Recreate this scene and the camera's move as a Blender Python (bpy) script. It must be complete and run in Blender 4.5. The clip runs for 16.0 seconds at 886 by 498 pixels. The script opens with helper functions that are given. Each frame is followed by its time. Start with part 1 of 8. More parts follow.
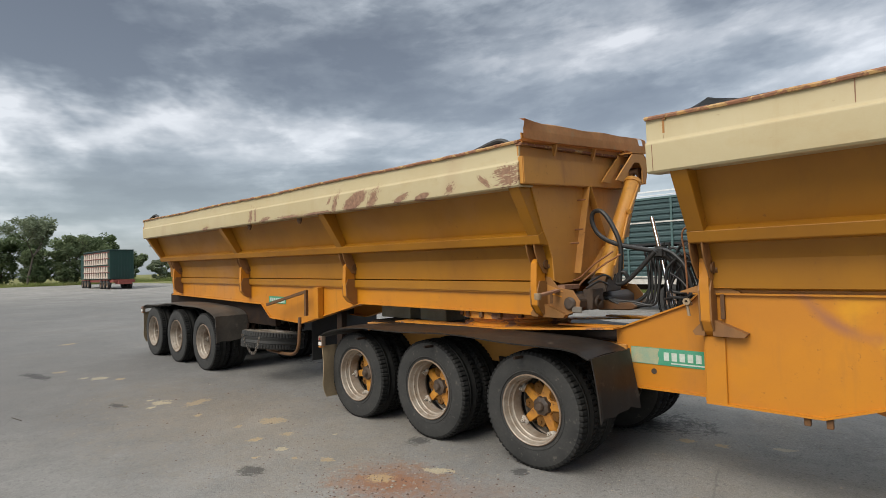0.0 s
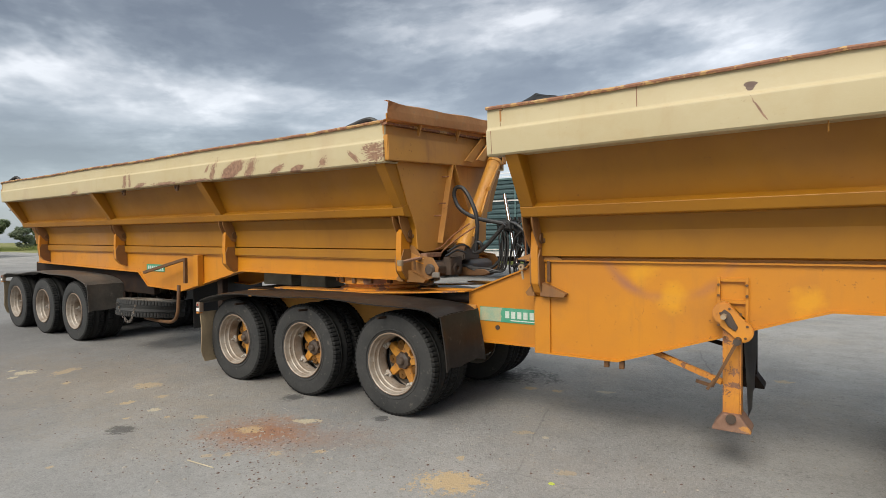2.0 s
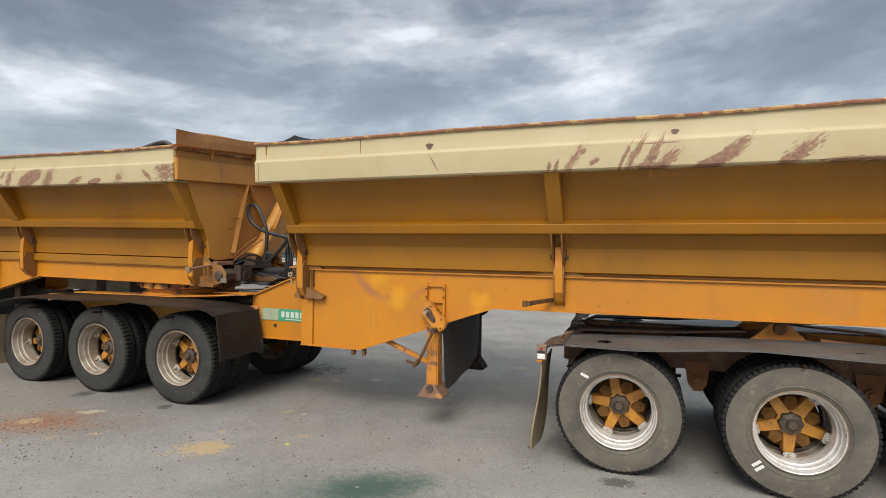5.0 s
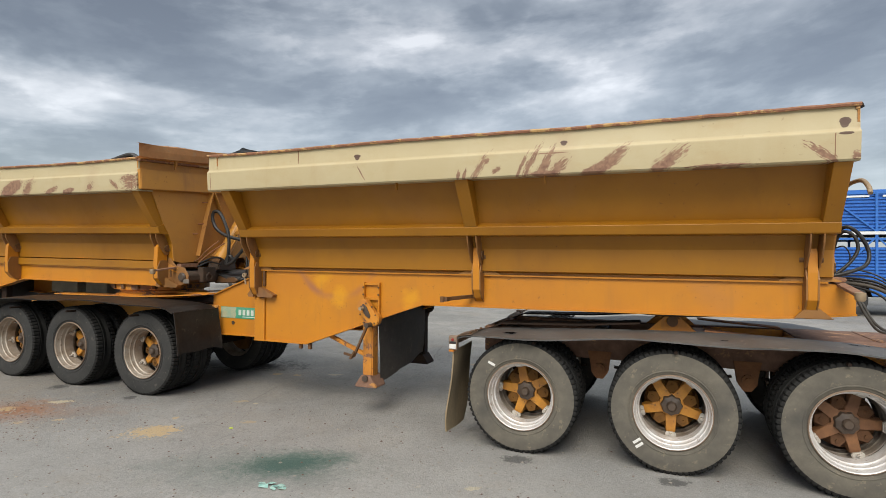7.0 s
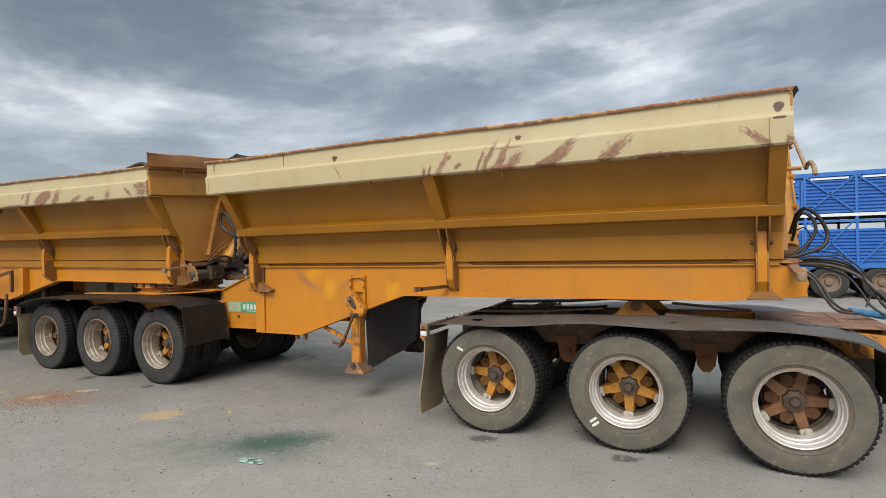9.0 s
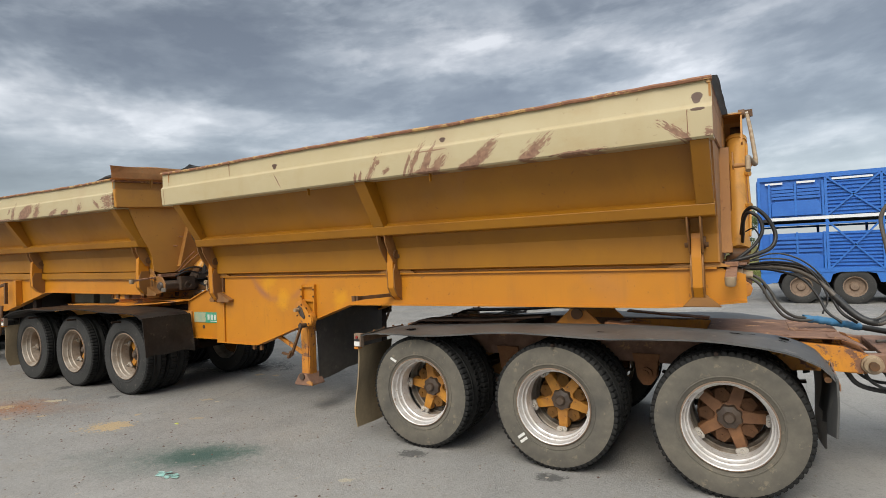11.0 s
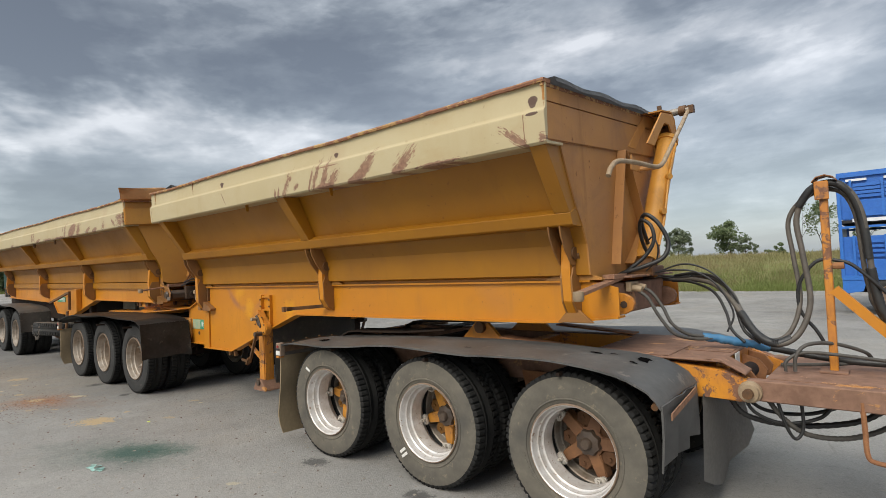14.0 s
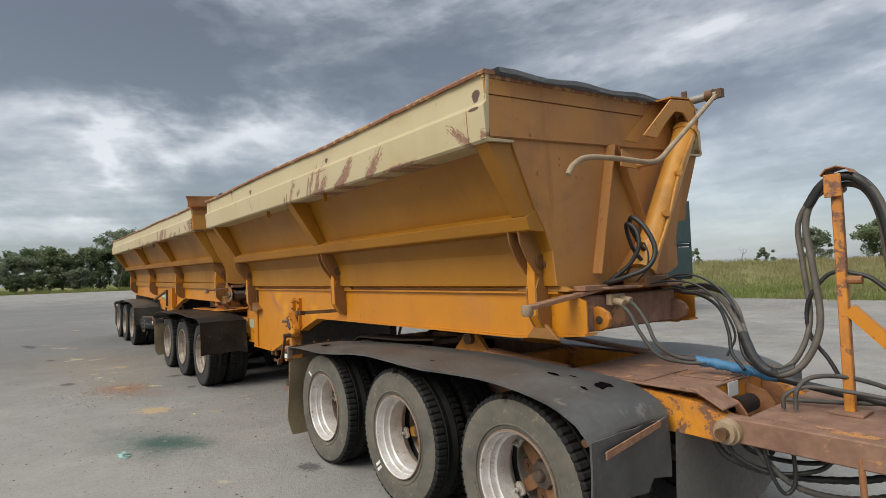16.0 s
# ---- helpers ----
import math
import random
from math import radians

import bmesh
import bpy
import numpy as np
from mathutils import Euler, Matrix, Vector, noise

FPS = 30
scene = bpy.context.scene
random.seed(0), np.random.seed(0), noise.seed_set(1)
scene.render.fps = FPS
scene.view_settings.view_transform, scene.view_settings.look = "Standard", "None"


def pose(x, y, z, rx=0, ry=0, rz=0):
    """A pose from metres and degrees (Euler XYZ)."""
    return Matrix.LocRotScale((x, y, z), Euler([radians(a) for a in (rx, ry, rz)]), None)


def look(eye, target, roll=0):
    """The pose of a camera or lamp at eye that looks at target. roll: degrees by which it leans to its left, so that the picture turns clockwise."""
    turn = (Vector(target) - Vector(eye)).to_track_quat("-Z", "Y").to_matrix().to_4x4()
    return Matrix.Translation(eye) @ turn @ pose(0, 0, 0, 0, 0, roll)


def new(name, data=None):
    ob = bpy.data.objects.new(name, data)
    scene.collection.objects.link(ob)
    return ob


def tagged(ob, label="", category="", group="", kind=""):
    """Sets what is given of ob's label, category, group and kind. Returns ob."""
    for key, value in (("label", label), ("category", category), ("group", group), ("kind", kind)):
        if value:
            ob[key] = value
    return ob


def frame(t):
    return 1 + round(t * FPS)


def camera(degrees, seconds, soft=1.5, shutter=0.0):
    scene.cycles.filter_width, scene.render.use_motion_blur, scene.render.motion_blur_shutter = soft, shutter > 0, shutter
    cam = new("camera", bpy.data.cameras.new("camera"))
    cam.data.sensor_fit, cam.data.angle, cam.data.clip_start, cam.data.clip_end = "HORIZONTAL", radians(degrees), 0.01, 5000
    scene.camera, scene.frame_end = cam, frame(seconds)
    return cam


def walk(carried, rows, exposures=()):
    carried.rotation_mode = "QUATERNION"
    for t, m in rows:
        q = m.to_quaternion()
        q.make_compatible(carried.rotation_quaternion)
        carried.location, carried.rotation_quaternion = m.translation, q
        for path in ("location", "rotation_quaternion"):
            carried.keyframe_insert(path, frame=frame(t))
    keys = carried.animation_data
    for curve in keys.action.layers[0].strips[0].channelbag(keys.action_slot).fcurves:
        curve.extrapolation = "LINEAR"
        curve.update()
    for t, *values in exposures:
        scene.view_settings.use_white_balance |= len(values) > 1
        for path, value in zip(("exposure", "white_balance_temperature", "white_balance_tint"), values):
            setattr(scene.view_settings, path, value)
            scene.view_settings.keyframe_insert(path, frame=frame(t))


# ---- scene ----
cam = camera(78.8, 16.0, 0.8)
PATH = [
    (0, (0.03, 0.178, 1.839), (-1.365, 1.609, 1.904), -1.5),
    (0.5, (0.07, 0.141, 1.827), (-1.292, 1.605, 1.87), -1.6),
    (1, (0.141, 0.06, 1.819), (-1.166, 1.574, 1.828), -1.5),
    (1.5, (0.326, 0.019, 1.824), (-0.902, 1.598, 1.798), -1.1),
    (2, (0.632, 0.042, 1.797), (-0.495, 1.694, 1.754), -0.7),
    (2.5, (0.877, -0.018, 1.805), (-0.143, 1.701, 1.756), -0.3),
    (3, (1.096, -0.15, 1.819), (0.181, 1.628, 1.779), -0.1),
    (3.5, (1.423, -0.194, 1.801), (0.599, 1.628, 1.779), 0.1),
    (4, (1.716, -0.253, 1.818), (0.965, 1.6, 1.812), 0.1),
    (4.2, (1.81, -0.322, 1.824), (1.082, 1.541, 1.819), 0.3),
    (6.3, (2.783, -0.588, 1.826), (2.071, 1.28, 1.834), 0.9),
    (6.5, (2.875, -0.625, 1.798), (2.155, 1.241, 1.819), 0.7),
    (7, (3.112, -0.636, 1.785), (2.368, 1.221, 1.804), 0.4),
    (7.5, (3.368, -0.618, 1.788), (2.603, 1.23, 1.802), 0.1),
    (8, (3.529, -0.656, 1.781), (2.729, 1.177, 1.794), -0.2),
    (8.2, (3.584, -0.684, 1.774), (2.769, 1.142, 1.782), -0.4),
    (10.3, (4.336, -0.274, 1.764), (3.368, 1.476, 1.765), -2.1),
    (10.5, (4.394, -0.188, 1.764), (3.418, 1.558, 1.771), -2.1),
    (11, (4.64, -0.018, 1.728), (3.647, 1.718, 1.759), -2.0),
    (11.5, (4.934, 0.15, 1.73), (3.918, 1.872, 1.783), -1.7),
    (12, (5.173, 0.433, 1.715), (4.127, 2.136, 1.788), -1.4),
    (12.5, (5.402, 0.633, 1.727), (4.326, 2.317, 1.807), -1.2),
    (13, (5.687, 0.837, 1.722), (4.558, 2.486, 1.8), -1.4),
    (13.5, (5.87, 0.912, 1.692), (4.674, 2.513, 1.768), -1.8),
    (14, (6.114, 1.011, 1.715), (4.82, 2.535, 1.783), -2.4),
    (14.5, (6.354, 1.229, 1.723), (4.967, 2.668, 1.801), -2.8),
    (15, (6.444, 1.483, 1.72), (4.969, 2.832, 1.798), -2.8),
    (15.5, (6.52, 1.743, 1.721), (4.982, 3.018, 1.807), -2.3),
    (16, (6.698, 1.942, 1.727), (5.118, 3.165, 1.814), -1.9),
]
walk(cam, [(t, look(eye, target, roll)) for t, eye, target, roll in PATH],
     ((0.0, 0.44), (1.0, 0.52), (2.5, 0.62), (4.0, 0.60), (8.0, 0.51), (11.0, 0.46), (13.0, 0.45), (14.5, 0.43), (16.0, 0.38)))

# ---- world and light ----
YC = 5.33                                   # centre line of the parked road train
world = bpy.data.worlds.new("overcast_sky")
scene.world = world
world.use_nodes = True
wn, wl = world.node_tree.nodes, world.node_tree.links
wn.clear()


def wnode(kind, **sets):
    n = wn.new(kind)
    for k, v in sets.items():
        n.inputs[k].default_value = v
    return n


SUN_UP, SUN_TURN = 44.0, 176.0              # degrees
sky = wn.new("ShaderNodeTexSky")
sky.sky_type = "NISHITA"
sky.sun_disc = False
sky.sun_elevation, sky.sun_rotation = radians(SUN_UP), radians(SUN_TURN)
sky.air_density, sky.dust_density = 1.0, 1.0
tc = wn.new("ShaderNodeTexCoord")
sep = wn.new("ShaderNodeSeparateXYZ")
wl.new(tc.outputs["Generated"], sep.inputs[0])


def wmath(op, a, b=None, clamp=False):
    n = wn.new("ShaderNodeMath")
    n.operation, n.use_clamp = op, clamp
    for i, v in enumerate((a, b)):
        if v is None:
            continue
        if isinstance(v, (int, float)):
            n.inputs[i].default_value = v
        else:
            wl.new(v, n.inputs[i])
    return n.outputs[0]


# the cloud sheet is laid out by bearing (u, degrees from 127) and height above the skyline (v, degrees)
AZ = radians(127)
wx = wmath("ADD", wmath("MULTIPLY", sep.outputs[0], math.cos(AZ)), wmath("MULTIPLY", sep.outputs[1], math.sin(AZ)))
wy = wmath("SUBTRACT", wmath("MULTIPLY", sep.outputs[1], math.cos(AZ)), wmath("MULTIPLY", sep.outputs[0], math.sin(AZ)))
bear = wmath("MULTIPLY", wmath("ARCTAN2", wy, wx), 57.2958)
high = wmath("MULTIPLY", wmath("ARCSINE", sep.outputs[2]), 57.2958)


def cloud(su, sv, slant, detail, rough, shift, warp=0.0):
    """Noise drawn out along the skyline: su, sv degrees to the unit."""
    at = wn.new("ShaderNodeCombineXYZ")
    wl.new(wmath("ADD", wmath("DIVIDE", bear, su), shift), at.inputs[0])
    wl.new(wmath("ADD", wmath("DIVIDE", high, sv), wmath("MULTIPLY", bear, slant / sv)), at.inputs[1])
    n = wnode("ShaderNodeTexNoise", Scale=1.0, Detail=detail, Roughness=rough, Distortion=warp)
    wl.new(at.outputs[0], n.inputs["Vector"])
    return n.outputs["Fac"]


def mid0(v, k):
    return wmath("MULTIPLY", wmath("SUBTRACT", v, 0.5), k)


wind_u, wind_v = cloud(10, 6, 0.1, 4, 0.55, 17.0), cloud(9, 5, -0.1, 4, 0.55, 31.0)
streak = mid0(cloud(26, 1.5, 0.03, 5, 0.55, 23.0, 0.2), 0.85)
bear_w = wmath("ADD", bear, mid0(wind_u, 20.0))
high_w = wmath("ADD", high, mid0(wind_v, 10.0))
mass = wmath("ADD", 0.45, mid0(cloud(24, 8.5, 0.10, 6, 0.52, 3.3, 0.4), 1.15))
mass = wmath("ADD", mass, mid0(cloud(10, 4.0, 0.10, 6, 0.55, 8.1, 0.3), 0.42))
mass = wmath("ADD", mass, mid0(cloud(3.4, 1.9, 0.05, 6, 0.58, 12.7, 0.2), 0.13))
for su, sv, shift, k, lo, hi in ((14, 5.4, 41.0, 0.15, 0.46, 0.58), (8.5, 3.6, 53.0, 0.07, 0.48, 0.58), (19, 4.6, 67.0, -0.13, 0.48, 0.60)):      # billows with a firm edge on one side
    puff = cloud(su, sv, 0.06, 7, 0.58, shift, 0.15)
    n = wn.new("ShaderNodeMapRange")
    n.interpolation_type = "SMOOTHSTEP"
    n.inputs[1].default_value, n.inputs[2].default_value = lo, hi
    wl.new(puff, n.inputs[0])
    mass = wmath("ADD", mass, wmath("MULTIPLY", wmath("MULTIPLY", n.outputs[0], wmath("SUBTRACT", 0.75, puff)), 4.0 * k))
# the large banks: bearing, height, half breadth, half depth, lighter or darker
for u0, v0, ru, rv, k in ((45, 11.5, 6, 3.2, 0.46), (33, 14.5, 9, 2.4, 0.32), (21, 13, 8, 3.0, 0.22), (41, 20.5, 14, 3.8, -0.55), (52, 24, 13, 4.4, -0.40), (9, 18.5, 9, 4.2, -0.26), (16, 22, 9, 3.0, -0.16), (-32, 18, 6.5, 3.0, 0.26),
                          (-12, 21.5, 9, 2.6, 0.24), (-38, 12.3, 9, 1.6, -0.18), (-42, 9, 9, 2.0, 0.14), (44, 7.0, 12, 1.8, -0.14), (46, 1.6, 16, 1.4, -0.28), (46, 13.8, 17, 2.0, 0.20), (41, 10.6, 4, 1.9, -0.30), (46.5, 11.4, 1.6, 2.2, 0.22), (46, 4.6, 11, 1.2, 0.26), (-16, 15, 10, 2.2, -0.12), (-50, 18, 9, 3.0, -0.10), (-14, 8, 14, 2.2, 0.10)):
    a, b = wmath("DIVIDE", wmath("SUBTRACT", bear_w, float(u0)), float(ru)), wmath("DIVIDE", wmath("SUBTRACT", high_w, float(v0)), float(rv))
    d = wmath("ADD", wmath("MULTIPLY", a, a), wmath("MULTIPLY", b, b))
    mass = wmath("ADD", mass, wmath("MULTIPLY", wmath("POWER", 2.7183, wmath("MULTIPLY", d, -1.0)), k))
ramp = wn.new("ShaderNodeValToRGB")
els = ramp.color_ramp.elements
els[0].position, els[0].color = 0.0, (0.034, 0.040, 0.046, 1)
els[1].position, els[1].color = 1.0, (0.86, 0.86, 0.86, 1)
for p, c in ((0.25, (0.105, 0.118, 0.126, 1)), (0.50, (0.265, 0.285, 0.297, 1)), (0.75, (0.52, 0.53, 0.535, 1))):
    e = els.new(p)
    e.color = c
mass = wmath("ADD", 0.5, wmath("MULTIPLY", wmath("SUBTRACT", mass, 0.532), 1.28))
flat = wmath("SUBTRACT", 1.0, wmath("MULTIPLY", wmath("MAXIMUM", sep.outputs[2], 0.0), 3.6), True)      # seen edge-on, far cloud is drawn out in streaks
mass = wmath("ADD", mass, wmath("MULTIPLY", flat, streak))
wl.new(mass, ramp.inputs[0])
low = wmath("SUBTRACT", 1.0, wmath("MULTIPLY", wmath("MAXIMUM", sep.outputs[2], 0.0), 7.0), True)
haze = wn.new("ShaderNodeMix")
haze.data_type = "RGBA"
haze.inputs[7].default_value = (0.235, 0.315, 0.43, 1)
wl.new(wmath("MULTIPLY", low, 0.66), haze.inputs[0])
wl.new(ramp.outputs[0], haze.inputs[6])
# an overcast sky is about three times as bright overhead as at the skyline
lift = wmath("ADD", 1.0, wmath("MULTIPLY", wmath("MULTIPLY", wmath("MAXIMUM", wmath("SUBTRACT", sep.outputs[2], 0.40), 0.0), 1.67), 6.5))
b_cloud = wnode("ShaderNodeBackground")
wl.new(haze.outputs[2], b_cloud.inputs[0])
wl.new(wmath("MULTIPLY", lift, 0.50), b_cloud.inputs[1])
b_sky = wnode("ShaderNodeBackground", Strength=0.05)
grey = wnode("ShaderNodeHueSaturation", Saturation=0.60)      # high cloud dulls the blue
wl.new(sky.outputs[0], grey.inputs["Color"])
wl.new(grey.outputs[0], b_sky.inputs[0])
both = wn.new("ShaderNodeAddShader")
wl.new(b_cloud.outputs[0], both.inputs[0])
wl.new(b_sky.outputs[0], both.inputs[1])
wout = wn.new("ShaderNodeOutputWorld")
wl.new(both.outputs[0], wout.inputs[0])

sun = new("sun", bpy.data.lights.new("sun", "SUN"))
sun.data.energy, sun.data.angle, sun.data.color = 2.12, radians(35), (1.0, 0.945, 0.84)
a, e = radians(SUN_TURN), radians(SUN_UP)
sun.matrix_world = look((0, 0, 30), (-30 * math.sin(a) * math.cos(e), -30 * math.cos(a) * math.cos(e), 30 - 30 * math.sin(e)))

# ---- materials ----
class Nodes:
    """A small hand for node materials."""

    def __init__(self, name, mat=None):
        self.mat = mat or bpy.data.materials.new(name)
        self.mat.use_nodes = True
        self.t = self.mat.node_tree
        self.b = self.t.nodes["Principled BSDF"]
        self.coord = self.t.nodes.new("ShaderNodeTexCoord").outputs["Object"]

    def node(self, kind, **sets):
        n = self.t.nodes.new(kind)
        for k, v in sets.items():
            self.put(n.inputs[k], v)
        return n

    def put(self, socket, v):
        if isinstance(v, bpy.types.NodeSocket):
            self.t.links.new(v, socket)
        elif isinstance(v, tuple) and len(v) == 3 and socket.type == "RGBA":
            socket.default_value = (*v, 1)
        else:
            socket.default_value = v

    def noise(self, scale, detail=4, rough=0.55, stretch=(1, 1, 1), shift=(0, 0, 0), warp=0.0):
        m = self.node("ShaderNodeMapping", Scale=stretch, Location=shift, Vector=self.coord)
        return self.node("ShaderNodeTexNoise", Vector=m.outputs[0], Scale=scale, Detail=detail, Roughness=rough, Distortion=warp).outputs["Fac"]

    def step(self, v, lo, hi, a=0.0, b=1.0):
        n = self.t.nodes.new("ShaderNodeMapRange")
        for i, x in enumerate((v, lo, hi, a, b)):
            self.put(n.inputs[i], x)
        return n.outputs[0]

    def math(self, op, a, b=0.0, clamp=False):
        n = self.t.nodes.new("ShaderNodeMath")
        n.operation, n.use_clamp = op, clamp
        self.put(n.inputs[0], a)
        self.put(n.inputs[1], b)
        return n.outputs[0]

    def mix(self, f, a, b, how="MIX"):
        n = self.t.nodes.new("ShaderNodeMix")
        n.data_type, n.blend_type = "RGBA", how
        self.put(n.inputs[0], f)
        self.put(n.inputs[6], a)
        self.put(n.inputs[7], b)
        return n.outputs[2]

    def bump(self, h, strength=0.2, dist=0.01):
        n = self.node("ShaderNodeBump", Height=h, Strength=strength, Distance=dist)
        self.put(self.b.inputs["Normal"], n.outputs[0])

    def done(self, colour, rough=0.6, metal=0.0, spec=0.5):
        self.put(self.b.inputs["Base Color"], colour)
        self.put(self.b.inputs["Roughness"], rough)
        self.put(self.b.inputs["Metallic"], metal)
        self.put(self.b.inputs["Specular IOR Level"], spec)
        return self.mat


def tint(c, k):
    return tuple(min(1.0, v * k) for v in c)


def paint(name, base, fade, rust=0.5, rough=0.45, rust_colour=(0.14, 0.06, 0.025), dirt=(0.16, 0.115, 0.07), grime=0.35, scale=1.0, arc=None):
    """Old machine enamel: faded in broad patches, rain streaks, specks and chips gone to rust."""
    n = Nodes(name)
    broad = n.step(n.noise(0.9 * scale, 4, 0.6), 0.35, 0.7)
    c = n.mix(broad, base, fade)
    c = n.mix(n.step(n.noise(0.55 * scale, 4, 0.55, shift=(11, 4, 6), warp=0.8), 0.60, 0.72, 0.0, 0.30 * min(1.0, grime * 3)), c, (0.33, 0.17, 0.10))
    streak = n.math("MULTIPLY", n.step(n.noise(2.0 * scale, 6, 0.65, (3.2, 3.2, 0.35), warp=0.3), 0.54, 0.80, 0.0, grime * 1.3), n.step(n.noise(0.8 * scale, 3, 0.5, shift=(2, 9, 4)), 0.40, 0.62), True)
    c = n.mix(streak, c, dirt)
    smear = n.step(n.noise(1.7 * scale, 6, 0.65, shift=(7, 3, 1), warp=0.6), 0.52, 0.75, 0.0, grime * 0.8)
    c = n.mix(smear, c, dirt)
    if arc:                                                       # a soft mauve smear, swept in an arc
        xyz = n.node("ShaderNodeSeparateXYZ", Vector=n.coord)
        dx, dz = n.math("SUBTRACT", xyz.outputs[0], arc[0]), n.math("SUBTRACT", xyz.outputs[2], arc[1])
        far = n.math("SQRT", n.math("ADD", n.math("MULTIPLY", dx, dx), n.math("MULTIPLY", dz, dz)))
        off = n.math("ADD", n.math("ABSOLUTE", n.math("SUBTRACT", far, arc[2])), n.math("MULTIPLY", n.math("SUBTRACT", n.noise(5, 5, 0.6), 0.5), 0.06))
        c = n.mix(n.math("MULTIPLY", n.step(off, 0.06, 0.0, 0.0, 0.85), n.step(n.noise(1.6, 3, 0.5, shift=(3, 2, 8)), 0.35, 0.6)), c, (0.27, 0.105, 0.075))
        dx, dz = n.math("SUBTRACT", xyz.outputs[0], -1.75), n.math("SUBTRACT", xyz.outputs[2], 1.22)
        far = n.math("SQRT", n.math("ADD", n.math("MULTIPLY", dx, dx), n.math("MULTIPLY", dz, dz)))
        off = n.math("ADD", far, n.math("MULTIPLY", n.math("SUBTRACT", n.noise(9, 6, 0.7), 0.5), 0.5))
        c = n.mix(n.step(off, 0.17, 0.06, 0.0, 0.6), c, (0.36, 0.10, 0.05))
        for px, pz in ((0.62, 1.30), (-0.52, 1.50), (-0.30, 1.28)):                  # newer, yellower touch-up paint
            dx, dz = n.math("SUBTRACT", xyz.outputs[0], px), n.math("SUBTRACT", xyz.outputs[2], pz)
            far = n.math("SQRT", n.math("ADD", n.math("MULTIPLY", dx, dx), n.math("MULTIPLY", dz, dz)))
            off = n.math("ADD", far, n.math("MULTIPLY", n.math("SUBTRACT", n.noise(7, 4, 0.6, shift=(px * 9, 1, 3)), 0.5), 0.25))
            c = n.mix(n.step(off, 0.13, 0.04, 0.0, 0.7), c, (0.66, 0.30, 0.004))
    chip = n.math("MULTIPLY", n.step(n.noise(19 * scale, 6, 0.68, shift=(3, 1, 2)), 0.66 - 0.05 * rust, 0.70), n.step(n.noise(1.3 * scale, 3, 0.5, shift=(1, 5, 9)), 0.42, 0.6), True)
    c = n.mix(n.math("MULTIPLY", chip, min(1.0, rust * 1.4)), c, rust_colour)
    grain = n.noise(70, 3, 0.6)
    c = n.mix(n.step(grain, 0.3, 0.7, 0.0, 0.06), c, tint(dirt, 1.2))
    n.bump(n.math("ADD", n.math("MULTIPLY", n.noise(5, 3, 0.5), 0.7), n.math("MULTIPLY", grain, 0.25)), 0.16, 0.012)
    r = n.math("ADD", n.step(broad, 0, 1, rough, rough + 0.12), n.math("MULTIPLY", n.math("ADD", streak, chip), 0.3), True)
    return n.done(c, r)


def scraped(name, at, marks):
    """The cream enamel with bare rusty smears where a bucket has rubbed it: (x, z, half length, half width, slope, raggedness)."""
    mat = paint(name, (0.475, 0.400, 0.240), (0.44, 0.358, 0.20), 0.30, 0.5, dirt=(0.36, 0.235, 0.10), grime=0.30)
    n = Nodes(name, mat)
    c = n.b.inputs["Base Color"].links[0].from_socket
    bare = n.mix(n.step(n.noise(24, 5, 0.65), 0.35, 0.65), (0.165, 0.078, 0.048), (0.31, 0.175, 0.105))
    tan = n.step(n.noise(2.3, 6, 0.65, (1, 1, 2.0), (5, 5, 5)), 0.55, 0.72, 0.0, 0.30)
    c = n.mix(tan, c, (0.40, 0.27, 0.12))
    fine = n.noise(70, 4, 0.65, shift=(2, 2, 2))
    for k, (x, z, rx, rz, slope, rag) in enumerate(marks):
        m = n.node("ShaderNodeMapping", Vector=n.coord)
        m.vector_type = "TEXTURE"
        m.inputs["Location"].default_value, m.inputs["Rotation"].default_value, m.inputs["Scale"].default_value = (x - at, 0, z - 0.012), (0, -radians(slope), 0), (rx, 50, rz)
        d = n.t.nodes.new("ShaderNodeVectorMath")
        d.operation = "LENGTH"
        n.put(d.inputs[0], m.outputs[0])
        s = n.node("ShaderNodeMapping", Vector=m.outputs[0], Scale=(rx * 16, 1, rz * 85), Location=(k * 3.7, 0, k * 1.9))
        shred = n.node("ShaderNodeTexNoise", Vector=s.outputs[0], Scale=1.0, Detail=5.0, Roughness=0.65, Distortion=0.5).outputs["Fac"]
        e = n.math("ADD", d.outputs["Value"], n.math("MULTIPLY", n.math("SUBTRACT", shred, 0.5), rag))
        e = n.math("ADD", e, n.math("MULTIPLY", n.math("SUBTRACT", fine, 0.5), 0.25 * rag))
        c = n.mix(n.step(e, 1.06, 0.92, 0.0, 0.95), c, bare if rag > 1.0 else (0.085, 0.042, 0.026))
    n.put(n.b.inputs["Base Color"], c)
    return mat


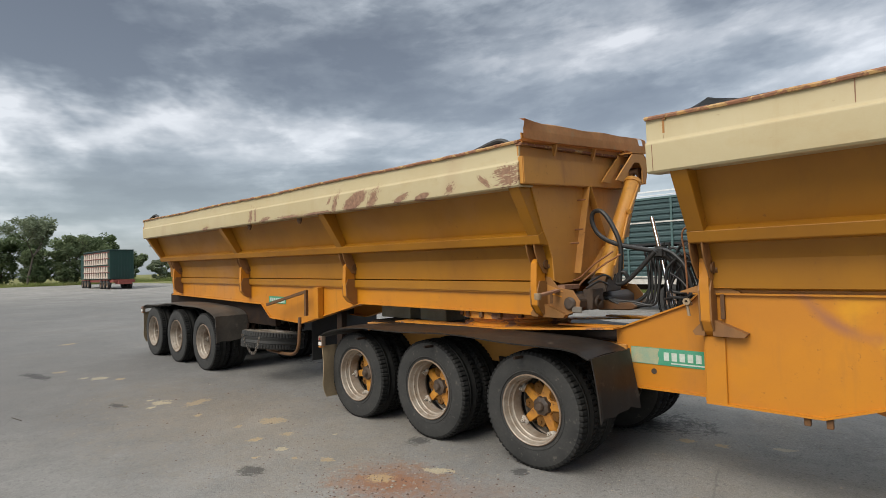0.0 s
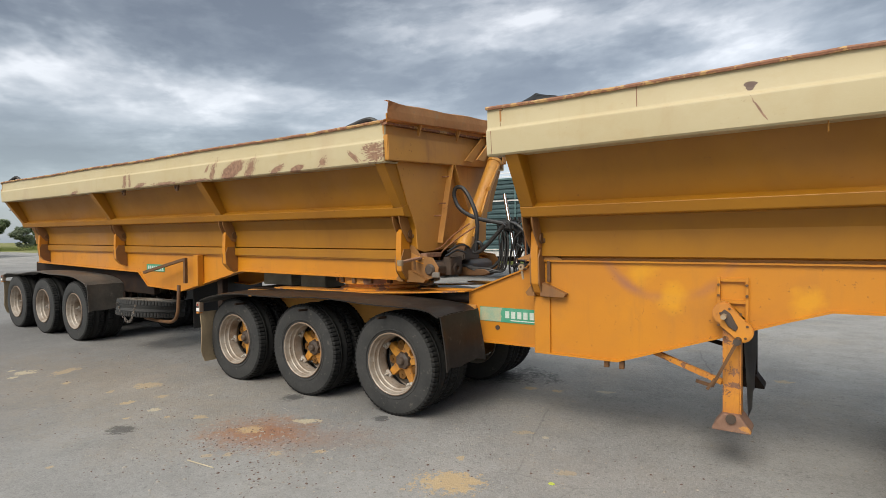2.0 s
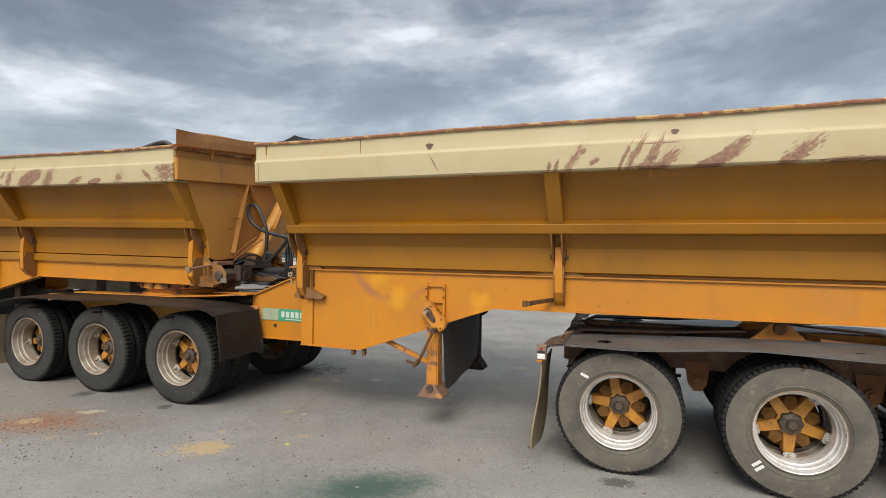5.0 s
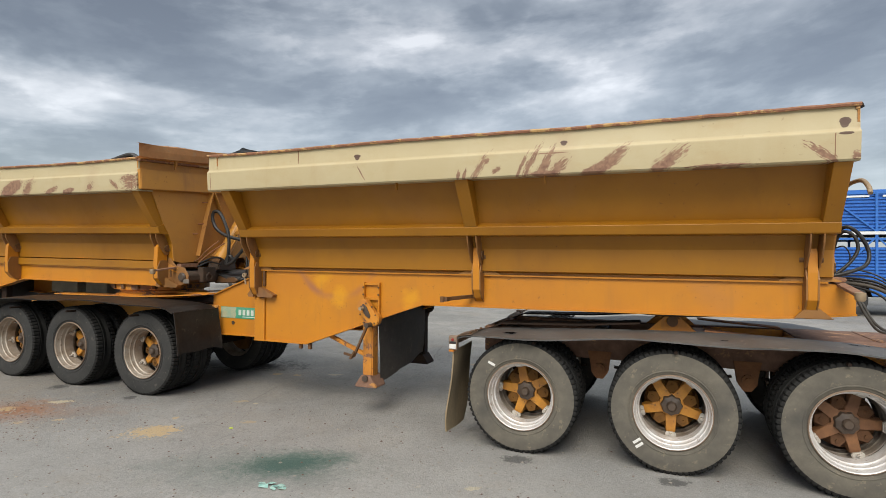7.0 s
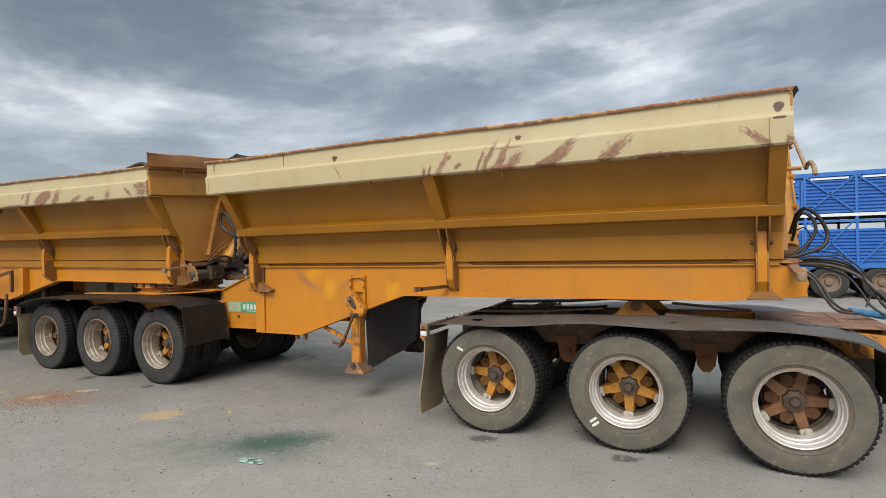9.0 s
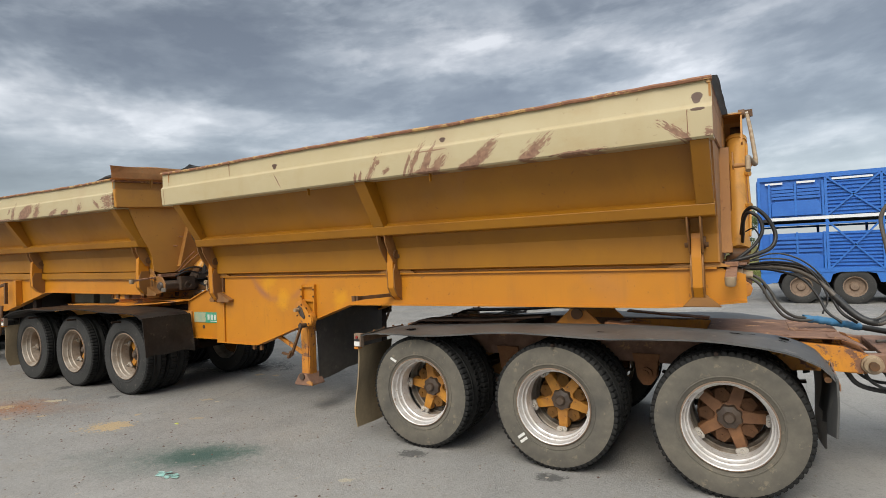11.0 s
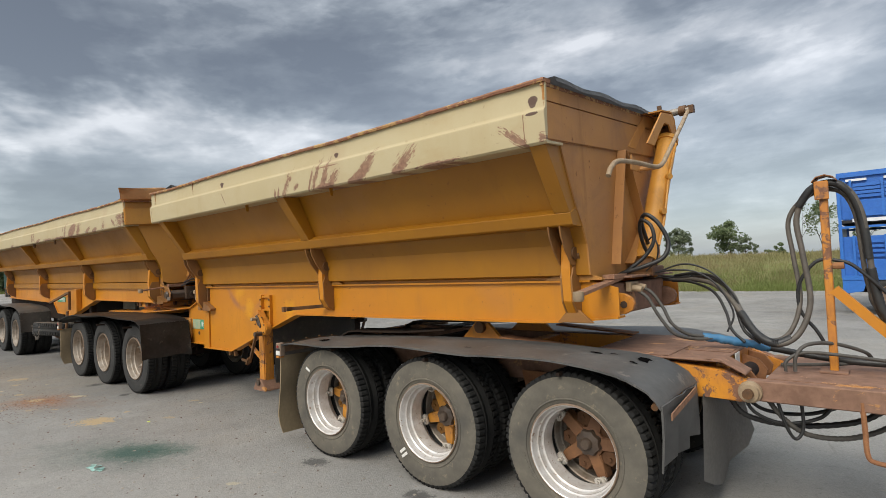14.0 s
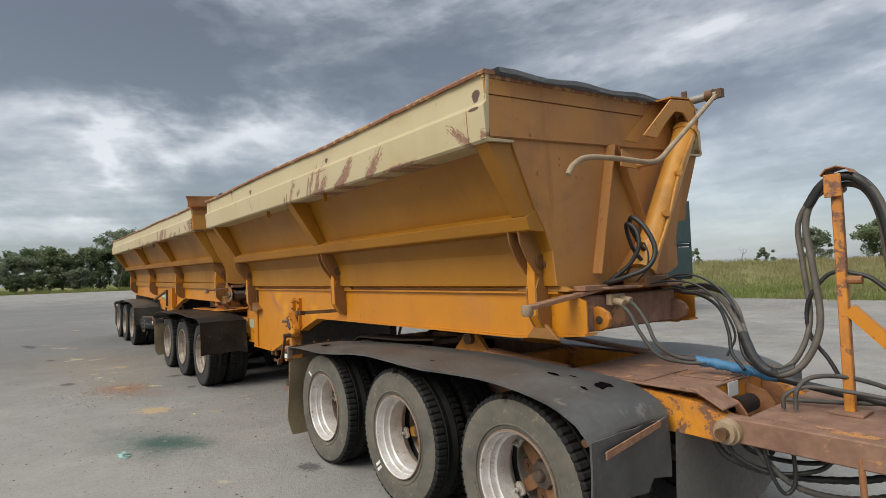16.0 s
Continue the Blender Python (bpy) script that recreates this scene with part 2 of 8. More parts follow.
def flaky(name, coat, coat2, rust_a, rust_b, cover, scale=3.0, rough=0.5):
    """Paint that comes off in hard-edged flakes down to rust."""
    n = Nodes(name)
    coatc = n.mix(n.step(n.noise(scale * 0.6, 4, 0.6, shift=(3, 3, 3)), 0.35, 0.65), coat, coat2)
    rustc = n.mix(n.step(n.noise(scale * 4, 6, 0.65, shift=(6, 1, 2)), 0.35, 0.65), rust_a, rust_b)
    f = n.noise(scale, 9, 0.72, warp=0.4)
    left = n.step(f, 0.5 - (cover - 0.5) * 0.5 - 0.012, 0.5 - (cover - 0.5) * 0.5 + 0.012)
    c = n.mix(left, rustc, coatc)
    c = n.mix(n.step(n.noise(scale * 1.7, 6, 0.65, (2, 2, 0.5), (9, 2, 2)), 0.5, 0.78, 0.0, 0.55), c, tint(rust_a, 0.7))
    n.bump(n.math("ADD", n.math("MULTIPLY", left, 0.5), n.math("MULTIPLY", n.noise(60, 4, 0.6), 0.3)), 0.3, 0.006)
    return n.done(c, n.step(left, 0, 1, 0.82, rough))


def plain(name, base, other, rough=0.6, metal=0.0, scale=8.0, stretch=(1, 1, 1), bump=0.2, spec=0.5, fleck=None):
    """Two tones at two scales with a light relief."""
    n = Nodes(name)
    a, f = n.noise(scale, 5, 0.6, stretch), n.noise(scale * 9, 4, 0.6)
    c = n.mix(n.step(a, 0.32, 0.68), base, other)
    c = n.mix(n.step(f, 0.35, 0.75, 0.0, 0.4), c, tint(base, 0.6))
    if fleck:
        c = n.mix(n.step(n.noise(scale * 3, 6, 0.7, shift=(4, 4, 4)), 0.6, 0.68), c, fleck)
    n.bump(n.math("ADD", a, n.math("MULTIPLY", f, 0.4)), bump, 0.006)
    return n.done(c, n.step(a, 0.3, 0.7, rough - 0.06, min(1, rough + 0.12)), metal, spec)


M = {
    "chassis": paint("chassis_paint", (0.54, 0.206, 0.008), (0.455, 0.165, 0.010), 0.60, 0.42, dirt=(0.24, 0.115, 0.035), grime=0.38),
    "chassis_smeared": paint("smeared_chassis_paint", (0.54, 0.206, 0.008), (0.455, 0.165, 0.010), 0.60, 0.42, dirt=(0.24, 0.115, 0.035), grime=0.38, arc=(-0.33, 1.84, 0.555)),
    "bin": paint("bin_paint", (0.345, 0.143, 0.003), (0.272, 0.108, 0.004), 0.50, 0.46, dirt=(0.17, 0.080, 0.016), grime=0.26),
    "end": paint("end_wall_paint", (0.50, 0.232, 0.038), (0.40, 0.178, 0.044), 0.6, 0.55, dirt=(0.26, 0.120, 0.052), grime=0.6),
    "end_brown": paint("brown_end_wall_paint", (0.43, 0.195, 0.038), (0.32, 0.140, 0.044), 0.8, 0.55, dirt=(0.17, 0.080, 0.040), grime=0.75),
    # ochre darkened to brown, with the side faces' shade put into the colour
    "plate_shaded_brown": paint("shaded_brown_plate_paint", (0.27, 0.122, 0.028), (0.19, 0.085, 0.030), 0.9, 0.6, dirt=(0.13, 0.065, 0.035), grime=0.75),
    "cream_rear": scraped("scraped_cream_band_paint", -6.0, (
        (-5.26, 2.65, 0.25, 0.085, 18, 1.3), (-5.34, 2.59, 0.16, 0.05, 5, 1.2), (-5.68, 2.65, 0.13, 0.045, 62, 5.0), (-5.80, 2.70, 0.06, 0.02, 40, 4.0), (-4.92, 2.63, 0.15, 0.06, 48, 5.0),
        (-4.44, 2.59, 0.13, 0.035, 18, 3.0), (-4.10, 2.575, 0.12, 0.04, 12, 1.6), (-3.68, 2.62, 0.06, 0.035, 40, 5.0), (-3.24, 2.64, 0.08, 0.03, -40, 4.5), (-2.97, 2.70, 0.13, 0.045, 4, 4.5),
        (-2.94, 2.62, 0.11, 0.06, 8, 5.0), (-7.95, 2.65, 0.10, 0.05, 75, 5.5), (-7.80, 2.66, 0.09, 0.03, 85, 4.5), (-7.52, 2.58, 0.16, 0.03, 8, 3.0), (-6.85, 2.57, 0.30, 0.022, 0, 4.0), (-6.1, 2.565, 0.35, 0.02, 0, 4.0), (-9.7, 2.57, 0.14, 0.03, 10, 3.0))),
    "cream_lead": scraped("rubbed_cream_band_paint", 0.0, (
        (1.985, 2.64, 0.13, 0.014, 64, 3.0), (2.06, 2.65, 0.15, 0.026, 62, 4.5), (2.19, 2.64, 0.15, 0.036, 62, 3.0), (2.30, 2.60, 0.10, 0.04, 40, 5.0), (2.24, 2.733, 0.14, 0.006, 0, 1.2), (2.17, 2.56, 0.13, 0.025, 0, 2.0),
        (2.63, 2.58, 0.17, 0.045, 22, 1.4), (2.75, 2.65, 0.14, 0.045, 42, 4.0), (3.13, 2.58, 0.09, 0.035, 18, 2.0), (3.19, 2.63, 0.13, 0.045, 36, 5.5), (3.55, 2.557, 0.20, 0.018, 0, 3.0), (4.23, 2.60, 0.13, 0.028, -38, 4.0),
        (1.39, 2.58, 0.05, 0.016, 80, 2.5), (1.45, 2.59, 0.05, 0.018, 75, 3.0), (1.58, 2.62, 0.13, 0.026, 55, 5.5), (1.66, 2.70, 0.03, 0.02, 10, 3.0), (1.75, 2.61, 0.05, 0.02, 35, 3.0), (0.36, 2.66, 0.09, 0.006, -60, 2.5),
        (0.31, 2.825, 0.040, 0.018, 0, 0.9), (0.31, 2.81, 0.026, 0.026, 0, 0.9), (2.35, 2.822, 0.032, 0.014, 0, 0.6), (2.35, 2.812, 0.024, 0.020, 0, 0.6), (4.355, 2.835, 0.036, 0.030, 0, 0.5), (4.352, 2.820, 0.028, 0.034, 0, 0.5), (4.355, 2.745, 0.046, 0.011, 0, 0.8), (4.42, 2.58, 0.03, 0.03, 0, 4.0))),
    "worn": flaky("worn_yellow_paint", (0.62, 0.245, 0.018), (0.46, 0.175, 0.03), (0.16, 0.075, 0.045), (0.26, 0.125, 0.07), 0.66, 3.2),
    "chipped": flaky("chipped_yellow_paint", (0.60, 0.240, 0.018), (0.45, 0.170, 0.03), (0.15, 0.070, 0.042), (0.25, 0.120, 0.065), 0.60, 8.0),
    "deck": flaky("rusty_deck_paint", (0.46, 0.205, 0.045), (0.36, 0.19, 0.10), (0.165, 0.088, 0.056), (0.26, 0.145, 0.095), 0.33, 2.4),
    "frame": plain("dark_frame_steel", (0.014, 0.009, 0.007), (0.036, 0.020, 0.012), 0.75, scale=6, spec=0.2),
    "hinge": plain("greasy_hinge_steel", (0.085, 0.042, 0.018), (0.17, 0.075, 0.022), 0.6, scale=10),
    "rust": plain("bare_rust", (0.22, 0.092, 0.038), (0.33, 0.15, 0.065), 0.85, scale=12),
    "scrape": plain("rust_scrape", (0.20, 0.095, 0.055), (0.34, 0.185, 0.105), 0.8, scale=26),
    "cap": flaky("rim_cap_paint", (0.46, 0.30, 0.12), (0.42, 0.22, 0.07), (0.20, 0.085, 0.048), (0.29, 0.135, 0.07), 0.44, 9.0),
    "inside": plain("worn_bin_inside", (0.075, 0.042, 0.030), (0.13, 0.075, 0.05), 0.7, scale=2.5),
    "guard": plain("grey_rubber_guard", (0.058, 0.057, 0.055), (0.108, 0.104, 0.098), 0.50, scale=2.6, bump=0.25, fleck=(0.15, 0.135, 0.118)),
    "guard_brown": plain("dusty_brown_rubber_guard", (0.052, 0.045, 0.038), (0.105, 0.091, 0.075), 0.5, scale=3.0, bump=0.25, fleck=(0.13, 0.11, 0.09)),
    "guard_dark": plain("brown_black_rubber_guard", (0.014, 0.012, 0.011), (0.036, 0.030, 0.025), 0.42, scale=3.0, bump=0.25, fleck=(0.062, 0.050, 0.040), spec=0.2),
    "sheet_dust": plain("dusty_rubber_sheet_black", (0.105, 0.095, 0.083), (0.17, 0.152, 0.13), 0.6, scale=2.2, bump=0.3, fleck=(0.20, 0.175, 0.145)),
    "rubber": plain("black_rubber_sheet", (0.014, 0.013, 0.012), (0.030, 0.027, 0.025), 0.55, scale=4),
    "flap": plain("dusty_mudflap", (0.32, 0.24, 0.14), (0.17, 0.13, 0.082), 0.8, scale=3.5, stretch=(1, 1, 0.4)),
    "tyre": plain("tyre_rubber", (0.021, 0.021, 0.020), (0.043, 0.041, 0.038), 0.75, scale=5, fleck=(0.085, 0.076, 0.064)),
    "tread": plain("black_tread_rubber", (0.013, 0.013, 0.013), (0.028, 0.027, 0.025), 0.8, scale=9, spec=0.2),
    "tyre_dust": plain("dusty_tyre_rubber", (0.150, 0.132, 0.102), (0.080, 0.074, 0.064), 0.85, scale=4, fleck=(0.19, 0.16, 0.115)),
    "rim": plain("dirty_wheel_rim", (0.43, 0.38, 0.32), (0.22, 0.16, 0.11), 0.45, 0.2, scale=7, fleck=(0.14, 0.075, 0.04)),
    "rim_white": plain("white_wheel_rim", (0.74, 0.72, 0.70), (0.52, 0.47, 0.42), 0.34, 0.25, scale=9, fleck=(0.26, 0.16, 0.10)),
    "hub": plain("yellow_wheel_hub", (0.58, 0.26, 0.030), (0.36, 0.15, 0.03), 0.55, scale=9, fleck=(0.12, 0.06, 0.03)),
    "lip": plain("brown_rim_edge", (0.17, 0.115, 0.08), (0.27, 0.19, 0.13), 0.7, scale=14),
    "drum": plain("rusty_brake_drum", (0.085, 0.042, 0.022), (0.15, 0.075, 0.038), 0.8, scale=10, spec=0.2),
    "drum_yellow": plain("dirty_yellow_drum", (0.20, 0.090, 0.016), (0.10, 0.048, 0.016), 0.75, scale=10, spec=0.25),
    "hub_brown": plain("rusty_wheel_hub", (0.24, 0.11, 0.045), (0.15, 0.07, 0.035), 0.65, scale=9),
    "cap_dark": plain("greasy_hub_cap", (0.05, 0.036, 0.028), (0.09, 0.06, 0.04), 0.5, scale=14),
    "clamp": plain("zinc_clamp", (0.62, 0.59, 0.54), (0.42, 0.37, 0.31), 0.45, 0.3, scale=20),
    "chrome": plain("chrome_rod", (0.80, 0.80, 0.82), (0.70, 0.71, 0.74), 0.14, 1.0, scale=6, bump=0.02),
    "steel": plain("dull_steel", (0.30, 0.27, 0.23), (0.19, 0.15, 0.12), 0.5, 0.6, scale=15),
    "cyl": flaky("cylinder_paint", (0.60, 0.285, 0.045), (0.50, 0.215, 0.035), (0.19, 0.085, 0.030), (0.28, 0.125, 0.04), 0.90, 2.6, 0.42),
    "hose": plain("black_hose", (0.013, 0.013, 0.014), (0.030, 0.029, 0.027), 0.45, scale=20),
    "hose_grey": plain("dusty_hose", (0.050, 0.046, 0.041), (0.092, 0.083, 0.072), 0.6, scale=14),
    "hose_tan": plain("tan_dusty_hose", (0.125, 0.105, 0.085), (0.075, 0.066, 0.056), 0.6, scale=14),
    "tan_grey": plain("dusty_tan_steel", (0.36, 0.31, 0.23), (0.26, 0.22, 0.16), 0.8, scale=5),
    "blue_tape": plain("blue_hose_wrap", (0.035, 0.15, 0.30), (0.07, 0.20, 0.33), 0.55, scale=14),
    "red_tarp": plain("red_vinyl_tarp", (0.30, 0.088, 0.066), (0.22, 0.060, 0.050), 0.6, scale=4, stretch=(0.4, 1, 1), fleck=(0.42, 0.24, 0.16)),
    "grey_tarp": plain("grey_tarp", (0.135, 0.14, 0.145), (0.21, 0.215, 0.22), 0.6, scale=8, fleck=(0.34, 0.33, 0.32)),
    "tan_steel": plain("pale_tan_steel", (0.38, 0.285, 0.18), (0.25, 0.17, 0.10), 0.6, scale=12),
    "hang": plain("dusty_rubber_sheet", (0.27, 0.255, 0.235), (0.35, 0.325, 0.30), 0.7, scale=4),
    "tube": plain("galvanised_tube", (0.36, 0.32, 0.27), (0.24, 0.20, 0.16), 0.5, 0.4, scale=10),
    "sign": plain("green_sign_paint", (0.035, 0.27, 0.14), (0.09, 0.32, 0.20), 0.5, scale=9, bump=0.05),
    "sign_white": plain("white_sign_letter", (0.62, 0.66, 0.58), (0.45, 0.52, 0.44), 0.55, scale=30, bump=0.05),
    "sign_faded": plain("faded_sign_paint", (0.26, 0.36, 0.25), (0.46, 0.40, 0.24), 0.6, scale=12, bump=0.05),
    "amber": plain("amber_lens", (0.55, 0.20, 0.02), (0.45, 0.15, 0.02), 0.25, scale=30, bump=0.02),
    "red_lens": plain("red_lens", (0.30, 0.03, 0.02), (0.22, 0.02, 0.02), 0.25, scale=30, bump=0.02),
    "tag": plain("white_sticker", (0.75, 0.74, 0.70), (0.68, 0.66, 0.62), 0.5, scale=40, bump=0.02),
    "blue": plain("blue_trailer_paint", (0.022, 0.125, 0.47), (0.030, 0.15, 0.50), 0.42, scale=2.0, bump=0.05),
    "blue_edge": plain("blue_frame_paint", (0.030, 0.16, 0.53), (0.024, 0.135, 0.47), 0.42, scale=3.0, bump=0.05),
    "white": plain("white_paint", (0.78, 0.79, 0.79), (0.68, 0.69, 0.70), 0.5, scale=3, bump=0.04),
    "hole": plain("black_hole", (0.004, 0.004, 0.004), (0.007, 0.006, 0.006), 1.0, scale=8, spec=0.0),
    "dark": plain("dark_gap", (0.02, 0.02, 0.022), (0.03, 0.03, 0.03), 0.8, scale=4),
    "green": plain("dark_green_trailer_paint", (0.030, 0.062, 0.064), (0.042, 0.078, 0.078), 0.5, scale=2.0, bump=0.05),
    "green_edge": plain("pale_green_frame_paint", (0.075, 0.135, 0.13), (0.06, 0.11, 0.105), 0.5, scale=3.0, bump=0.05),
    "green_far": plain("green_canvas", (0.008, 0.040, 0.033), (0.012, 0.050, 0.040), 0.6, scale=1.5),
    "crate": plain("pale_slat", (0.68, 0.60, 0.52), (0.50, 0.36, 0.28), 0.7, scale=3),
    "redframe": plain("red_frame_paint", (0.26, 0.055, 0.04), (0.19, 0.05, 0.04), 0.6, scale=3),
    "pale_rail": plain("pale_rail", (0.62, 0.60, 0.56), (0.48, 0.44, 0.38), 0.55, scale=6),
    "bark": plain("bark", (0.095, 0.075, 0.058), (0.05, 0.04, 0.032), 0.9, scale=6, stretch=(1, 1, 0.3)),
    "glass": plain("broken_green_glass", (0.25, 0.50, 0.44), (0.45, 0.62, 0.56), 0.12, scale=30),
    "board": plain("dusty_brown_board_paint", (0.60, 0.315, 0.125), (0.48, 0.24, 0.095), 0.65, scale=2.5, stretch=(1, 1, 0.5), fleck=(0.46, 0.28, 0.14)),
    "scrap": plain("yellow_green_plastic", (0.52, 0.60, 0.08), (0.45, 0.50, 0.08), 0.5, scale=30),
    "concrete": plain("pale_crumbs", (0.42, 0.34, 0.22), (0.50, 0.44, 0.32), 0.9, scale=9),
    "chip": plain("stone_chip", (0.33, 0.29, 0.235), (0.15, 0.13, 0.11), 0.85, scale=30),
}


def leafy(name, dark, light, dry=None):
    n = Nodes(name)
    per = n.node("ShaderNodeNewGeometry").outputs["Random Per Island"]
    c = n.mix(per, dark, light)
    c = n.mix(n.step(n.noise(0.5, 3), 0.35, 0.65, 0.0, 0.55), c, tint(dark, 0.8))
    if dry:
        c = n.mix(n.step(n.noise(0.22, 5, 0.65, shift=(3, 7, 1)), 0.46, 0.64, 0.0, 0.55), c, dry)
    n.done(c, 0.7, 0.0, 0.25)
    through_leaf = n.node("ShaderNodeBsdfTranslucent", Color=c)
    both_sides = n.node("ShaderNodeMixShader", Fac=0.42)
    n.t.links.new(n.b.outputs[0], both_sides.inputs[1])
    n.t.links.new(through_leaf.outputs[0], both_sides.inputs[2])
    n.t.links.new(both_sides.outputs[0], n.t.nodes["Material Output"].inputs["Surface"])
    return n.mat


M["leaf"] = leafy("gum_leaves", (0.12, 0.162, 0.080), (0.27, 0.315, 0.17))
M["leaf_pale"] = leafy("pale_gum_leaves", (0.15, 0.185, 0.115), (0.31, 0.345, 0.23))
M["leaf_deep"] = leafy("deep_leaves", (0.072, 0.108, 0.050), (0.18, 0.225, 0.108))
M["blade"] = leafy("long_grass_blades", (0.205, 0.250, 0.072), (0.275, 0.310, 0.108), (0.31, 0.255, 0.13))
M["blade_dry"] = leafy("dry_grass_blades", (0.27, 0.255, 0.110), (0.34, 0.315, 0.155), (0.33, 0.25, 0.14))


def asphalt():
    n = Nodes("worn_asphalt")
    grit, pores, broad = n.noise(60, 5, 0.75), n.noise(22, 6, 0.72), n.noise(0.33, 5, 0.6)
    stones = n.node("ShaderNodeTexVoronoi", Vector=n.coord, Scale=105.0)
    stone_grey = n.node("ShaderNodeSeparateColor", Color=stones.outputs["Color"]).outputs[0]
    c = n.mix(n.step(broad, 0.36, 0.64), (0.192, 0.184, 0.172), (0.312, 0.298, 0.274))
    c = n.mix(n.step(n.noise(1.9, 6, 0.65, warp=0.4), 0.42, 0.70, 0.0, 0.55), c, (0.125, 0.120, 0.114))
    c = n.mix(n.step(n.noise(0.75, 6, 0.7, shift=(9, 2, 0)), 0.50, 0.72, 0.0, 0.42), c, (0.27, 0.215, 0.15))
    c = n.mix(n.step(stone_grey, 0.62, 0.95, 0.0, 0.24), c, (0.42, 0.40, 0.37))
    c = n.mix(n.step(stone_grey, 0.36, 0.05, 0.0, 0.24), c, (0.075, 0.072, 0.069))
    c = n.mix(n.step(grit, 0.50, 0.66, 0.0, 0.40), c, (0.40, 0.38, 0.355))
    c = n.mix(n.step(pores, 0.45, 0.33, 0.0, 0.80), c, (0.080, 0.077, 0.074))
    c = n.mix(n.step(n.noise(11, 7, 0.75, shift=(5, 5, 5)), 0.56, 0.68, 0.0, 0.5), c, (0.36, 0.345, 0.32))
    c = n.mix(n.step(n.noise(8, 7, 0.75, shift=(8, 1, 5)), 0.42, 0.32, 0.0, 0.55), c, (0.100, 0.096, 0.092))
    fleck = n.math("MULTIPLY", n.step(n.noise(9, 7, 0.75, shift=(3, 8, 0)), 0.635, 0.655), n.step(n.noise(0.9, 3, 0.5, shift=(4, 4, 0)), 0.42, 0.60))
    c = n.mix(n.math("MULTIPLY", fleck, 0.75), c, (0.43, 0.34, 0.22))
    crack = n.node("ShaderNodeTexVoronoi", Vector=n.node("ShaderNodeMapping", Vector=n.mix(0.06, n.coord, n.node("ShaderNodeTexNoise", Vector=n.coord, Scale=2.5, Detail=5.0).outputs["Color"])).outputs[0], Scale=0.45)
    crack.feature = "DISTANCE_TO_EDGE"
    line = n.math("MULTIPLY", n.step(crack.outputs["Distance"], 0.004, 0.001), n.step(n.noise(0.5, 3, 0.5, shift=(6, 6, 0)), 0.52, 0.60))
    c = n.mix(n.math("MULTIPLY", line, 0.35), c, (0.06, 0.056, 0.052))
    edge, small, tiny = n.noise(3.2, 5, 0.65, shift=(1, 1, 1)), n.noise(16, 5, 0.7, shift=(2, 6, 0)), n.noise(45, 4, 0.7, shift=(7, 6, 0))

    def stain(c, x, y, rx, ry, colour, amount, hard=0.25, turn=0.0, rag=2.6):
        m = n.node("ShaderNodeMapping", Vector=n.coord)
        m.vector_type = "TEXTURE"
        m.inputs["Location"].default_value, m.inputs["Rotation"].default_value, m.inputs["Scale"].default_value = (x, y, 0), (0, 0, turn), (rx, ry, 50)
        d = n.t.nodes.new("ShaderNodeVectorMath")
        d.operation = "LENGTH"
        n.put(d.inputs[0], m.outputs[0])
        e = n.math("ADD", d.outputs["Value"], n.math("MULTIPLY", n.math("SUBTRACT", edge, 0.5), rag * min(1.0, 2.5 * rx)))
        e = n.math("ADD", e, n.math("MULTIPLY", n.math("SUBTRACT", small, 0.5), rag * 1.2))
        e = n.math("ADD", e, n.math("MULTIPLY", n.math("SUBTRACT", tiny, 0.5), rag * 0.5))
        return n.mix(n.step(e, 1.0 + hard, 1.0 - hard, 0.0, amount), c, colour)

    sand, pale, red, oil, near_black = (0.44, 0.315, 0.165), (0.47, 0.40, 0.27), (0.24, 0.102, 0.052), (0.030, 0.085, 0.066), (0.030, 0.029, 0.029)
    c = stain(c, -30.0, 2.0, 20.0, 16.0, (0.125, 0.122, 0.120), 0.65, 0.7, 0.2, 0.5)         # broad darker tone, painted to lower the far ground's brightness
    # broad pale and dark patches, painted to even out the ground's brightness
    c = stain(c, 7.5, 8.0, 4.5, 5.5, (0.33, 0.318, 0.295), 0.45, 0.8, 0.1, 0.8)
    c = stain(c, 3.0, 1.5, 6.5, 3.6, (0.35, 0.335, 0.31), 0.42, 0.8, 0.1, 0.8)
    c = stain(c, -12.5, 1.2, 7.0, 4.2, (0.13, 0.125, 0.120), 0.60, 0.7, 0.1, 0.8)
    c = stain(c, -3.64, 3.21, 0.34, 0.30, red, 0.85, 0.7, 0.56, 2.4)
    c = stain(c, -3.2, 3.3, 0.55, 0.22, red, 0.30, 0.8, 0.56, 2.4)
    c = stain(c, -3.75, 3.19, 0.11, 0.09, sand, 0.75, 0.25, 0.56, 2.6)
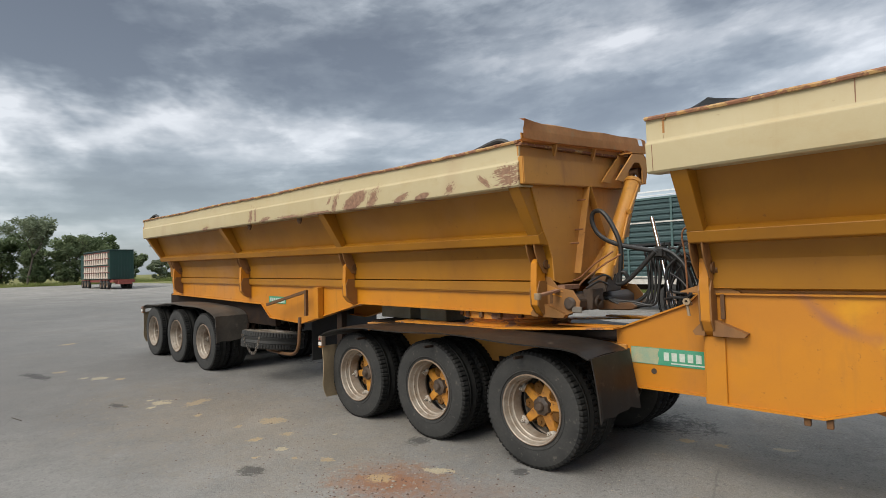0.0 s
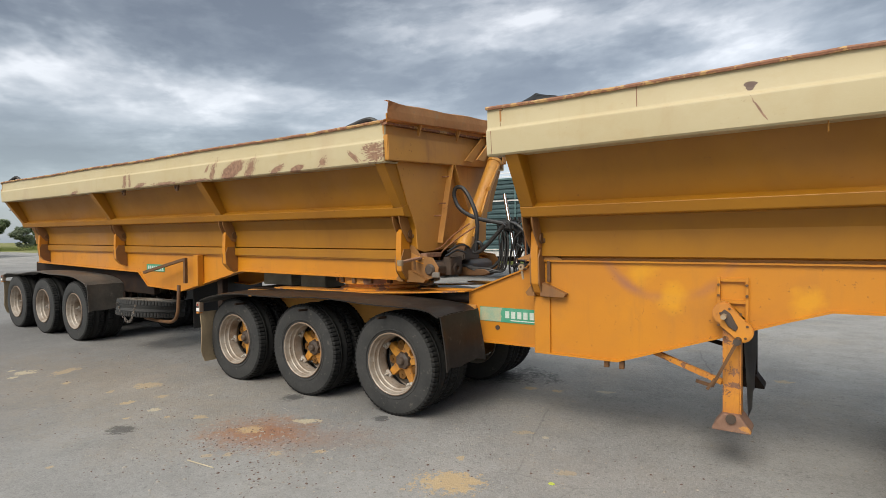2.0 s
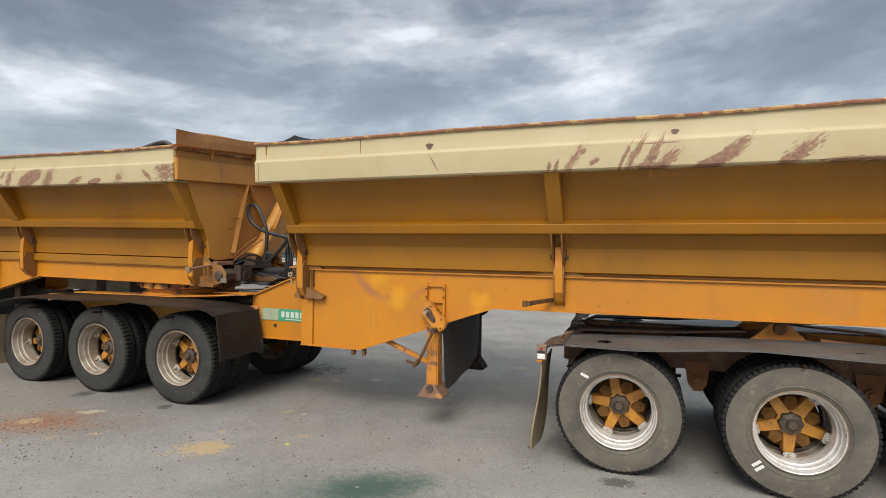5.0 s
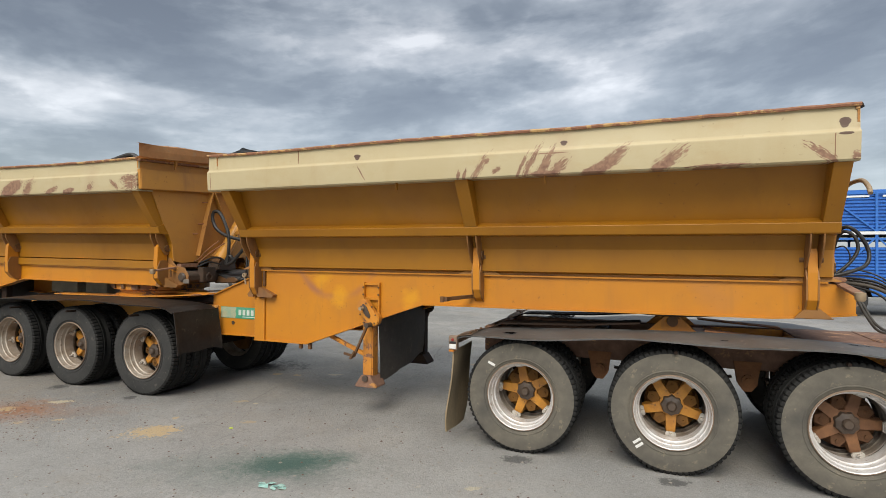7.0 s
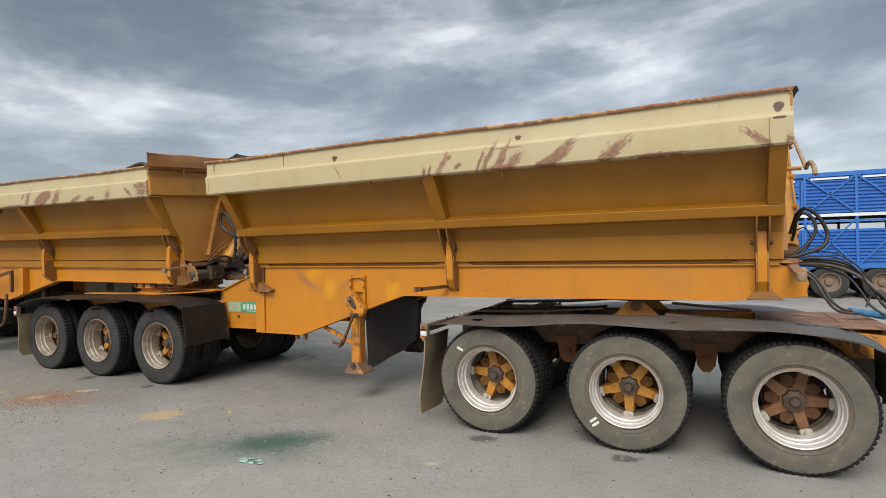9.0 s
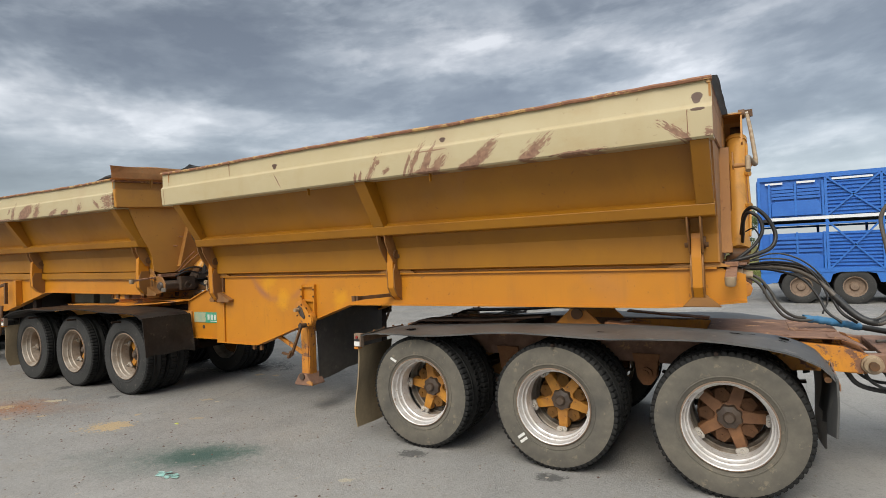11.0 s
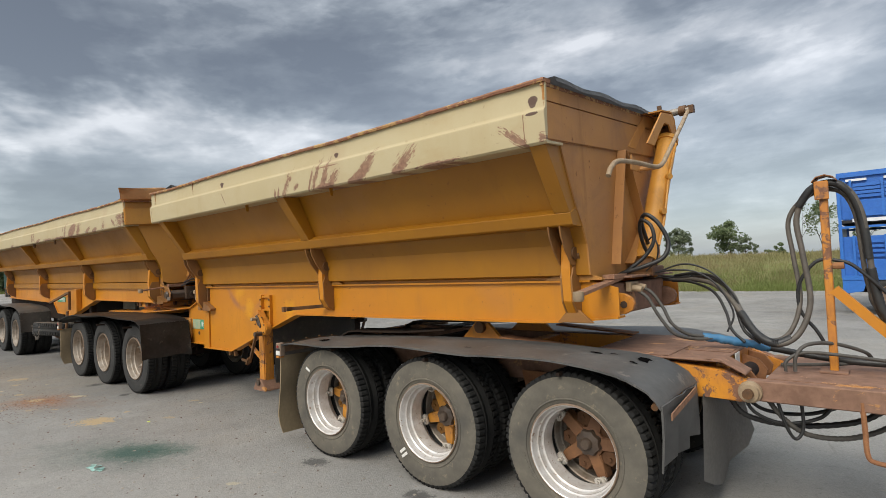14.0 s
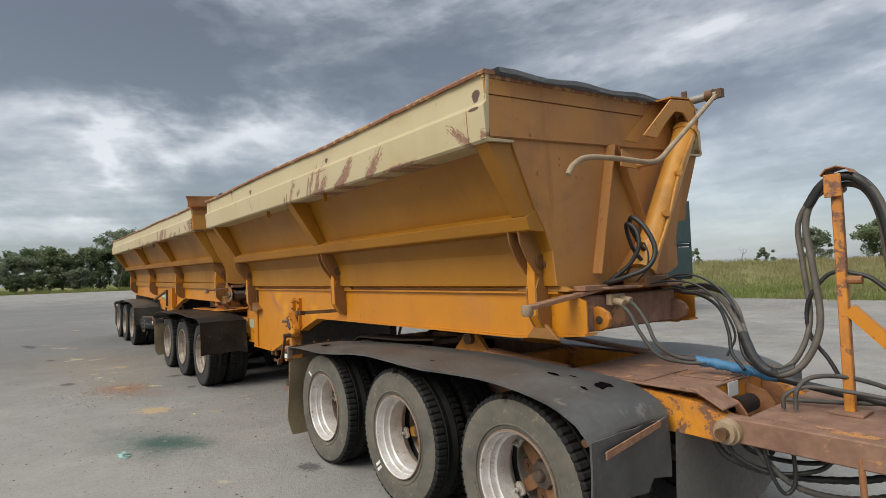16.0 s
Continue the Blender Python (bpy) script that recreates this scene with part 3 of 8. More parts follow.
    for x, y, rx, ry, col, amount in (
            (-1.57, 3.29, 0.38, 0.24, sand, 0.95), (-1.72, 3.70, 0.045, 0.07, sand, 0.75), (-3.48, 3.64, 0.17, 0.09, pale, 0.9), (-3.08, 2.95, 0.08, 0.07, sand, 0.55), (-2.79, 3.17, 0.075, 0.065, sand, 0.70),
            (-3.40, 2.72, 0.05, 0.06, sand, 0.55), (-3.53, 2.60, 0.07, 0.05, sand, 0.55), (-4.50, 3.14, 0.11, 0.085, sand, 0.72), (-5.12, 3.00, 0.09, 0.07, pale, 0.80), (-5.09, 2.71, 0.05, 0.05, sand, 0.75),
            (-4.78, 2.95, 0.045, 0.04, sand, 0.70), (-5.62, 2.96, 0.10, 0.10, sand, 0.80), (-5.53, 3.30, 0.10, 0.08, sand, 0.62), (-5.11, 3.64, 0.04, 0.045, pale, 0.75), (-6.14, 3.45, 0.20, 0.20, sand, 0.62), (-6.23, 3.06, 0.06, 0.08, sand, 0.6),
            (-7.10, 2.94, 0.08, 0.09, sand, 0.7), (-7.78, 3.19, 0.15, 0.30, sand, 0.55), (-8.17, 2.84, 0.17, 0.17, pale, 0.80), (-8.0, 2.66, 0.07, 0.10, pale, 0.75), (-8.45, 2.78, 0.06, 0.09, pale, 0.75), (-8.38, 2.43, 0.08, 0.06, sand, 0.5),
            (-10.86, 2.73, 0.20, 0.16, pale, 0.6), (-10.5, 2.95, 0.12, 0.14, sand, 0.6), (-11.1, 2.55, 0.10, 0.12, pale, 0.6), (-4.39, 1.79, 0.04, 0.045, sand, 0.7), (-16.56, 3.36, 0.17, 0.28, sand, 0.6), (-12.13, 2.38, 0.15, 0.15, sand, 0.45),
            (-2.11, 5.85, 0.11, 0.10, sand, 0.7), (-1.79, 5.91, 0.075, 0.08, sand, 0.7), (-1.54, 4.50, 0.12, 0.06, sand, 0.5), (-1.32, 4.49, 0.045, 0.04, pale, 0.7), (-1.31, 6.16, 0.14, 0.07, pale, 0.6), (1.79, 3.28, 0.08, 0.05, pale, 0.65), (0.37, 7.7, 0.14, 0.1, sand, 0.6), (-0.9, 3.9, 0.13, 0.07, sand, 0.5)):
        c = stain(c, x, y, rx * 0.66, ry * 0.66, col, amount * 0.85, 0.14, 0.56, 3.0)
    c = stain(c, -6.4, 3.2, 2.2, 0.9, sand, 0.16, 0.8, 0.1)
    c = stain(c, 0.22, 3.16, 0.40, 0.20, oil, 0.80, 0.6, 0.62, 1.3)
    c = stain(c, 0.10, 3.0, 0.66, 0.30, (0.05, 0.085, 0.072), 0.55, 0.8, 0.4, 1.6)
    # near-black patches, several at the wheels' feet and under the trailers
    for x, y, rx, ry in ((-4.79, 2.51, 0.12, 0.10), (-8.46, 2.39, 0.16, 0.06), (-4.22, 4.10, 0.11, 0.11), (-2.90, 4.10, 0.08, 0.07), (1.96, 3.99, 0.12, 0.09), (3.22, 4.0, 0.11, 0.07), (-12.0, 2.0, 0.4, 0.12), (-9.5, 6.5, 1.2, 0.5), (-3.2, 6.2, 1.0, 0.4)):
        c = stain(c, x, y, rx, ry, near_black, 0.65, 0.25, 0.2)
    n.bump(n.math("ADD", n.math("ADD", n.math("MULTIPLY", grit, 0.6), pores), n.math("MULTIPLY", stone_grey, 0.25)), 0.75, 0.010)
    return n.done(c, n.step(pores, 0.3, 0.7, 0.76, 0.95), 0.0, 0.22)


M["asphalt"] = asphalt()
M["soil"] = plain("grassy_soil", (0.16, 0.175, 0.06), (0.22, 0.20, 0.095), 0.95, scale=0.6, spec=0.1)

# ---- mesh tools ----
ORIGIN = Vector((0, 0, 0))                   # where the thing that is being built has its foot


def thing(name, at, label, category, group="", turn=(0, 0, 0)):
    """An Empty at the foot of a thing; the parts that follow are written in coordinates along the road train (x, offset from its centre line, z)."""
    global ORIGIN
    ob = new(name)
    ob.matrix_world = pose(*at, *turn)
    ORIGIN = Vector((at[0], at[1] - YC, at[2]))
    return tagged(ob, label, category, group)


def part(name, bm, mat, parent, label="", smooth=False, angle=35, at=None):
    mesh = bpy.data.meshes.new(name)
    if at is None:
        bm.transform(Matrix.Translation(-ORIGIN))
    bmesh.ops.recalc_face_normals(bm, faces=bm.faces)
    bm.to_mesh(mesh)
    bm.free()
    return link(name, mesh, mat, parent, label, smooth, angle, at)


def link(name, mesh, mat, parent, label="", smooth=False, angle=35, at=None):
    ob = new(name, mesh)
    if mat and not mesh.materials:
        mesh.materials.append(mat)
    if smooth:
        mesh.shade_smooth()
        mesh.set_sharp_from_angle(angle=radians(angle))
    ob.parent = parent
    if at is not None:
        ob.matrix_basis = at
    return tagged(ob, label) if label else ob


def bm_new():
    return bmesh.new()


def box(bm, x0, x1, y0, y1, z0, z1):
    v = [bm.verts.new(p) for p in ((x0, y0, z0), (x1, y0, z0), (x1, y1, z0), (x0, y1, z0), (x0, y0, z1), (x1, y0, z1), (x1, y1, z1), (x0, y1, z1))]
    for f in ((3, 2, 1, 0), (4, 5, 6, 7), (0, 1, 5, 4), (1, 2, 6, 5), (2, 3, 7, 6), (3, 0, 4, 7)):
        bm.faces.new([v[i] for i in f])
    return bm


def prism(bm, pts, axis, a, b):
    """A flat outline drawn out along an axis: x (points are y, z), y (points are x, z) or z (points are x, y)."""
    lay = {"x": lambda p, t: (t, p[0], p[1]), "y": lambda p, t: (p[0], t, p[1]), "z": lambda p, t: (p[0], p[1], t)}[axis]
    lo, hi = [bm.verts.new(lay(p, a)) for p in pts], [bm.verts.new(lay(p, b)) for p in pts]
    n = len(pts)
    bm.faces.new(lo[::-1])
    bm.faces.new(hi)
    for i in range(n):
        bm.faces.new((lo[i], lo[(i + 1) % n], hi[(i + 1) % n], hi[i]))
    return bm


def strip(bm, pts, axis, a, b, thick, bend=None):
    """A bent sheet of even thickness: its section is a line of points, drawn out along an axis."""
    off = []
    for i, p in enumerate(pts):
        q0, q1 = Vector(pts[max(i - 1, 0)]), Vector(pts[min(i + 1, len(pts) - 1)])
        d = (q1 - q0).normalized()
        off.append((p[0] - d.y * thick, p[1] + d.x * thick))
    return prism(bm, list(pts) + off[::-1], axis, a, b)


def soft(bm, w=0.004, seg=1):
    bmesh.ops.bevel(bm, geom=list(bm.edges), offset=w, segments=seg, affect="EDGES", clamp_overlap=True)
    return bm


def lathe(bm, prof, axis="y", n=32, at=(0, 0, 0), close=False, caps=True):
    """Points (along the axis, radius) turned round it."""
    rings = []
    for k in range(n):
        c, s = math.cos(2 * math.pi * k / n), math.sin(2 * math.pi * k / n)
        ring = []
        for u, r in prof:
            p = {"y": (r * c, u, r * s), "x": (u, r * c, r * s), "z": (r * c, r * s, u)}[axis]
            ring.append(bm.verts.new((p[0] + at[0], p[1] + at[1], p[2] + at[2])))
        rings.append(ring)
    m = len(prof)
    for k in range(n):
        a, b = rings[k], rings[(k + 1) % n]
        for i in range(m - 1 + (1 if close else 0)):
            j = (i + 1) % m
            bm.faces.new((a[i], a[j], b[j], b[i]))
    if not close and caps:
        for i in (0, m - 1):
            if prof[i][1] > 1e-4:
                bm.faces.new([r[i] for r in rings])
    return bm


def rod(bm, p, q, r, n=12, r2=None):
    p, q = Vector(p), Vector(q)
    d = q - p
    t = d.to_track_quat("Z", "Y").to_matrix()
    lo, hi = [], []
    for k in range(n):
        w = t @ Vector((math.cos(2 * math.pi * k / n), math.sin(2 * math.pi * k / n), 0))
        lo.append(bm.verts.new(p + w * r))
        hi.append(bm.verts.new(q + w * (r if r2 is None else r2)))
    bm.faces.new(lo[::-1])
    bm.faces.new(hi)
    for k in range(n):
        j = (k + 1) % n
        bm.faces.new((lo[k], lo[j], hi[j], hi[k]))
    return bm


def beam(bm, p, q, w, h):
    """A square bar from p to q, w wide and h high."""
    p, q = Vector(p), Vector(q)
    d = (q - p).normalized()
    side = d.cross(Vector((0, 0, 1)))
    side = side.normalized() if side.length > 1e-3 else Vector((1, 0, 0))
    top = side.cross(d).normalized()
    ring = [(-w / 2, -h / 2), (w / 2, -h / 2), (w / 2, h / 2), (-w / 2, h / 2)]
    lo, hi = [bm.verts.new(p + side * a + top * b) for a, b in ring], [bm.verts.new(q + side * a + top * b) for a, b in ring]
    bm.faces.new(lo[::-1])
    bm.faces.new(hi)
    for k in range(4):
        j = (k + 1) % 4
        bm.faces.new((lo[k], lo[j], hi[j], hi[k]))
    return bm


def path(pts, step=8):
    """A smooth line through the points."""
    P = [Vector(p) for p in pts]
    P = [P[0] * 2 - P[1]] + P + [P[-1] * 2 - P[-2]]
    out = []
    for i in range(1, len(P) - 2):
        for k in range(step):
            t = k / step
            a, b, c, d = P[i - 1], P[i], P[i + 1], P[i + 2]
            out.append(0.5 * ((2 * b) + (c - a) * t + (2 * a - 5 * b + 4 * c - d) * t * t + (3 * b - a - 3 * c + d) * t ** 3))
    out.append(P[-2])
    return out


def hose(bm, pts, r, n=10, step=8, ribs=0.0):
    line = path(pts, step)
    rings, up = [], Vector((0.3, 0.2, 1)).normalized()
    for i, p in enumerate(line):
        d = (line[min(i + 1, len(line) - 1)] - line[max(i - 1, 0)]).normalized()
        side = d.cross(up)
        side = side.normalized() if side.length > 1e-3 else Vector((1, 0, 0))
        top = side.cross(d)
        up = top
        rr = r * (1 + (ribs if i % 2 else 0))
        rings.append([bm.verts.new(p + (side * math.cos(2 * math.pi * k / n) + top * math.sin(2 * math.pi * k / n)) * rr) for k in range(n)])
    for a, b in zip(rings, rings[1:]):
        for k in range(n):
            bm.faces.new((a[k], a[(k + 1) % n], b[(k + 1) % n], b[k]))
    bm.faces.new(rings[0][::-1])
    bm.faces.new(rings[-1])
    return bm


def gz(x, y):
    """The yard's height: it rises a little to the far end and to the far side."""
    return 0.0085 * min(max(0.0, -4.5 - x), 14) + 0.0035 * min(max(0.0, -18.5 - x), 100) + 0.012 * min(max(0.0, y - 20.5), 10)

# ---- wheels, shared by all three vehicles ----
def tyre_mesh(name, side, tread):
    """A truck tyre, 1.02 m across, with deep shoulder lugs; the axle runs along y, the outer side faces -y."""
    half = [(0.112, 0.288, 0), (0.128, 0.305, 0), (0.139, 0.345, 0), (0.1415, 0.385, 0), (0.1395, 0.425, 0), (0.1365, 0.462, 0), (0.1345, 0.477, 1), (0.131, 0.494, 1), (0.122, 0.506, 1), (0.062, 0.511, 1), (0.058, 0.498, 0), (0.046, 0.498, 0), (0.042, 0.512, 0)]
    prof = [(-u, r, k) for u, r, k in half] + [(0.0, 0.498, 0)] + [(u, r, k) for u, r, k in half[::-1]]
    bm = bm_new()
    n = 264
    rings = []
    for k in range(n):
        a = 2 * math.pi * k / n
        low = k % 4 == 3
        ring = []
        for u, r, lug in prof:
            rr = r - (0.013 if lug and low and r > 0.48 else 0)
            uu = u * (0.965 if lug and low else 1)
            ring.append(bm.verts.new((rr * math.cos(a), uu, rr * math.sin(a))))
        rings.append(ring)
    for k in range(n):
        p, q = rings[k], rings[(k + 1) % n]
        for i in range(len(prof)):
            j = (i + 1) % len(prof)
            f = bm.faces.new((p[i], p[j], q[j], q[i]))
            f.material_index = 1 if (prof[i][1] > 0.476 and prof[j][1] > 0.476) else 0
    for r0, w in ((0.338, 0.0012),):              # moulded rings on the sidewall
        lathe(bm, [(-0.139, r0 - 0.006), (-0.1425 - w, r0 - 0.003), (-0.1425 - w, r0 + 0.003), (-0.139, r0 + 0.006)], "y", 60, caps=False)
    for start, count in ((0.55, 6), (3.7, 5)):                    # raised lettering, too worn to read
        for k in range(count):
            a = start + 0.115 * k
            m = Matrix.Rotation(-a, 4, "Y") @ Matrix.Translation((0.372, -0.1392, 0))
            b2 = bm_new()
            box(b2, -0.019, 0.019, -0.003, 0.003, -0.014, 0.014)
            b2.transform(m)
            tmp = bpy.data.meshes.new("tmp")
            b2.to_mesh(tmp)
            bm.from_mesh(tmp)
            b2.free()
            bpy.data.meshes.remove(tmp)
    bmesh.ops.recalc_face_normals(bm, faces=bm.faces)
    mesh = bpy.data.meshes.new(name)
    bm.to_mesh(mesh)
    bm.free()
    mesh.materials.append(side)
    mesh.materials.append(tread)
    mesh.shade_smooth()
    mesh.set_sharp_from_angle(angle=radians(28))
    return mesh


def rim_mesh(name, mat):
    prof = [(-0.118, 0.306), (-0.140, 0.305), (-0.143, 0.298), (-0.138, 0.292), (-0.126, 0.288), (-0.092, 0.285), (-0.086, 0.281), (-0.082, 0.275), (-0.050, 0.272), (-0.042, 0.268), (-0.036, 0.259), (0.02, 0.255), (0.072, 0.256), (0.082, 0.264), (0.12, 0.284), (0.138, 0.300),
            (0.12, 0.304), (0.09, 0.290), (0.02, 0.272), (-0.05, 0.280), (-0.09, 0.294)]
    bm = lathe(bm_new(), prof, "y", 64, close=True)
    bmesh.ops.recalc_face_normals(bm, faces=bm.faces)
    mesh = bpy.data.meshes.new(name)
    bm.to_mesh(mesh)
    bm.free()
    mesh.materials.append(mat)
    mesh.shade_smooth()
    mesh.set_sharp_from_angle(angle=radians(30))
    return mesh


def own_mesh(name, bm, mat, smooth=True, angle=35):
    bmesh.ops.recalc_face_normals(bm, faces=bm.faces)
    mesh = bpy.data.meshes.new(name)
    bm.to_mesh(mesh)
    bm.free()
    mesh.materials.append(mat)
    if smooth:
        mesh.shade_smooth()
        mesh.set_sharp_from_angle(angle=radians(angle))
    return mesh


def hub_mesh(name, mat):
    """A cast five-spoke wheel centre, set deep in the rim."""
    bm = bm_new()
    lathe(bm, [(0.045, 0.0), (0.045, 0.072), (0.060, 0.098), (0.17, 0.104), (0.17, 0.0)], "y", 30)
    for k in range(5):
        b = bm_new()
        prism(b, [(-0.058, 0.05), (0.058, 0.05), (0.047, 0.18), (0.046, 0.232), (0.040, 0.246), (-0.040, 0.246), (-0.046, 0.232), (-0.047, 0.18)], "y", 0.050, 0.150)
        for v in b.verts:
            if v.co.y < 0.08:
                v.co.y += 0.028 * (v.co.z - 0.05) / 0.2
                v.co.x *= 0.80
        soft(b, 0.010, 2)
        b.transform(Matrix.Rotation(2 * math.pi * k / 5 + 0.62, 4, "Y"))
        tmp = bpy.data.meshes.new("tmp")
        b.to_mesh(tmp)
        bm.from_mesh(tmp)
        b.free()
        bpy.data.meshes.remove(tmp)
    for k in range(10):                                           # drum bolts
        a = 2 * math.pi * k / 10 + 0.3
        rod(bm, (0.15 * math.cos(a), 0.135, 0.15 * math.sin(a)), (0.15 * math.cos(a), 0.175, 0.15 * math.sin(a)), 0.013, 6)
    return own_mesh(name, bm, mat)


def cap_mesh():
    bm = lathe(bm_new(), [(-0.022, 0.0), (-0.022, 0.022), (-0.012, 0.030), (0.008, 0.032), (0.012, 0.044), (0.020, 0.060), (0.06, 0.068), (0.06, 0.0)], "y", 32)
    for v in bm.verts:                                            # a flange scalloped round its eight studs
        r = math.hypot(v.co.x, v.co.z)
        if r > 0.04:
            k = 1.0 + 0.07 * math.cos(8 * math.atan2(v.co.z, v.co.x))
            v.co.x, v.co.z = v.co.x * k, v.co.z * k
    return own_mesh("hub_cap", bm, M["cap_dark"])


def clamp_mesh():
    bm = prism(bm_new(), [(-0.040, 0.226), (0.040, 0.226), (0.046, 0.256), (0.036, 0.270), (-0.036, 0.270), (-0.046, 0.256)], "y", 0.030, 0.062)
    soft(bm, 0.007, 2)
    rod(bm, (0, 0.002, 0.244), (0, 0.04, 0.244), 0.015, 6)
    rod(bm, (0, -0.016, 0.244), (0, 0.01, 0.244), 0.008, 8)
    return own_mesh("clamp", bm, M["clamp"])


TYRE = {"dark": tyre_mesh("tyre", M["tyre"], M["tread"]), "dusty": tyre_mesh("tyre", M["tyre_dust"], M["tread"])}
RIM = {"dark": rim_mesh("wheel", M["rim"]), "dusty": rim_mesh("wheel", M["rim_white"])}
HUB = {"yellow": hub_mesh("hub", M["hub"]), "brown": hub_mesh("hub", M["hub_brown"])}
CAP, CLAMP = cap_mesh(), clamp_mesh()
LIP = own_mesh("lock_ring", lathe(bm_new(), [(-0.1445, 0.298), (-0.1445, 0.303), (-0.139, 0.3075), (-0.132, 0.308), (-0.134, 0.300)], "y", 64, close=True), M["lip"])
def drum_mesh(mat):
    """A stepped drum with bolted lugs between the spokes."""
    bm = lathe(bm_new(), [(0.128, 0.0), (0.128, 0.150), (0.150, 0.196), (0.175, 0.205), (0.185, 0.222), (0.34, 0.222), (0.34, 0.0)], "y", 32)
    for k in range(5):
        b = prism(bm_new(), [(-0.075, 0.10), (0.075, 0.10), (0.032, 0.205), (-0.032, 0.205)], "y", 0.098, 0.135)
        soft(b, 0.006)
        rod(b, (0, 0.086, 0.165), (0, 0.10, 0.165), 0.013, 6)
        b.transform(Matrix.Rotation(2 * math.pi * (k + 0.5) / 5 + 0.62, 4, "Y"))
        tmp = bpy.data.meshes.new("tmp")
        b.to_mesh(tmp)
        bm.from_mesh(tmp)
        b.free()
        bpy.data.meshes.remove(tmp)
    return own_mesh("brake_drum", bm, mat)


DRUM = {"yellow": drum_mesh(M["drum_yellow"]), "brown": drum_mesh(M["drum"])}


def wheel(parent, x, w, kind, hub, side, spin, size, outer=True):
    at = Matrix.Translation(Vector((x, w, 0.507 * size)) - ORIGIN) @ Matrix.Rotation(0 if side < 0 else math.pi, 4, "Z") @ Matrix.Rotation(spin, 4, "Y") @ Matrix.Scale(size, 4)
    lab = ("whitewashed steel rim" if kind == "dusty" else "dirty pale steel rim") if outer else ""
    wh = link("wheel", RIM[kind], None, parent, lab, at=at)
    link("tyre", TYRE[kind], None, wh, "dusty worn tyre" if kind == "dusty" else "dark grey worn tyre")
    if outer:
        deep = Matrix.Translation((0, 0.062 if kind == "dusty" else 0.0, 0))
        link("hub", HUB[hub], None, wh, "five-spoke cast centre, " + ("yellow paint" if hub == "yellow" else "rusty brown"), at=deep)
        link("hub_cap", CAP, None, wh, "greasy black cap", at=deep @ Matrix.Diagonal((1.3, 1.1, 1.3, 1)))
        link("lock_ring", LIP, None, wh, "rusty brown lock ring")
        link("brake_drum", DRUM[hub], None, wh, "dirty yellow drum" if hub == "yellow" else "rusty brown drum", at=deep @ Matrix.Translation((0, -0.02, 0)))
        for k in range(5):
            link("clamp", CLAMP, None, wh, at=deep @ Matrix.Rotation(2 * math.pi * k / 5 + 0.62, 4, "Y"))
    return wh


def axle_group(parent, xs, kind, hubs, beam_mat, seed, last=True, track=1.11, size=1.0):
    """Three axles with twin wheels at both ends, rocker hangers and springs."""
    rng = random.Random(seed)
    for x, hub in zip(xs, hubs):
        bm = rod(bm_new(), (x, 0.10 - track, 0.507), (x, track - 0.10, 0.507), 0.062, 16)
        part("axle", bm, M["frame"], parent, smooth=True)
        for side in (-1, 1):
            wheel(parent, x, side * track, kind, hub, side, rng.uniform(0, 6.28), size)
            wheel(parent, x, side * (track - 0.325 * size), "dark", hub, side, rng.uniform(0, 6.28), size, outer=False)
    mid = [(a + b) / 2 for a, b in zip(xs, xs[1:])]
    for side in (-1, 1):
        for x in mid + ([xs[0] - 0.62, xs[-1] + 0.60] if last else []):
            bm = bm_new()
            for dy in (-0.06, 0.05):
                prism(bm, [(x - 0.11, 0.86), (x + 0.11, 0.86), (x + 0.085, 0.74), (x + 0.075, 0.66), (x + 0.03, 0.60), (x - 0.03, 0.60), (x - 0.075, 0.66), (x - 0.085, 0.74)], "y", side * 0.52 + dy, side * 0.52 + dy + 0.014)
            rod(bm, (x, side * 0.52 - 0.09, 0.70), (x, side * 0.52 + 0.09, 0.70), 0.05, 14)
            rod(bm, (x, side * 0.52 - 0.11, 0.70), (x, side * 0.52 + 0.11, 0.70), 0.028, 8)
            part("spring_hanger", bm, beam_mat, parent, "rusty brown rocker hanger")
        for x in xs:
            bm = bm_new()
            for k in range(4):
                ln = 0.5 - 0.09 * k
                z = 0.60 + 0.018 * (3 - k)
                prism(bm, [(x - ln, z + 0.05 * (ln / 0.5) ** 2), (x, z - 0.01), (x + ln, z + 0.05 * (ln / 0.5) ** 2), (x + ln, z + 0.015 + 0.05 * (ln / 0.5) ** 2), (x, z + 0.006), (x - ln, z + 0.015 + 0.05 * (ln / 0.5) ** 2)], "y", side * 0.52 - 0.035, side * 0.52 + 0.035)
            part("leaf_spring", bm, M["frame"], parent)


# ---- the tipping bins ----
def section():
    """The near half of a bin's outside, from the rim down: (outwards, height)."""
    return [(1.19, 2.915), (1.10, 2.72), (1.03, 2.535), (0.865, 2.115), (0.795, 1.99), (0.745, 1.86), (0.735, 1.64), (0.62, 1.60)]


UPPER_SEAMS = (-0.40,)


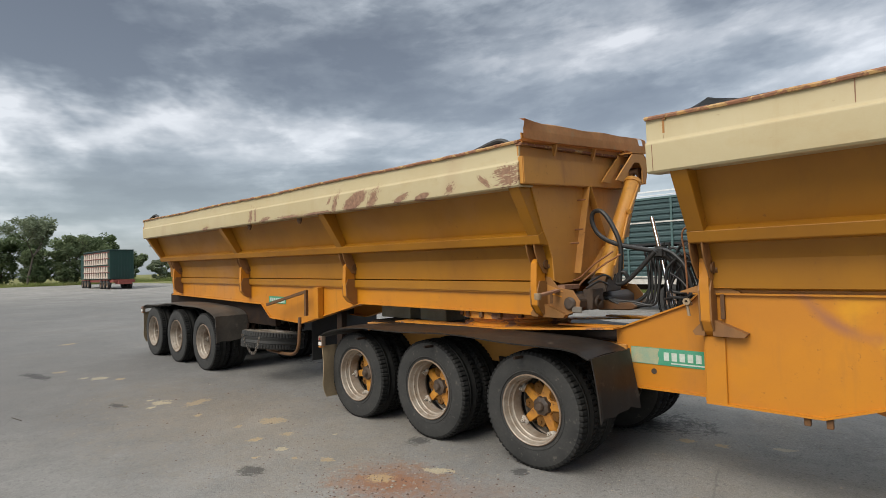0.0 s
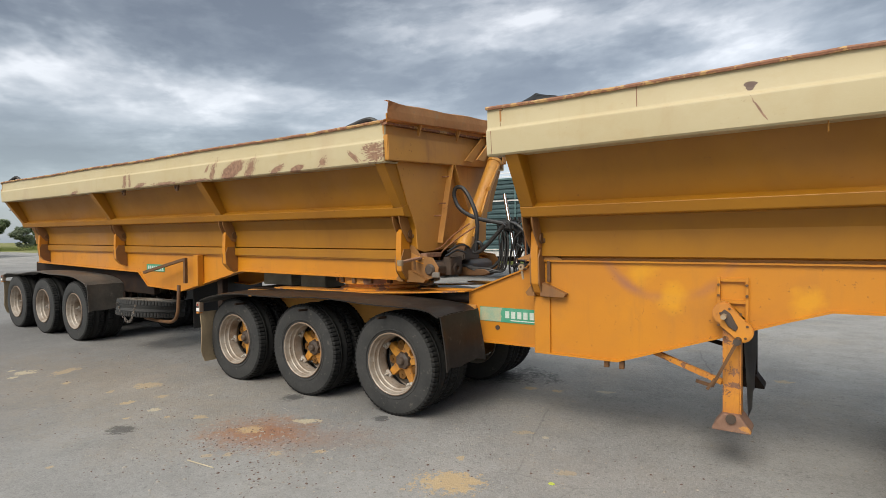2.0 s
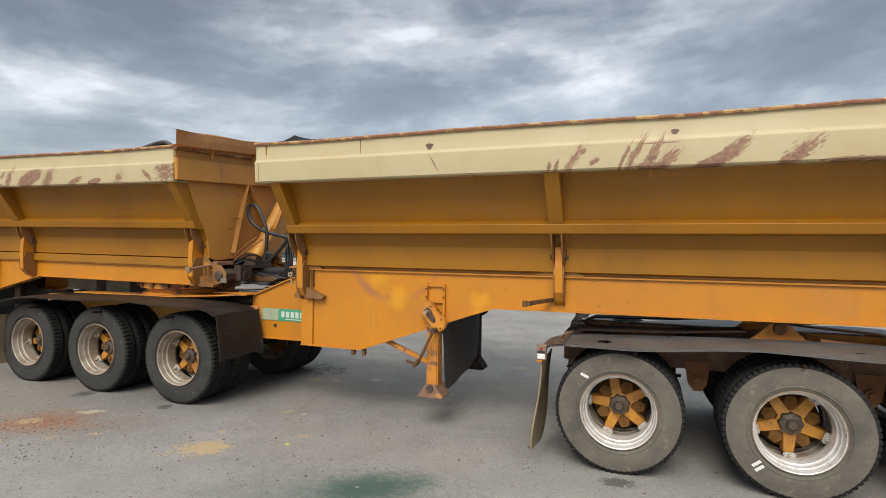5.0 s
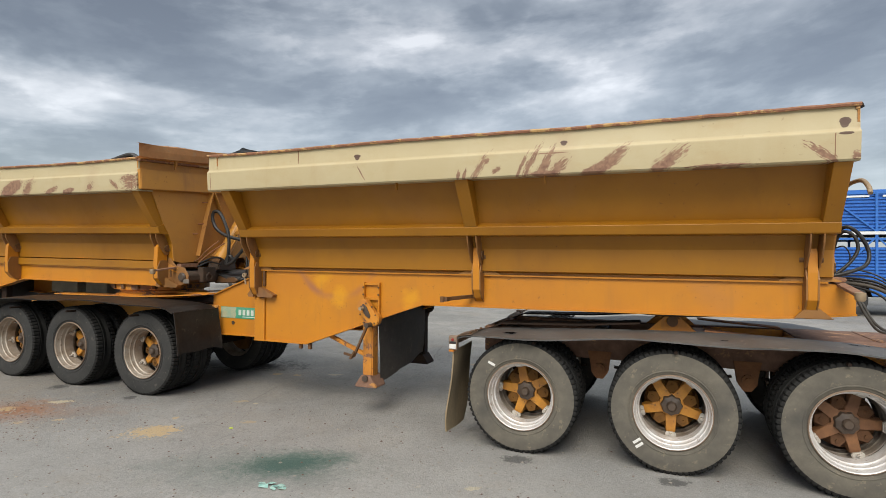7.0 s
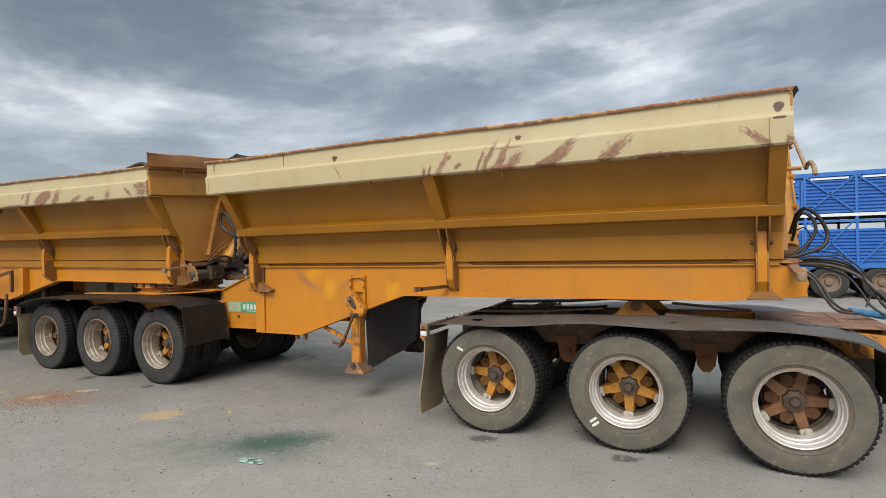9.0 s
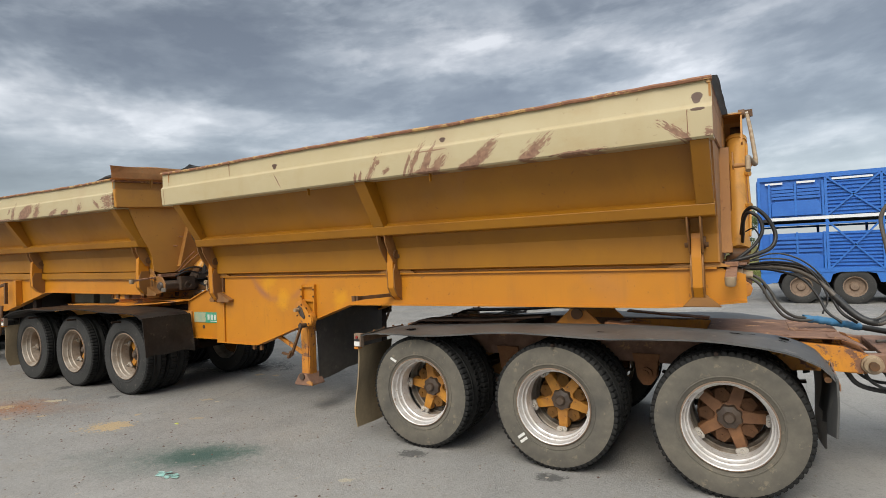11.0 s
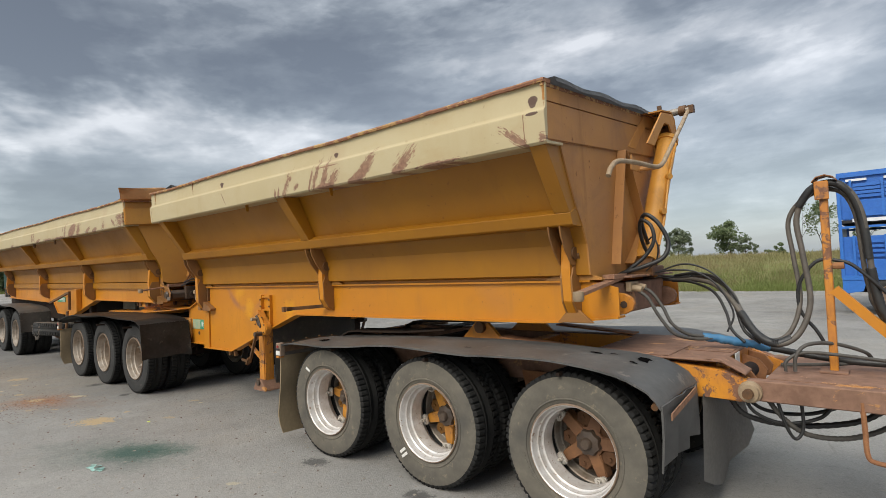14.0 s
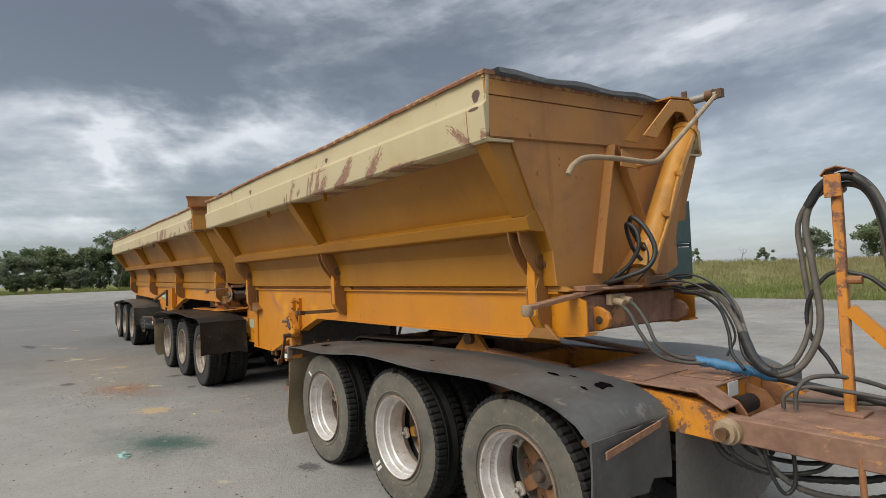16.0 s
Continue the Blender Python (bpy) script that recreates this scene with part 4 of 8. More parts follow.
def tipping_bin(trailer, x0, x1, posts, tilt, seams, hooks, seed, wall, band_paint, lift=(0, 0, 0), out=0.075, tabs=False, inset=0.0):
    rng = random.Random(seed)
    half = section()
    line = [(-s, z) for s, z in half] + [(s, z) for s, z in half[::-1]]
    xb = x0 + inset                          # the body may stop short of its rim
    bm = strip(bm_new(), line, "x", xb + 0.03, x1 - 0.03, 0.012)
    pivot = Vector((0, -0.72, 1.78)) - Vector((0, ORIGIN.y, ORIGIN.z))
    at = Matrix.Translation(pivot + Vector(lift)) @ Matrix.Rotation(radians(tilt), 4, "X") @ Matrix.Translation(-pivot)
    bm.transform(Matrix.Translation(-ORIGIN))
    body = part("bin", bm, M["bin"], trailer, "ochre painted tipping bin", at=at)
    # a dark scoured lining inside
    lining = [(-s + 0.016, z + (0.016 if i > 6 else 0.004)) for i, (s, z) in enumerate(half)] + [(s - 0.016, z + (0.016 if i > 6 else 0.004)) for i, (s, z) in list(enumerate(half))[::-1]]
    part("lining", strip(bm_new(), lining, "x", xb + 0.05, x1 - 0.05, 0.006), M["inside"], body, "scoured brown steel lining")
    for side in (-1, 1):
        sg = side
        band = [(1.214, 2.925), (1.224, 2.776), (1.229, 2.762), (1.247, 2.749), (1.2515, 2.743), (1.2525, 2.735), (1.252, 2.548), (1.238, 2.533), (1.03, 2.533), (1.03, 2.548), (1.228, 2.552), (1.210, 2.738), (1.19, 2.925)]
        b = prism(bm_new(), [(sg * s, z) for s, z in band], "x", x0, x1)
        part("rim_band", b, band_paint, body, "cream painted rim band with rust scrapes", smooth=True, angle=42)
        # the bent, rusted capping
        b = bm_new()
        n = int((x1 - x0) / 0.12)
        rows = []
        for k in range(n + 1):
            x = x0 - 0.004 + (x1 - x0 + 0.008) * k / n
            dz, dy = 0.006 * math.sin(x * 1.9) + rng.uniform(-0.003, 0.003), rng.uniform(-0.003, 0.003)
            rows.append([b.verts.new((x, sg * (s + dy), z + dz)) for s, z in ((1.14, 2.917), (1.236, 2.917), (1.240, 2.932), (1.231, 2.944), (1.14, 2.944))])
        for p, q in zip(rows, rows[1:]):
            for i in range(5):
                b.faces.new((p[i], p[(i + 1) % 5], q[(i + 1) % 5], q[i]))
        b.faces.new(rows[0][::-1])
        b.faces.new(rows[-1])
        part("rim_cap", b, M["cap"], body, "rusty bent capping strip", smooth=True)
        rail = [(0.862, 2.125), (0.905, 2.108), (0.957, 2.088), (0.935, 2.008), (0.925, 2.0), (0.79, 1.985), (0.80, 2.1)]
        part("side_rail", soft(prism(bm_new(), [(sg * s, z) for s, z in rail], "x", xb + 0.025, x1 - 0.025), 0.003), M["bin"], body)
        for i, p in enumerate(posts):
            first, last = i == 0, i == len(posts) - 1
            a, c = (p - 0.065, p + 0.065)
            if first:
                a, c = xb + 0.03, xb + 0.15
            if last:
                a, c = x1 - 0.15, x1 - 0.03
            rib = [(1.215, 2.534), (1.03, 2.534), (0.865, 2.11), (0.955, 2.09)]
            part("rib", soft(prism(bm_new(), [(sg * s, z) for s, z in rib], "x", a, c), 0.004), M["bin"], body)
            for dx in (-0.052, 0.039):
                ear = [(0.935, 2.002), (0.925, 1.93), (0.885, 1.84), (0.80, 1.72), (0.72, 1.705), (0.67, 1.74), (0.65, 1.80), (0.66, 2.0)]
                part("hinge_ear", soft(prism(bm_new(), [(sg * s, z) for s, z in ear], "x", p + dx, p + dx + 0.013), 0.003), M["plate_shaded_brown"], body, "hinge plate in shade-darkened brown")
            b = rod(bm_new(), (p - 0.085, sg * 0.72, 1.78), (p + 0.085, sg * 0.72, 1.78), 0.030, 14)
            rod(b, (p + 0.053, sg * 0.76, 1.80), (p + 0.068, sg * 0.76, 1.80), 0.046, 14)
            part("hinge_pin", b, M["hinge"], body, smooth=True)
        if side < 0:
            for x in seams:
                z0, z1, w = (2.55, 2.738, 1.2535) if x not in UPPER_SEAMS else (2.775, 2.92, 1.2245)
                b = box(bm_new(), x - 0.0025, x + 0.0025, -w, -w + 0.012, z0, z1)
                part("weld_seam", b, M["scrape"], body)
        for x in hooks:
            b = bm_new()
            if tabs:
                prism(b, [(sg * 1.16, 2.536), (sg * 1.20, 2.536), (sg * 1.195, 2.47), (sg * 1.175, 2.46), (sg * 1.165, 2.47)], "x", x - 0.004, x + 0.004)
            else:
                prism(b, [(x - 0.055, 2.536), (x + 0.055, 2.536), (x + 0.045, 2.485), (x + 0.018, 2.452), (x - 0.018, 2.452), (x - 0.045, 2.485)], "y", sg * 1.165 - 0.010, sg * 1.165 + 0.010)
                lathe(b, [(-0.016, 0.016), (0.016, 0.016), (0.016, 0.030), (-0.016, 0.030)], "y", 14, (x, sg * 1.165, 2.488), close=True)
            part("tie_eye", b, M["bin"] if tabs else M["hinge"], body, "small steel tie-down tab" if tabs else "small steel tie-down eye")
    # end walls
    for x, d in ((xb + 0.03, -1), (x1 - 0.03, 1)):
        outline = [(-1.20, 2.91)] + [(-s, z) for s, z in half[1:]] + [(s, z) for s, z in half[::-1][:-1]] + [(1.20, 2.91)]
        xs = (x, x + d * 0.012)
        part("end_wall", prism(bm_new(), outline, "x", *xs), wall, body, "brown dusty ochre end wall")
        b = box(bm_new(), min(x + d * 0.012, x + d * out), max(x + d * 0.012, x + d * out), -1.228, 0.80, 2.555, 2.805)
        part("end_beam", soft(b, 0.008, 2), wall, body, "brown ochre box beam across the end")
        b = box(bm_new(), min(x + d * 0.012, x + d * 0.026), max(x + d * 0.012, x + d * 0.026), -1.224, 1.224, 2.81, 2.898)
        part("end_strip", b, wall, body)
        b = box(bm_new(), min(x, x + d * out), max(x, x + d * out), -1.228, 1.228, 2.90, 2.925)
        part("end_cap", soft(b, 0.004), M["cap"], body)
        for p, q in (((-0.08, 2.56), (-0.36, 1.68)), ((-0.05, 2.56), (0.27, 1.92)), ((0.27, 1.92), (-0.10, 1.66))):
            v = Vector((q[0] - p[0], q[1] - p[1])).normalized()
            nrm = (-v.y * 0.006, v.x * 0.006)
            pts = [(p[0] - nrm[0], p[1] - nrm[1]), (q[0] - nrm[0], q[1] - nrm[1]), (q[0] + nrm[0], q[1] + nrm[1]), (p[0] + nrm[0], p[1] + nrm[1])]
            part("stiffener", prism(bm_new(), pts, "x", x + d * 0.012, x + d * 0.085), wall, body)
    return body


def bearers(trailer, x0, x1, z1, w, mat, lab):
    """Packing rails that the bin rests on."""
    for side in (-1, 1):
        part("bearer", box(bm_new(), x0, x1, *sorted((side * (w - 0.08), side * w)), 1.576, z1), mat, trailer, lab)


def hinge_posts(trailer, posts, z0, web, wings=False, mat=None, reach=0.0, top=1.85):
    for i, p in enumerate(posts):
        for side in (-1, 1):
            sg = side
            r = reach
            prof = [(web, z0), (0.735 + r * 0.6, z0 + 0.045), (0.79 + r, z0 + 0.13), (0.80 + r, 1.66), (0.79 + r, top - 0.035), (0.775 + r * 0.5, top), (0.70, top), (0.69, 1.62), (web, 1.56)]
            post = part("hinge_post", soft(prism(bm_new(), [(sg * s, z) for s, z in prof], "x", p - 0.034, p + 0.034), 0.004, 2), mat or M["chassis"], trailer, "upright hinge post")
            for d in (-1, 1):
                b = prism(bm_new(), [(p + d * 0.22, 1.581), (p + d * 0.22, 1.589), (p + d * 0.036, 1.655), (p + d * 0.036, 1.581)], "y", *sorted((sg * (web - 0.02), sg * (web + 0.03))))
                part("gusset", b, M["end_brown"], post, "winged gusset")
                if wings:
                    ln, h = (0.27 if d > 0 else 0.12), z0 + 0.04
                    b = prism(bm_new(), [(p + d * ln, h), (p + d * 0.03, h + 0.10), (p + d * 0.03, h - 0.03), (p + d * (ln - 0.02), h - 0.03)], "y", *sorted((sg * (web + 0.003), sg * 0.735)))
                    part("wing", b, M["plate_shaded_brown"], post, "flared wing plate in shade-darkened brown")
            if wings:
                part("pad_plate", box(bm_new(), p + 0.078, p + 0.106, *sorted((sg * web, sg * (web + 0.03))), z0 + 0.14, 1.57), M["hinge"], post, "dark upright pad plate")
            # the post's flanks, in the brown that carries their shade
            for dx in (-0.047, 0.035):
                low = [(web + 0.004, z0), (0.735 + r * 0.6, z0 + 0.045), (0.79 + r, z0 + 0.13), (0.80 + r, 1.60), (0.76 + r, 1.69), (0.70, 1.69), (0.69, 1.62), (web + 0.004, 1.584)]
                b = prism(bm_new(), [(sg * s, z) for s, z in low], "x", p + dx, p + dx + 0.012)
                part("side_plate", b, M["plate_shaded_brown"], post, "side plate in shade-darkened brown")


def rail_pair(trailer, outline, lower, upper, web, mat):
    """Two deep side webs with flanges that follow their edges."""
    for side in (-1, 1):
        a, c = sorted((side * (web - 0.012), side * web))
        rail = part("side_web", prism(bm_new(), outline, "y", a, c), mat, trailer, "deep yellow chassis web")
        a, c = sorted((side * (web - 0.10), side * (web + 0.028)))
        part("bottom_flange", strip(bm_new(), lower, "y", a, c, -0.014), mat, rail)
        part("top_flange", strip(bm_new(), upper, "y", a, c, 0.014), mat, rail)


def sign_plate(trailer, x0, x1, z0, z1, w, faded, bars):
    """A green maker's plate; its brand name is drawn as plain blocks."""
    s = part("maker_plate", box(bm_new(), x0, x1, w - 0.003, w + 0.001, z0, z1), M["sign"], trailer, "green plate with pale faded blocks")
    ln, h = x1 - x0, z1 - z0
    if faded:
        b = prism(bm_new(), [(x0 + 0.002, z0 + 0.004), (x0 + 0.37 * ln, z0 + 0.004), (x0 + 0.39 * ln, z0 + 0.4 * h), (x0 + 0.37 * ln, z0 + 0.6 * h), (x0 + 0.40 * ln, z1 - 0.004), (x0 + 0.002, z1 - 0.004)], "y", w - 0.0042, w - 0.0030)
        part("faded_patch", b, M["sign_faded"], s, "bleached end of the plate")
    b = bm_new()
    first = 0.44 if faded else 0.07
    for k in range(bars):
        cx = x0 + ln * (first + (0.96 - first) * (k + 0.5) / bars)
        half = ln * (0.96 - first) / bars * 0.33
        box(b, cx - half, cx + half, w - 0.0075, w - 0.004, z0 + h * 0.30, z0 + h * 0.78)
    box(b, x0 + ln * 0.55, x1 - ln * 0.02, w - 0.0075, w - 0.004, z0 + h * 0.12, z0 + h * 0.19)
    part("name_blocks", b, M["sign_white"], s)


def guard(parent, line, y0, y1, apron, seed, mat, colour, ripple=0.012):
    """A long rubber sheet over three wheels, sagging between its stays, with a hanging apron at the front."""
    rng = random.Random(seed)
    for side in (-1, 1):
        b = bm_new()
        pts = path([(x, 0, z) for x, z in line], 6)
        ny = 6
        tops = []
        for i, p in enumerate(pts):
            sag = ripple * math.sin(p.x * 4.3 + seed) + rng.uniform(-0.002, 0.002)
            row = []
            for j in range(ny + 1):
                t = j / ny
                w = y0 + (y1 - y0) * t
                edge = (1 - t) ** 2
                row.append((p.x + rng.uniform(-0.004, 0.004), side * w, p.z - (0.075 if side > 0 else 0) + sag * edge + 0.02 * math.sin(math.pi * t)))
            tops.append(row)
        up = [[b.verts.new(c) for c in row] for row in tops]
        dn = [[b.verts.new((c[0], c[1], c[2] - 0.012)) for c in row] for row in tops]
        for i in range(len(up) - 1):
            for j in range(ny):
                b.faces.new((up[i][j], up[i + 1][j], up[i + 1][j + 1], up[i][j + 1]))
                b.faces.new((dn[i][j], dn[i][j + 1], dn[i + 1][j + 1], dn[i + 1][j]))
            for j in (0, ny):
                b.faces.new((up[i][j], up[i + 1][j], dn[i + 1][j], dn[i][j]))
        for i in (0, len(up) - 1):
            for j in range(ny):
                b.faces.new((up[i][j], up[i][j + 1], dn[i][j + 1], dn[i][j]))
        g = part("mudguard", b, mat, parent, "long " + colour + " rubber mudguard over three wheels", smooth=True, angle=50)
        xa, zt, zb, dx = apron
        b = bm_new()
        rows = []
        for i in range(8):
            t = i / 7
            rows.append([(xa + dx * t + 0.02 * math.sin(3 * u + 2 * t), side * (y0 + (y1 - y0) * u / 6), zt + (zb - zt) * t + (rng.uniform(-0.035, 0.02) if i == 7 else 0)) for u in range(7)])
        f = [[b.verts.new(c) for c in r] for r in rows]
        k2 = [[b.verts.new((c[0] - 0.012, c[1], c[2])) for c in r] for r in rows]
        for i in range(7):
            for j in range(6):
                b.faces.new((f[i][j], f[i][j + 1], f[i + 1][j + 1], f[i + 1][j]))
                b.faces.new((k2[i][j], k2[i + 1][j], k2[i + 1][j + 1], k2[i][j + 1]))
            for j in (0, 6):
                b.faces.new((f[i][j], f[i + 1][j], k2[i + 1][j], k2[i][j]))
        for j in range(6):
            b.faces.new((f[7][j], f[7][j + 1], k2[7][j + 1], k2[7][j]))
            b.faces.new((f[0][j], f[0][j + 1], k2[0][j + 1], k2[0][j]))
        part("apron", b, mat, g, "hanging " + colour + " rubber apron", smooth=True, angle=50)
        for i in range(3):
            x = line[1][0] + (line[-2][0] - line[1][0]) * (i + 0.5) / 3
            part("guard_stay", rod(bm_new(), (x, side * y1 * 0.98, 0.98), (x, side * (abs(y0) - 0.06), 1.0), 0.014, 8), M["frame"], g)


def mudflap(parent, x, y0, y1, z0, z1, label, lean, mat, lamp=True):
    for side in (-1, 1):
        b = bm_new()
        front = []
        for i in range(9):
            t = i / 8
            front.append([(x + lean * math.sin(t * 1.6) - 0.03 * t * t + 0.012 * math.sin(5 * t + j), side * (y0 + (y1 - y0) * (0.5 + (j / 4 - 0.5) * (1 - 0.22 * max(0, t - 0.8) / 0.2))), z1 + (z0 - z1) * t) for j in range(5)])
        a = [[b.verts.new(c) for c in r] for r in front]
        c2 = [[b.verts.new((c[0] + 0.014, c[1], c[2])) for c in r] for r in front]
        for i in range(8):
            for j in range(4):
                b.faces.new((a[i][j], a[i][j + 1], a[i + 1][j + 1], a[i + 1][j]))
                b.faces.new((c2[i][j], c2[i + 1][j], c2[i + 1][j + 1], c2[i][j + 1]))
            for j in (0, 4):
                b.faces.new((a[i][j], a[i + 1][j], c2[i + 1][j], c2[i][j]))
        for i in (0, 8):
            for j in range(4):
                b.faces.new((a[i][j], a[i][j + 1], c2[i][j + 1], c2[i][j]))
        f = part("mudflap", b, mat, parent, label, smooth=True, angle=50)
        if lamp:
            b = soft(box(bm_new(), x - 0.03, x + 0.05, side * y0 - 0.03, side * y0 + 0.03, z1 + 0.0, z1 + 0.13), 0.006)
            part("lamp_box", b, M["lip"], f, "rusty lamp bracket")
            b = soft(box(bm_new(), x - 0.022, x + 0.042, *sorted((side * y0 + side * 0.026, side * y0 + side * 0.036)), z1 + 0.012, z1 + 0.055), 0.003)
            part("clear_lens", b, M["tag"], f, "dirty clear lens")
            b = soft(box(bm_new(), x - 0.022, x + 0.042, *sorted((side * y0 + side * 0.026, side * y0 + side * 0.034)), z1 + 0.060, z1 + 0.078), 0.002)
            part("lamp_slot", b, M["dark"], f, "dark slot between the lenses")
            b = lathe(bm_new(), [(-0.006, 0.0), (-0.006, 0.012), (0.008, 0.015), (0.008, 0.0)], "y", 14, (x + 0.01, side * (y0 + 0.033), z1 + 0.095))
            part("marker_lamp", b, M["red_lens"], f, "small round red marker lamp", smooth=True)
            b = soft(box(bm_new(), x - 0.030, x + 0.02, side * y0 - 0.030, side * y0 + 0.034, z1 - 0.018, z1 + 0.002), 0.003)
            part("side_marker", b, M["amber"], f, "small amber side marker")


def cylinder(trailer, x, foot, head):
    """The tipping ram in front of the bin."""
    f, h = Vector((x, *foot)), Vector((x, *head))
    d = (h - f).normalized()
    b = rod(bm_new(), f, f + d * 1.24, 0.084, 28)
    ram = part("ram", b, M["cyl"], trailer, "orange tipping ram with a chrome rod", smooth=True)
    part("gland", rod(bm_new(), f + d * 1.23, f + d * 1.275, 0.094, 28), M["cyl"], ram, smooth=True)
    part("base_ring", rod(bm_new(), f - d * 0.03, f + d * 0.05, 0.092, 28), M["cyl"], ram, smooth=True)
    part("rod", rod(bm_new(), f + d * 1.27, h, 0.042, 20), M["chrome"], ram, "chrome rod", smooth=True)
    b = lathe(bm_new(), [(-0.05, 0.0), (-0.05, 0.06), (0.05, 0.06), (0.05, 0.0)], "x", 18, h)
    part("pivot", b, M["hinge"], ram, smooth=True)
    b = lathe(bm_new(), [(-0.07, 0.0), (-0.07, 0.07), (0.07, 0.07), (0.07, 0.0)], "x", 18, f - d * 0.08)
    part("pivot", b, M["hinge"], ram, smooth=True)
    b = bm_new()
    side = Vector((0.088, -0.02, 0))
    hose(b, [f + d * 0.12 + side, f + d * 0.4 + side * 1.1, f + d * 0.8 + side + Vector((0, -0.03, 0)), f + d * 1.2 + side], 0.011, 8)
    for k in (0.45, 0.82):
        rod(b, f + d * k + Vector((0.07, -0.05, 0)), f + d * k + Vector((0.105, -0.075, 0)), 0.026, 10)
    part("pipe", b, M["cyl"], ram, smooth=True)

# ---- the rear trailer ----
A_POSTS = (-12.40, -9.20, -6.08, -2.985)
rear = thing("tipper_trailer", (-6.0, YC, 0.012), "ochre yellow side-tipping road train trailer with cream rim and scraped paint", "trailer", "tipping trailers", (0, 0.48, 0))
ORIGIN = Vector((-6.0, 0, 0))
A_X0, A_X1 = -13.05, -2.84
bin_a = tipping_bin(rear, A_X0, A_X1, A_POSTS, 3.5, [-2.93], [-8.18, -6.68], 11, M["end"], M["cream_rear"], (0, 0.055, 0.05))
a_low = [(-12.95, 1.31), (-8.75, 1.25), (-8.45, 1.03), (-7.45, 1.00), (-5.95, 1.36), (-3.0, 1.36), (-2.80, 1.40)]
a_top = [(-12.95, 1.56), (-2.90, 1.56), (-2.78, 1.53)]
rail_pair(rear, a_low + [(-2.78, 1.53), (-2.90, 1.56), (-12.95, 1.56)], a_low, a_top, 0.655, M["chassis"])
hinge_posts(rear, A_POSTS[:3], 1.33, 0.655, False, M["chassis"], 0.045, 1.90)
hinge_posts(rear, A_POSTS[3:], 1.33, 0.655, True, M["chassis"], 0.045, 1.90)
bearers(rear, -12.9, -3.1, 1.675, 0.70, M["bin"], "ochre bearer rail under the bin")
for x in (-12.9, -10.8, -8.4, -5.8, -3.6):
    part("cross_member", box(bm_new(), x - 0.05, x + 0.05, -0.64, 0.64, 1.35, 1.53), M["frame"], rear)
axle_group(rear, (-12.82, -11.49, -10.14), "dark", ("brown", "brown", "brown"), M["frame"], 3, True, 0.97, 1.035)
for side in (-1, 1):
    part("lower_rail", soft(box(bm_new(), -13.4, -8.5, side * 0.50 - 0.05, side * 0.50 + 0.05, 0.86, 1.30), 0.006), M["frame"], rear)
guard(rear, [(-13.46, 0.98), (-13.30, 1.06), (-12.9, 1.10), (-11.5, 1.17), (-10.2, 1.14), (-9.72, 1.08), (-9.55, 1.0)], 1.15, 0.55, (-9.53, 1.02, 0.58, 0.03), 2, M["guard_brown"], "dusty brown")
mudflap(rear, -13.42, 1.14, 0.62, 0.24, 0.92, "tan dusty rubber mudflap", 0.03, M["flap"])
sign_plate(rear, -8.50, -7.95, 1.27, 1.385, -0.662, False, 8)
# headboard on stays before the front wall, curled and torn at one end, slotted at the other
b = bm_new()
rows = []
for k in range(25):
    w = -1.30 + 2.56 * k / 24
    curl = max(0.0, 1 - k / 3.0) ** 2
    dent = 0.008 * math.sin(w * 4.0)
    rows.append([(-2.80, w, 2.950), (-2.728 + dent, w, 2.952 + 0.01 * curl), (-2.730 + dent, w, 3.035), (-2.745 + 0.06 * curl + dent, w - 0.03 * curl, 3.115 + 0.004 * math.sin(w * 9)), (-2.785 + 0.05 * curl, w - 0.03 * curl, 3.128 + 0.006 * math.sin(w * 7))])
va = [[b.verts.new((x, w, z + 0.02 * (w + 1.3) - 0.018)) for x, w, z in r] for r in rows]
for i in range(24):
    for j in range(4):
        if (i, j) == (22, 2):
            continue
        b.faces.new((va[i][j], va[i + 1][j], va[i + 1][j + 1], va[i][j + 1]))
bmesh.ops.solidify(b, geom=b.faces[:], thickness=0.010)
part("headboard", b, M["board"], bin_a, "brown bent steel headboard with torn end")
part("back_strip", box(bm_new(), -2.812, -2.80, -1.22, 1.22, 2.90, 3.01), M["end"], bin_a)
for w in (-0.72, 0.02, 0.66):
    part("headboard_stay", prism(bm_new(), [(-2.80, 2.83), (-2.785, 2.83), (-2.74, 2.96), (-2.74, 3.04), (-2.752, 3.04), (-2.80, 2.92)], "y", w - 0.012, w + 0.012), M["end"], bin_a)
cylinder(rear, -2.68, (-0.02, 1.72), (0.78, 2.86))


def ram_hood(parent, x, d):
    """The folded bracket on the bin that the ram pushes against."""
    for dx in (0.0, 0.16):
        pts = [(0.115, 2.61), (0.525, 2.905), (0.79, 2.92), (0.85, 2.87), (0.875, 2.757), (0.81, 2.60), (0.755, 2.60), (0.76, 2.75), (0.69, 2.82), (0.57, 2.82), (0.42, 2.72), (0.28, 2.60)]
        part("ram_bracket", prism(bm_new(), pts, "x", x + d * dx, x + d * dx + 0.014), M["end"], parent, "ochre steel ram bracket")
    part("ram_hood", strip(bm_new(), [(0.525, 2.917), (0.79, 2.932), (0.86, 2.880), (0.887, 2.757), (0.82, 2.59)], "x", min(x, x + d * 0.174), max(x, x + d * 0.174), 0.012), M["end"], parent)


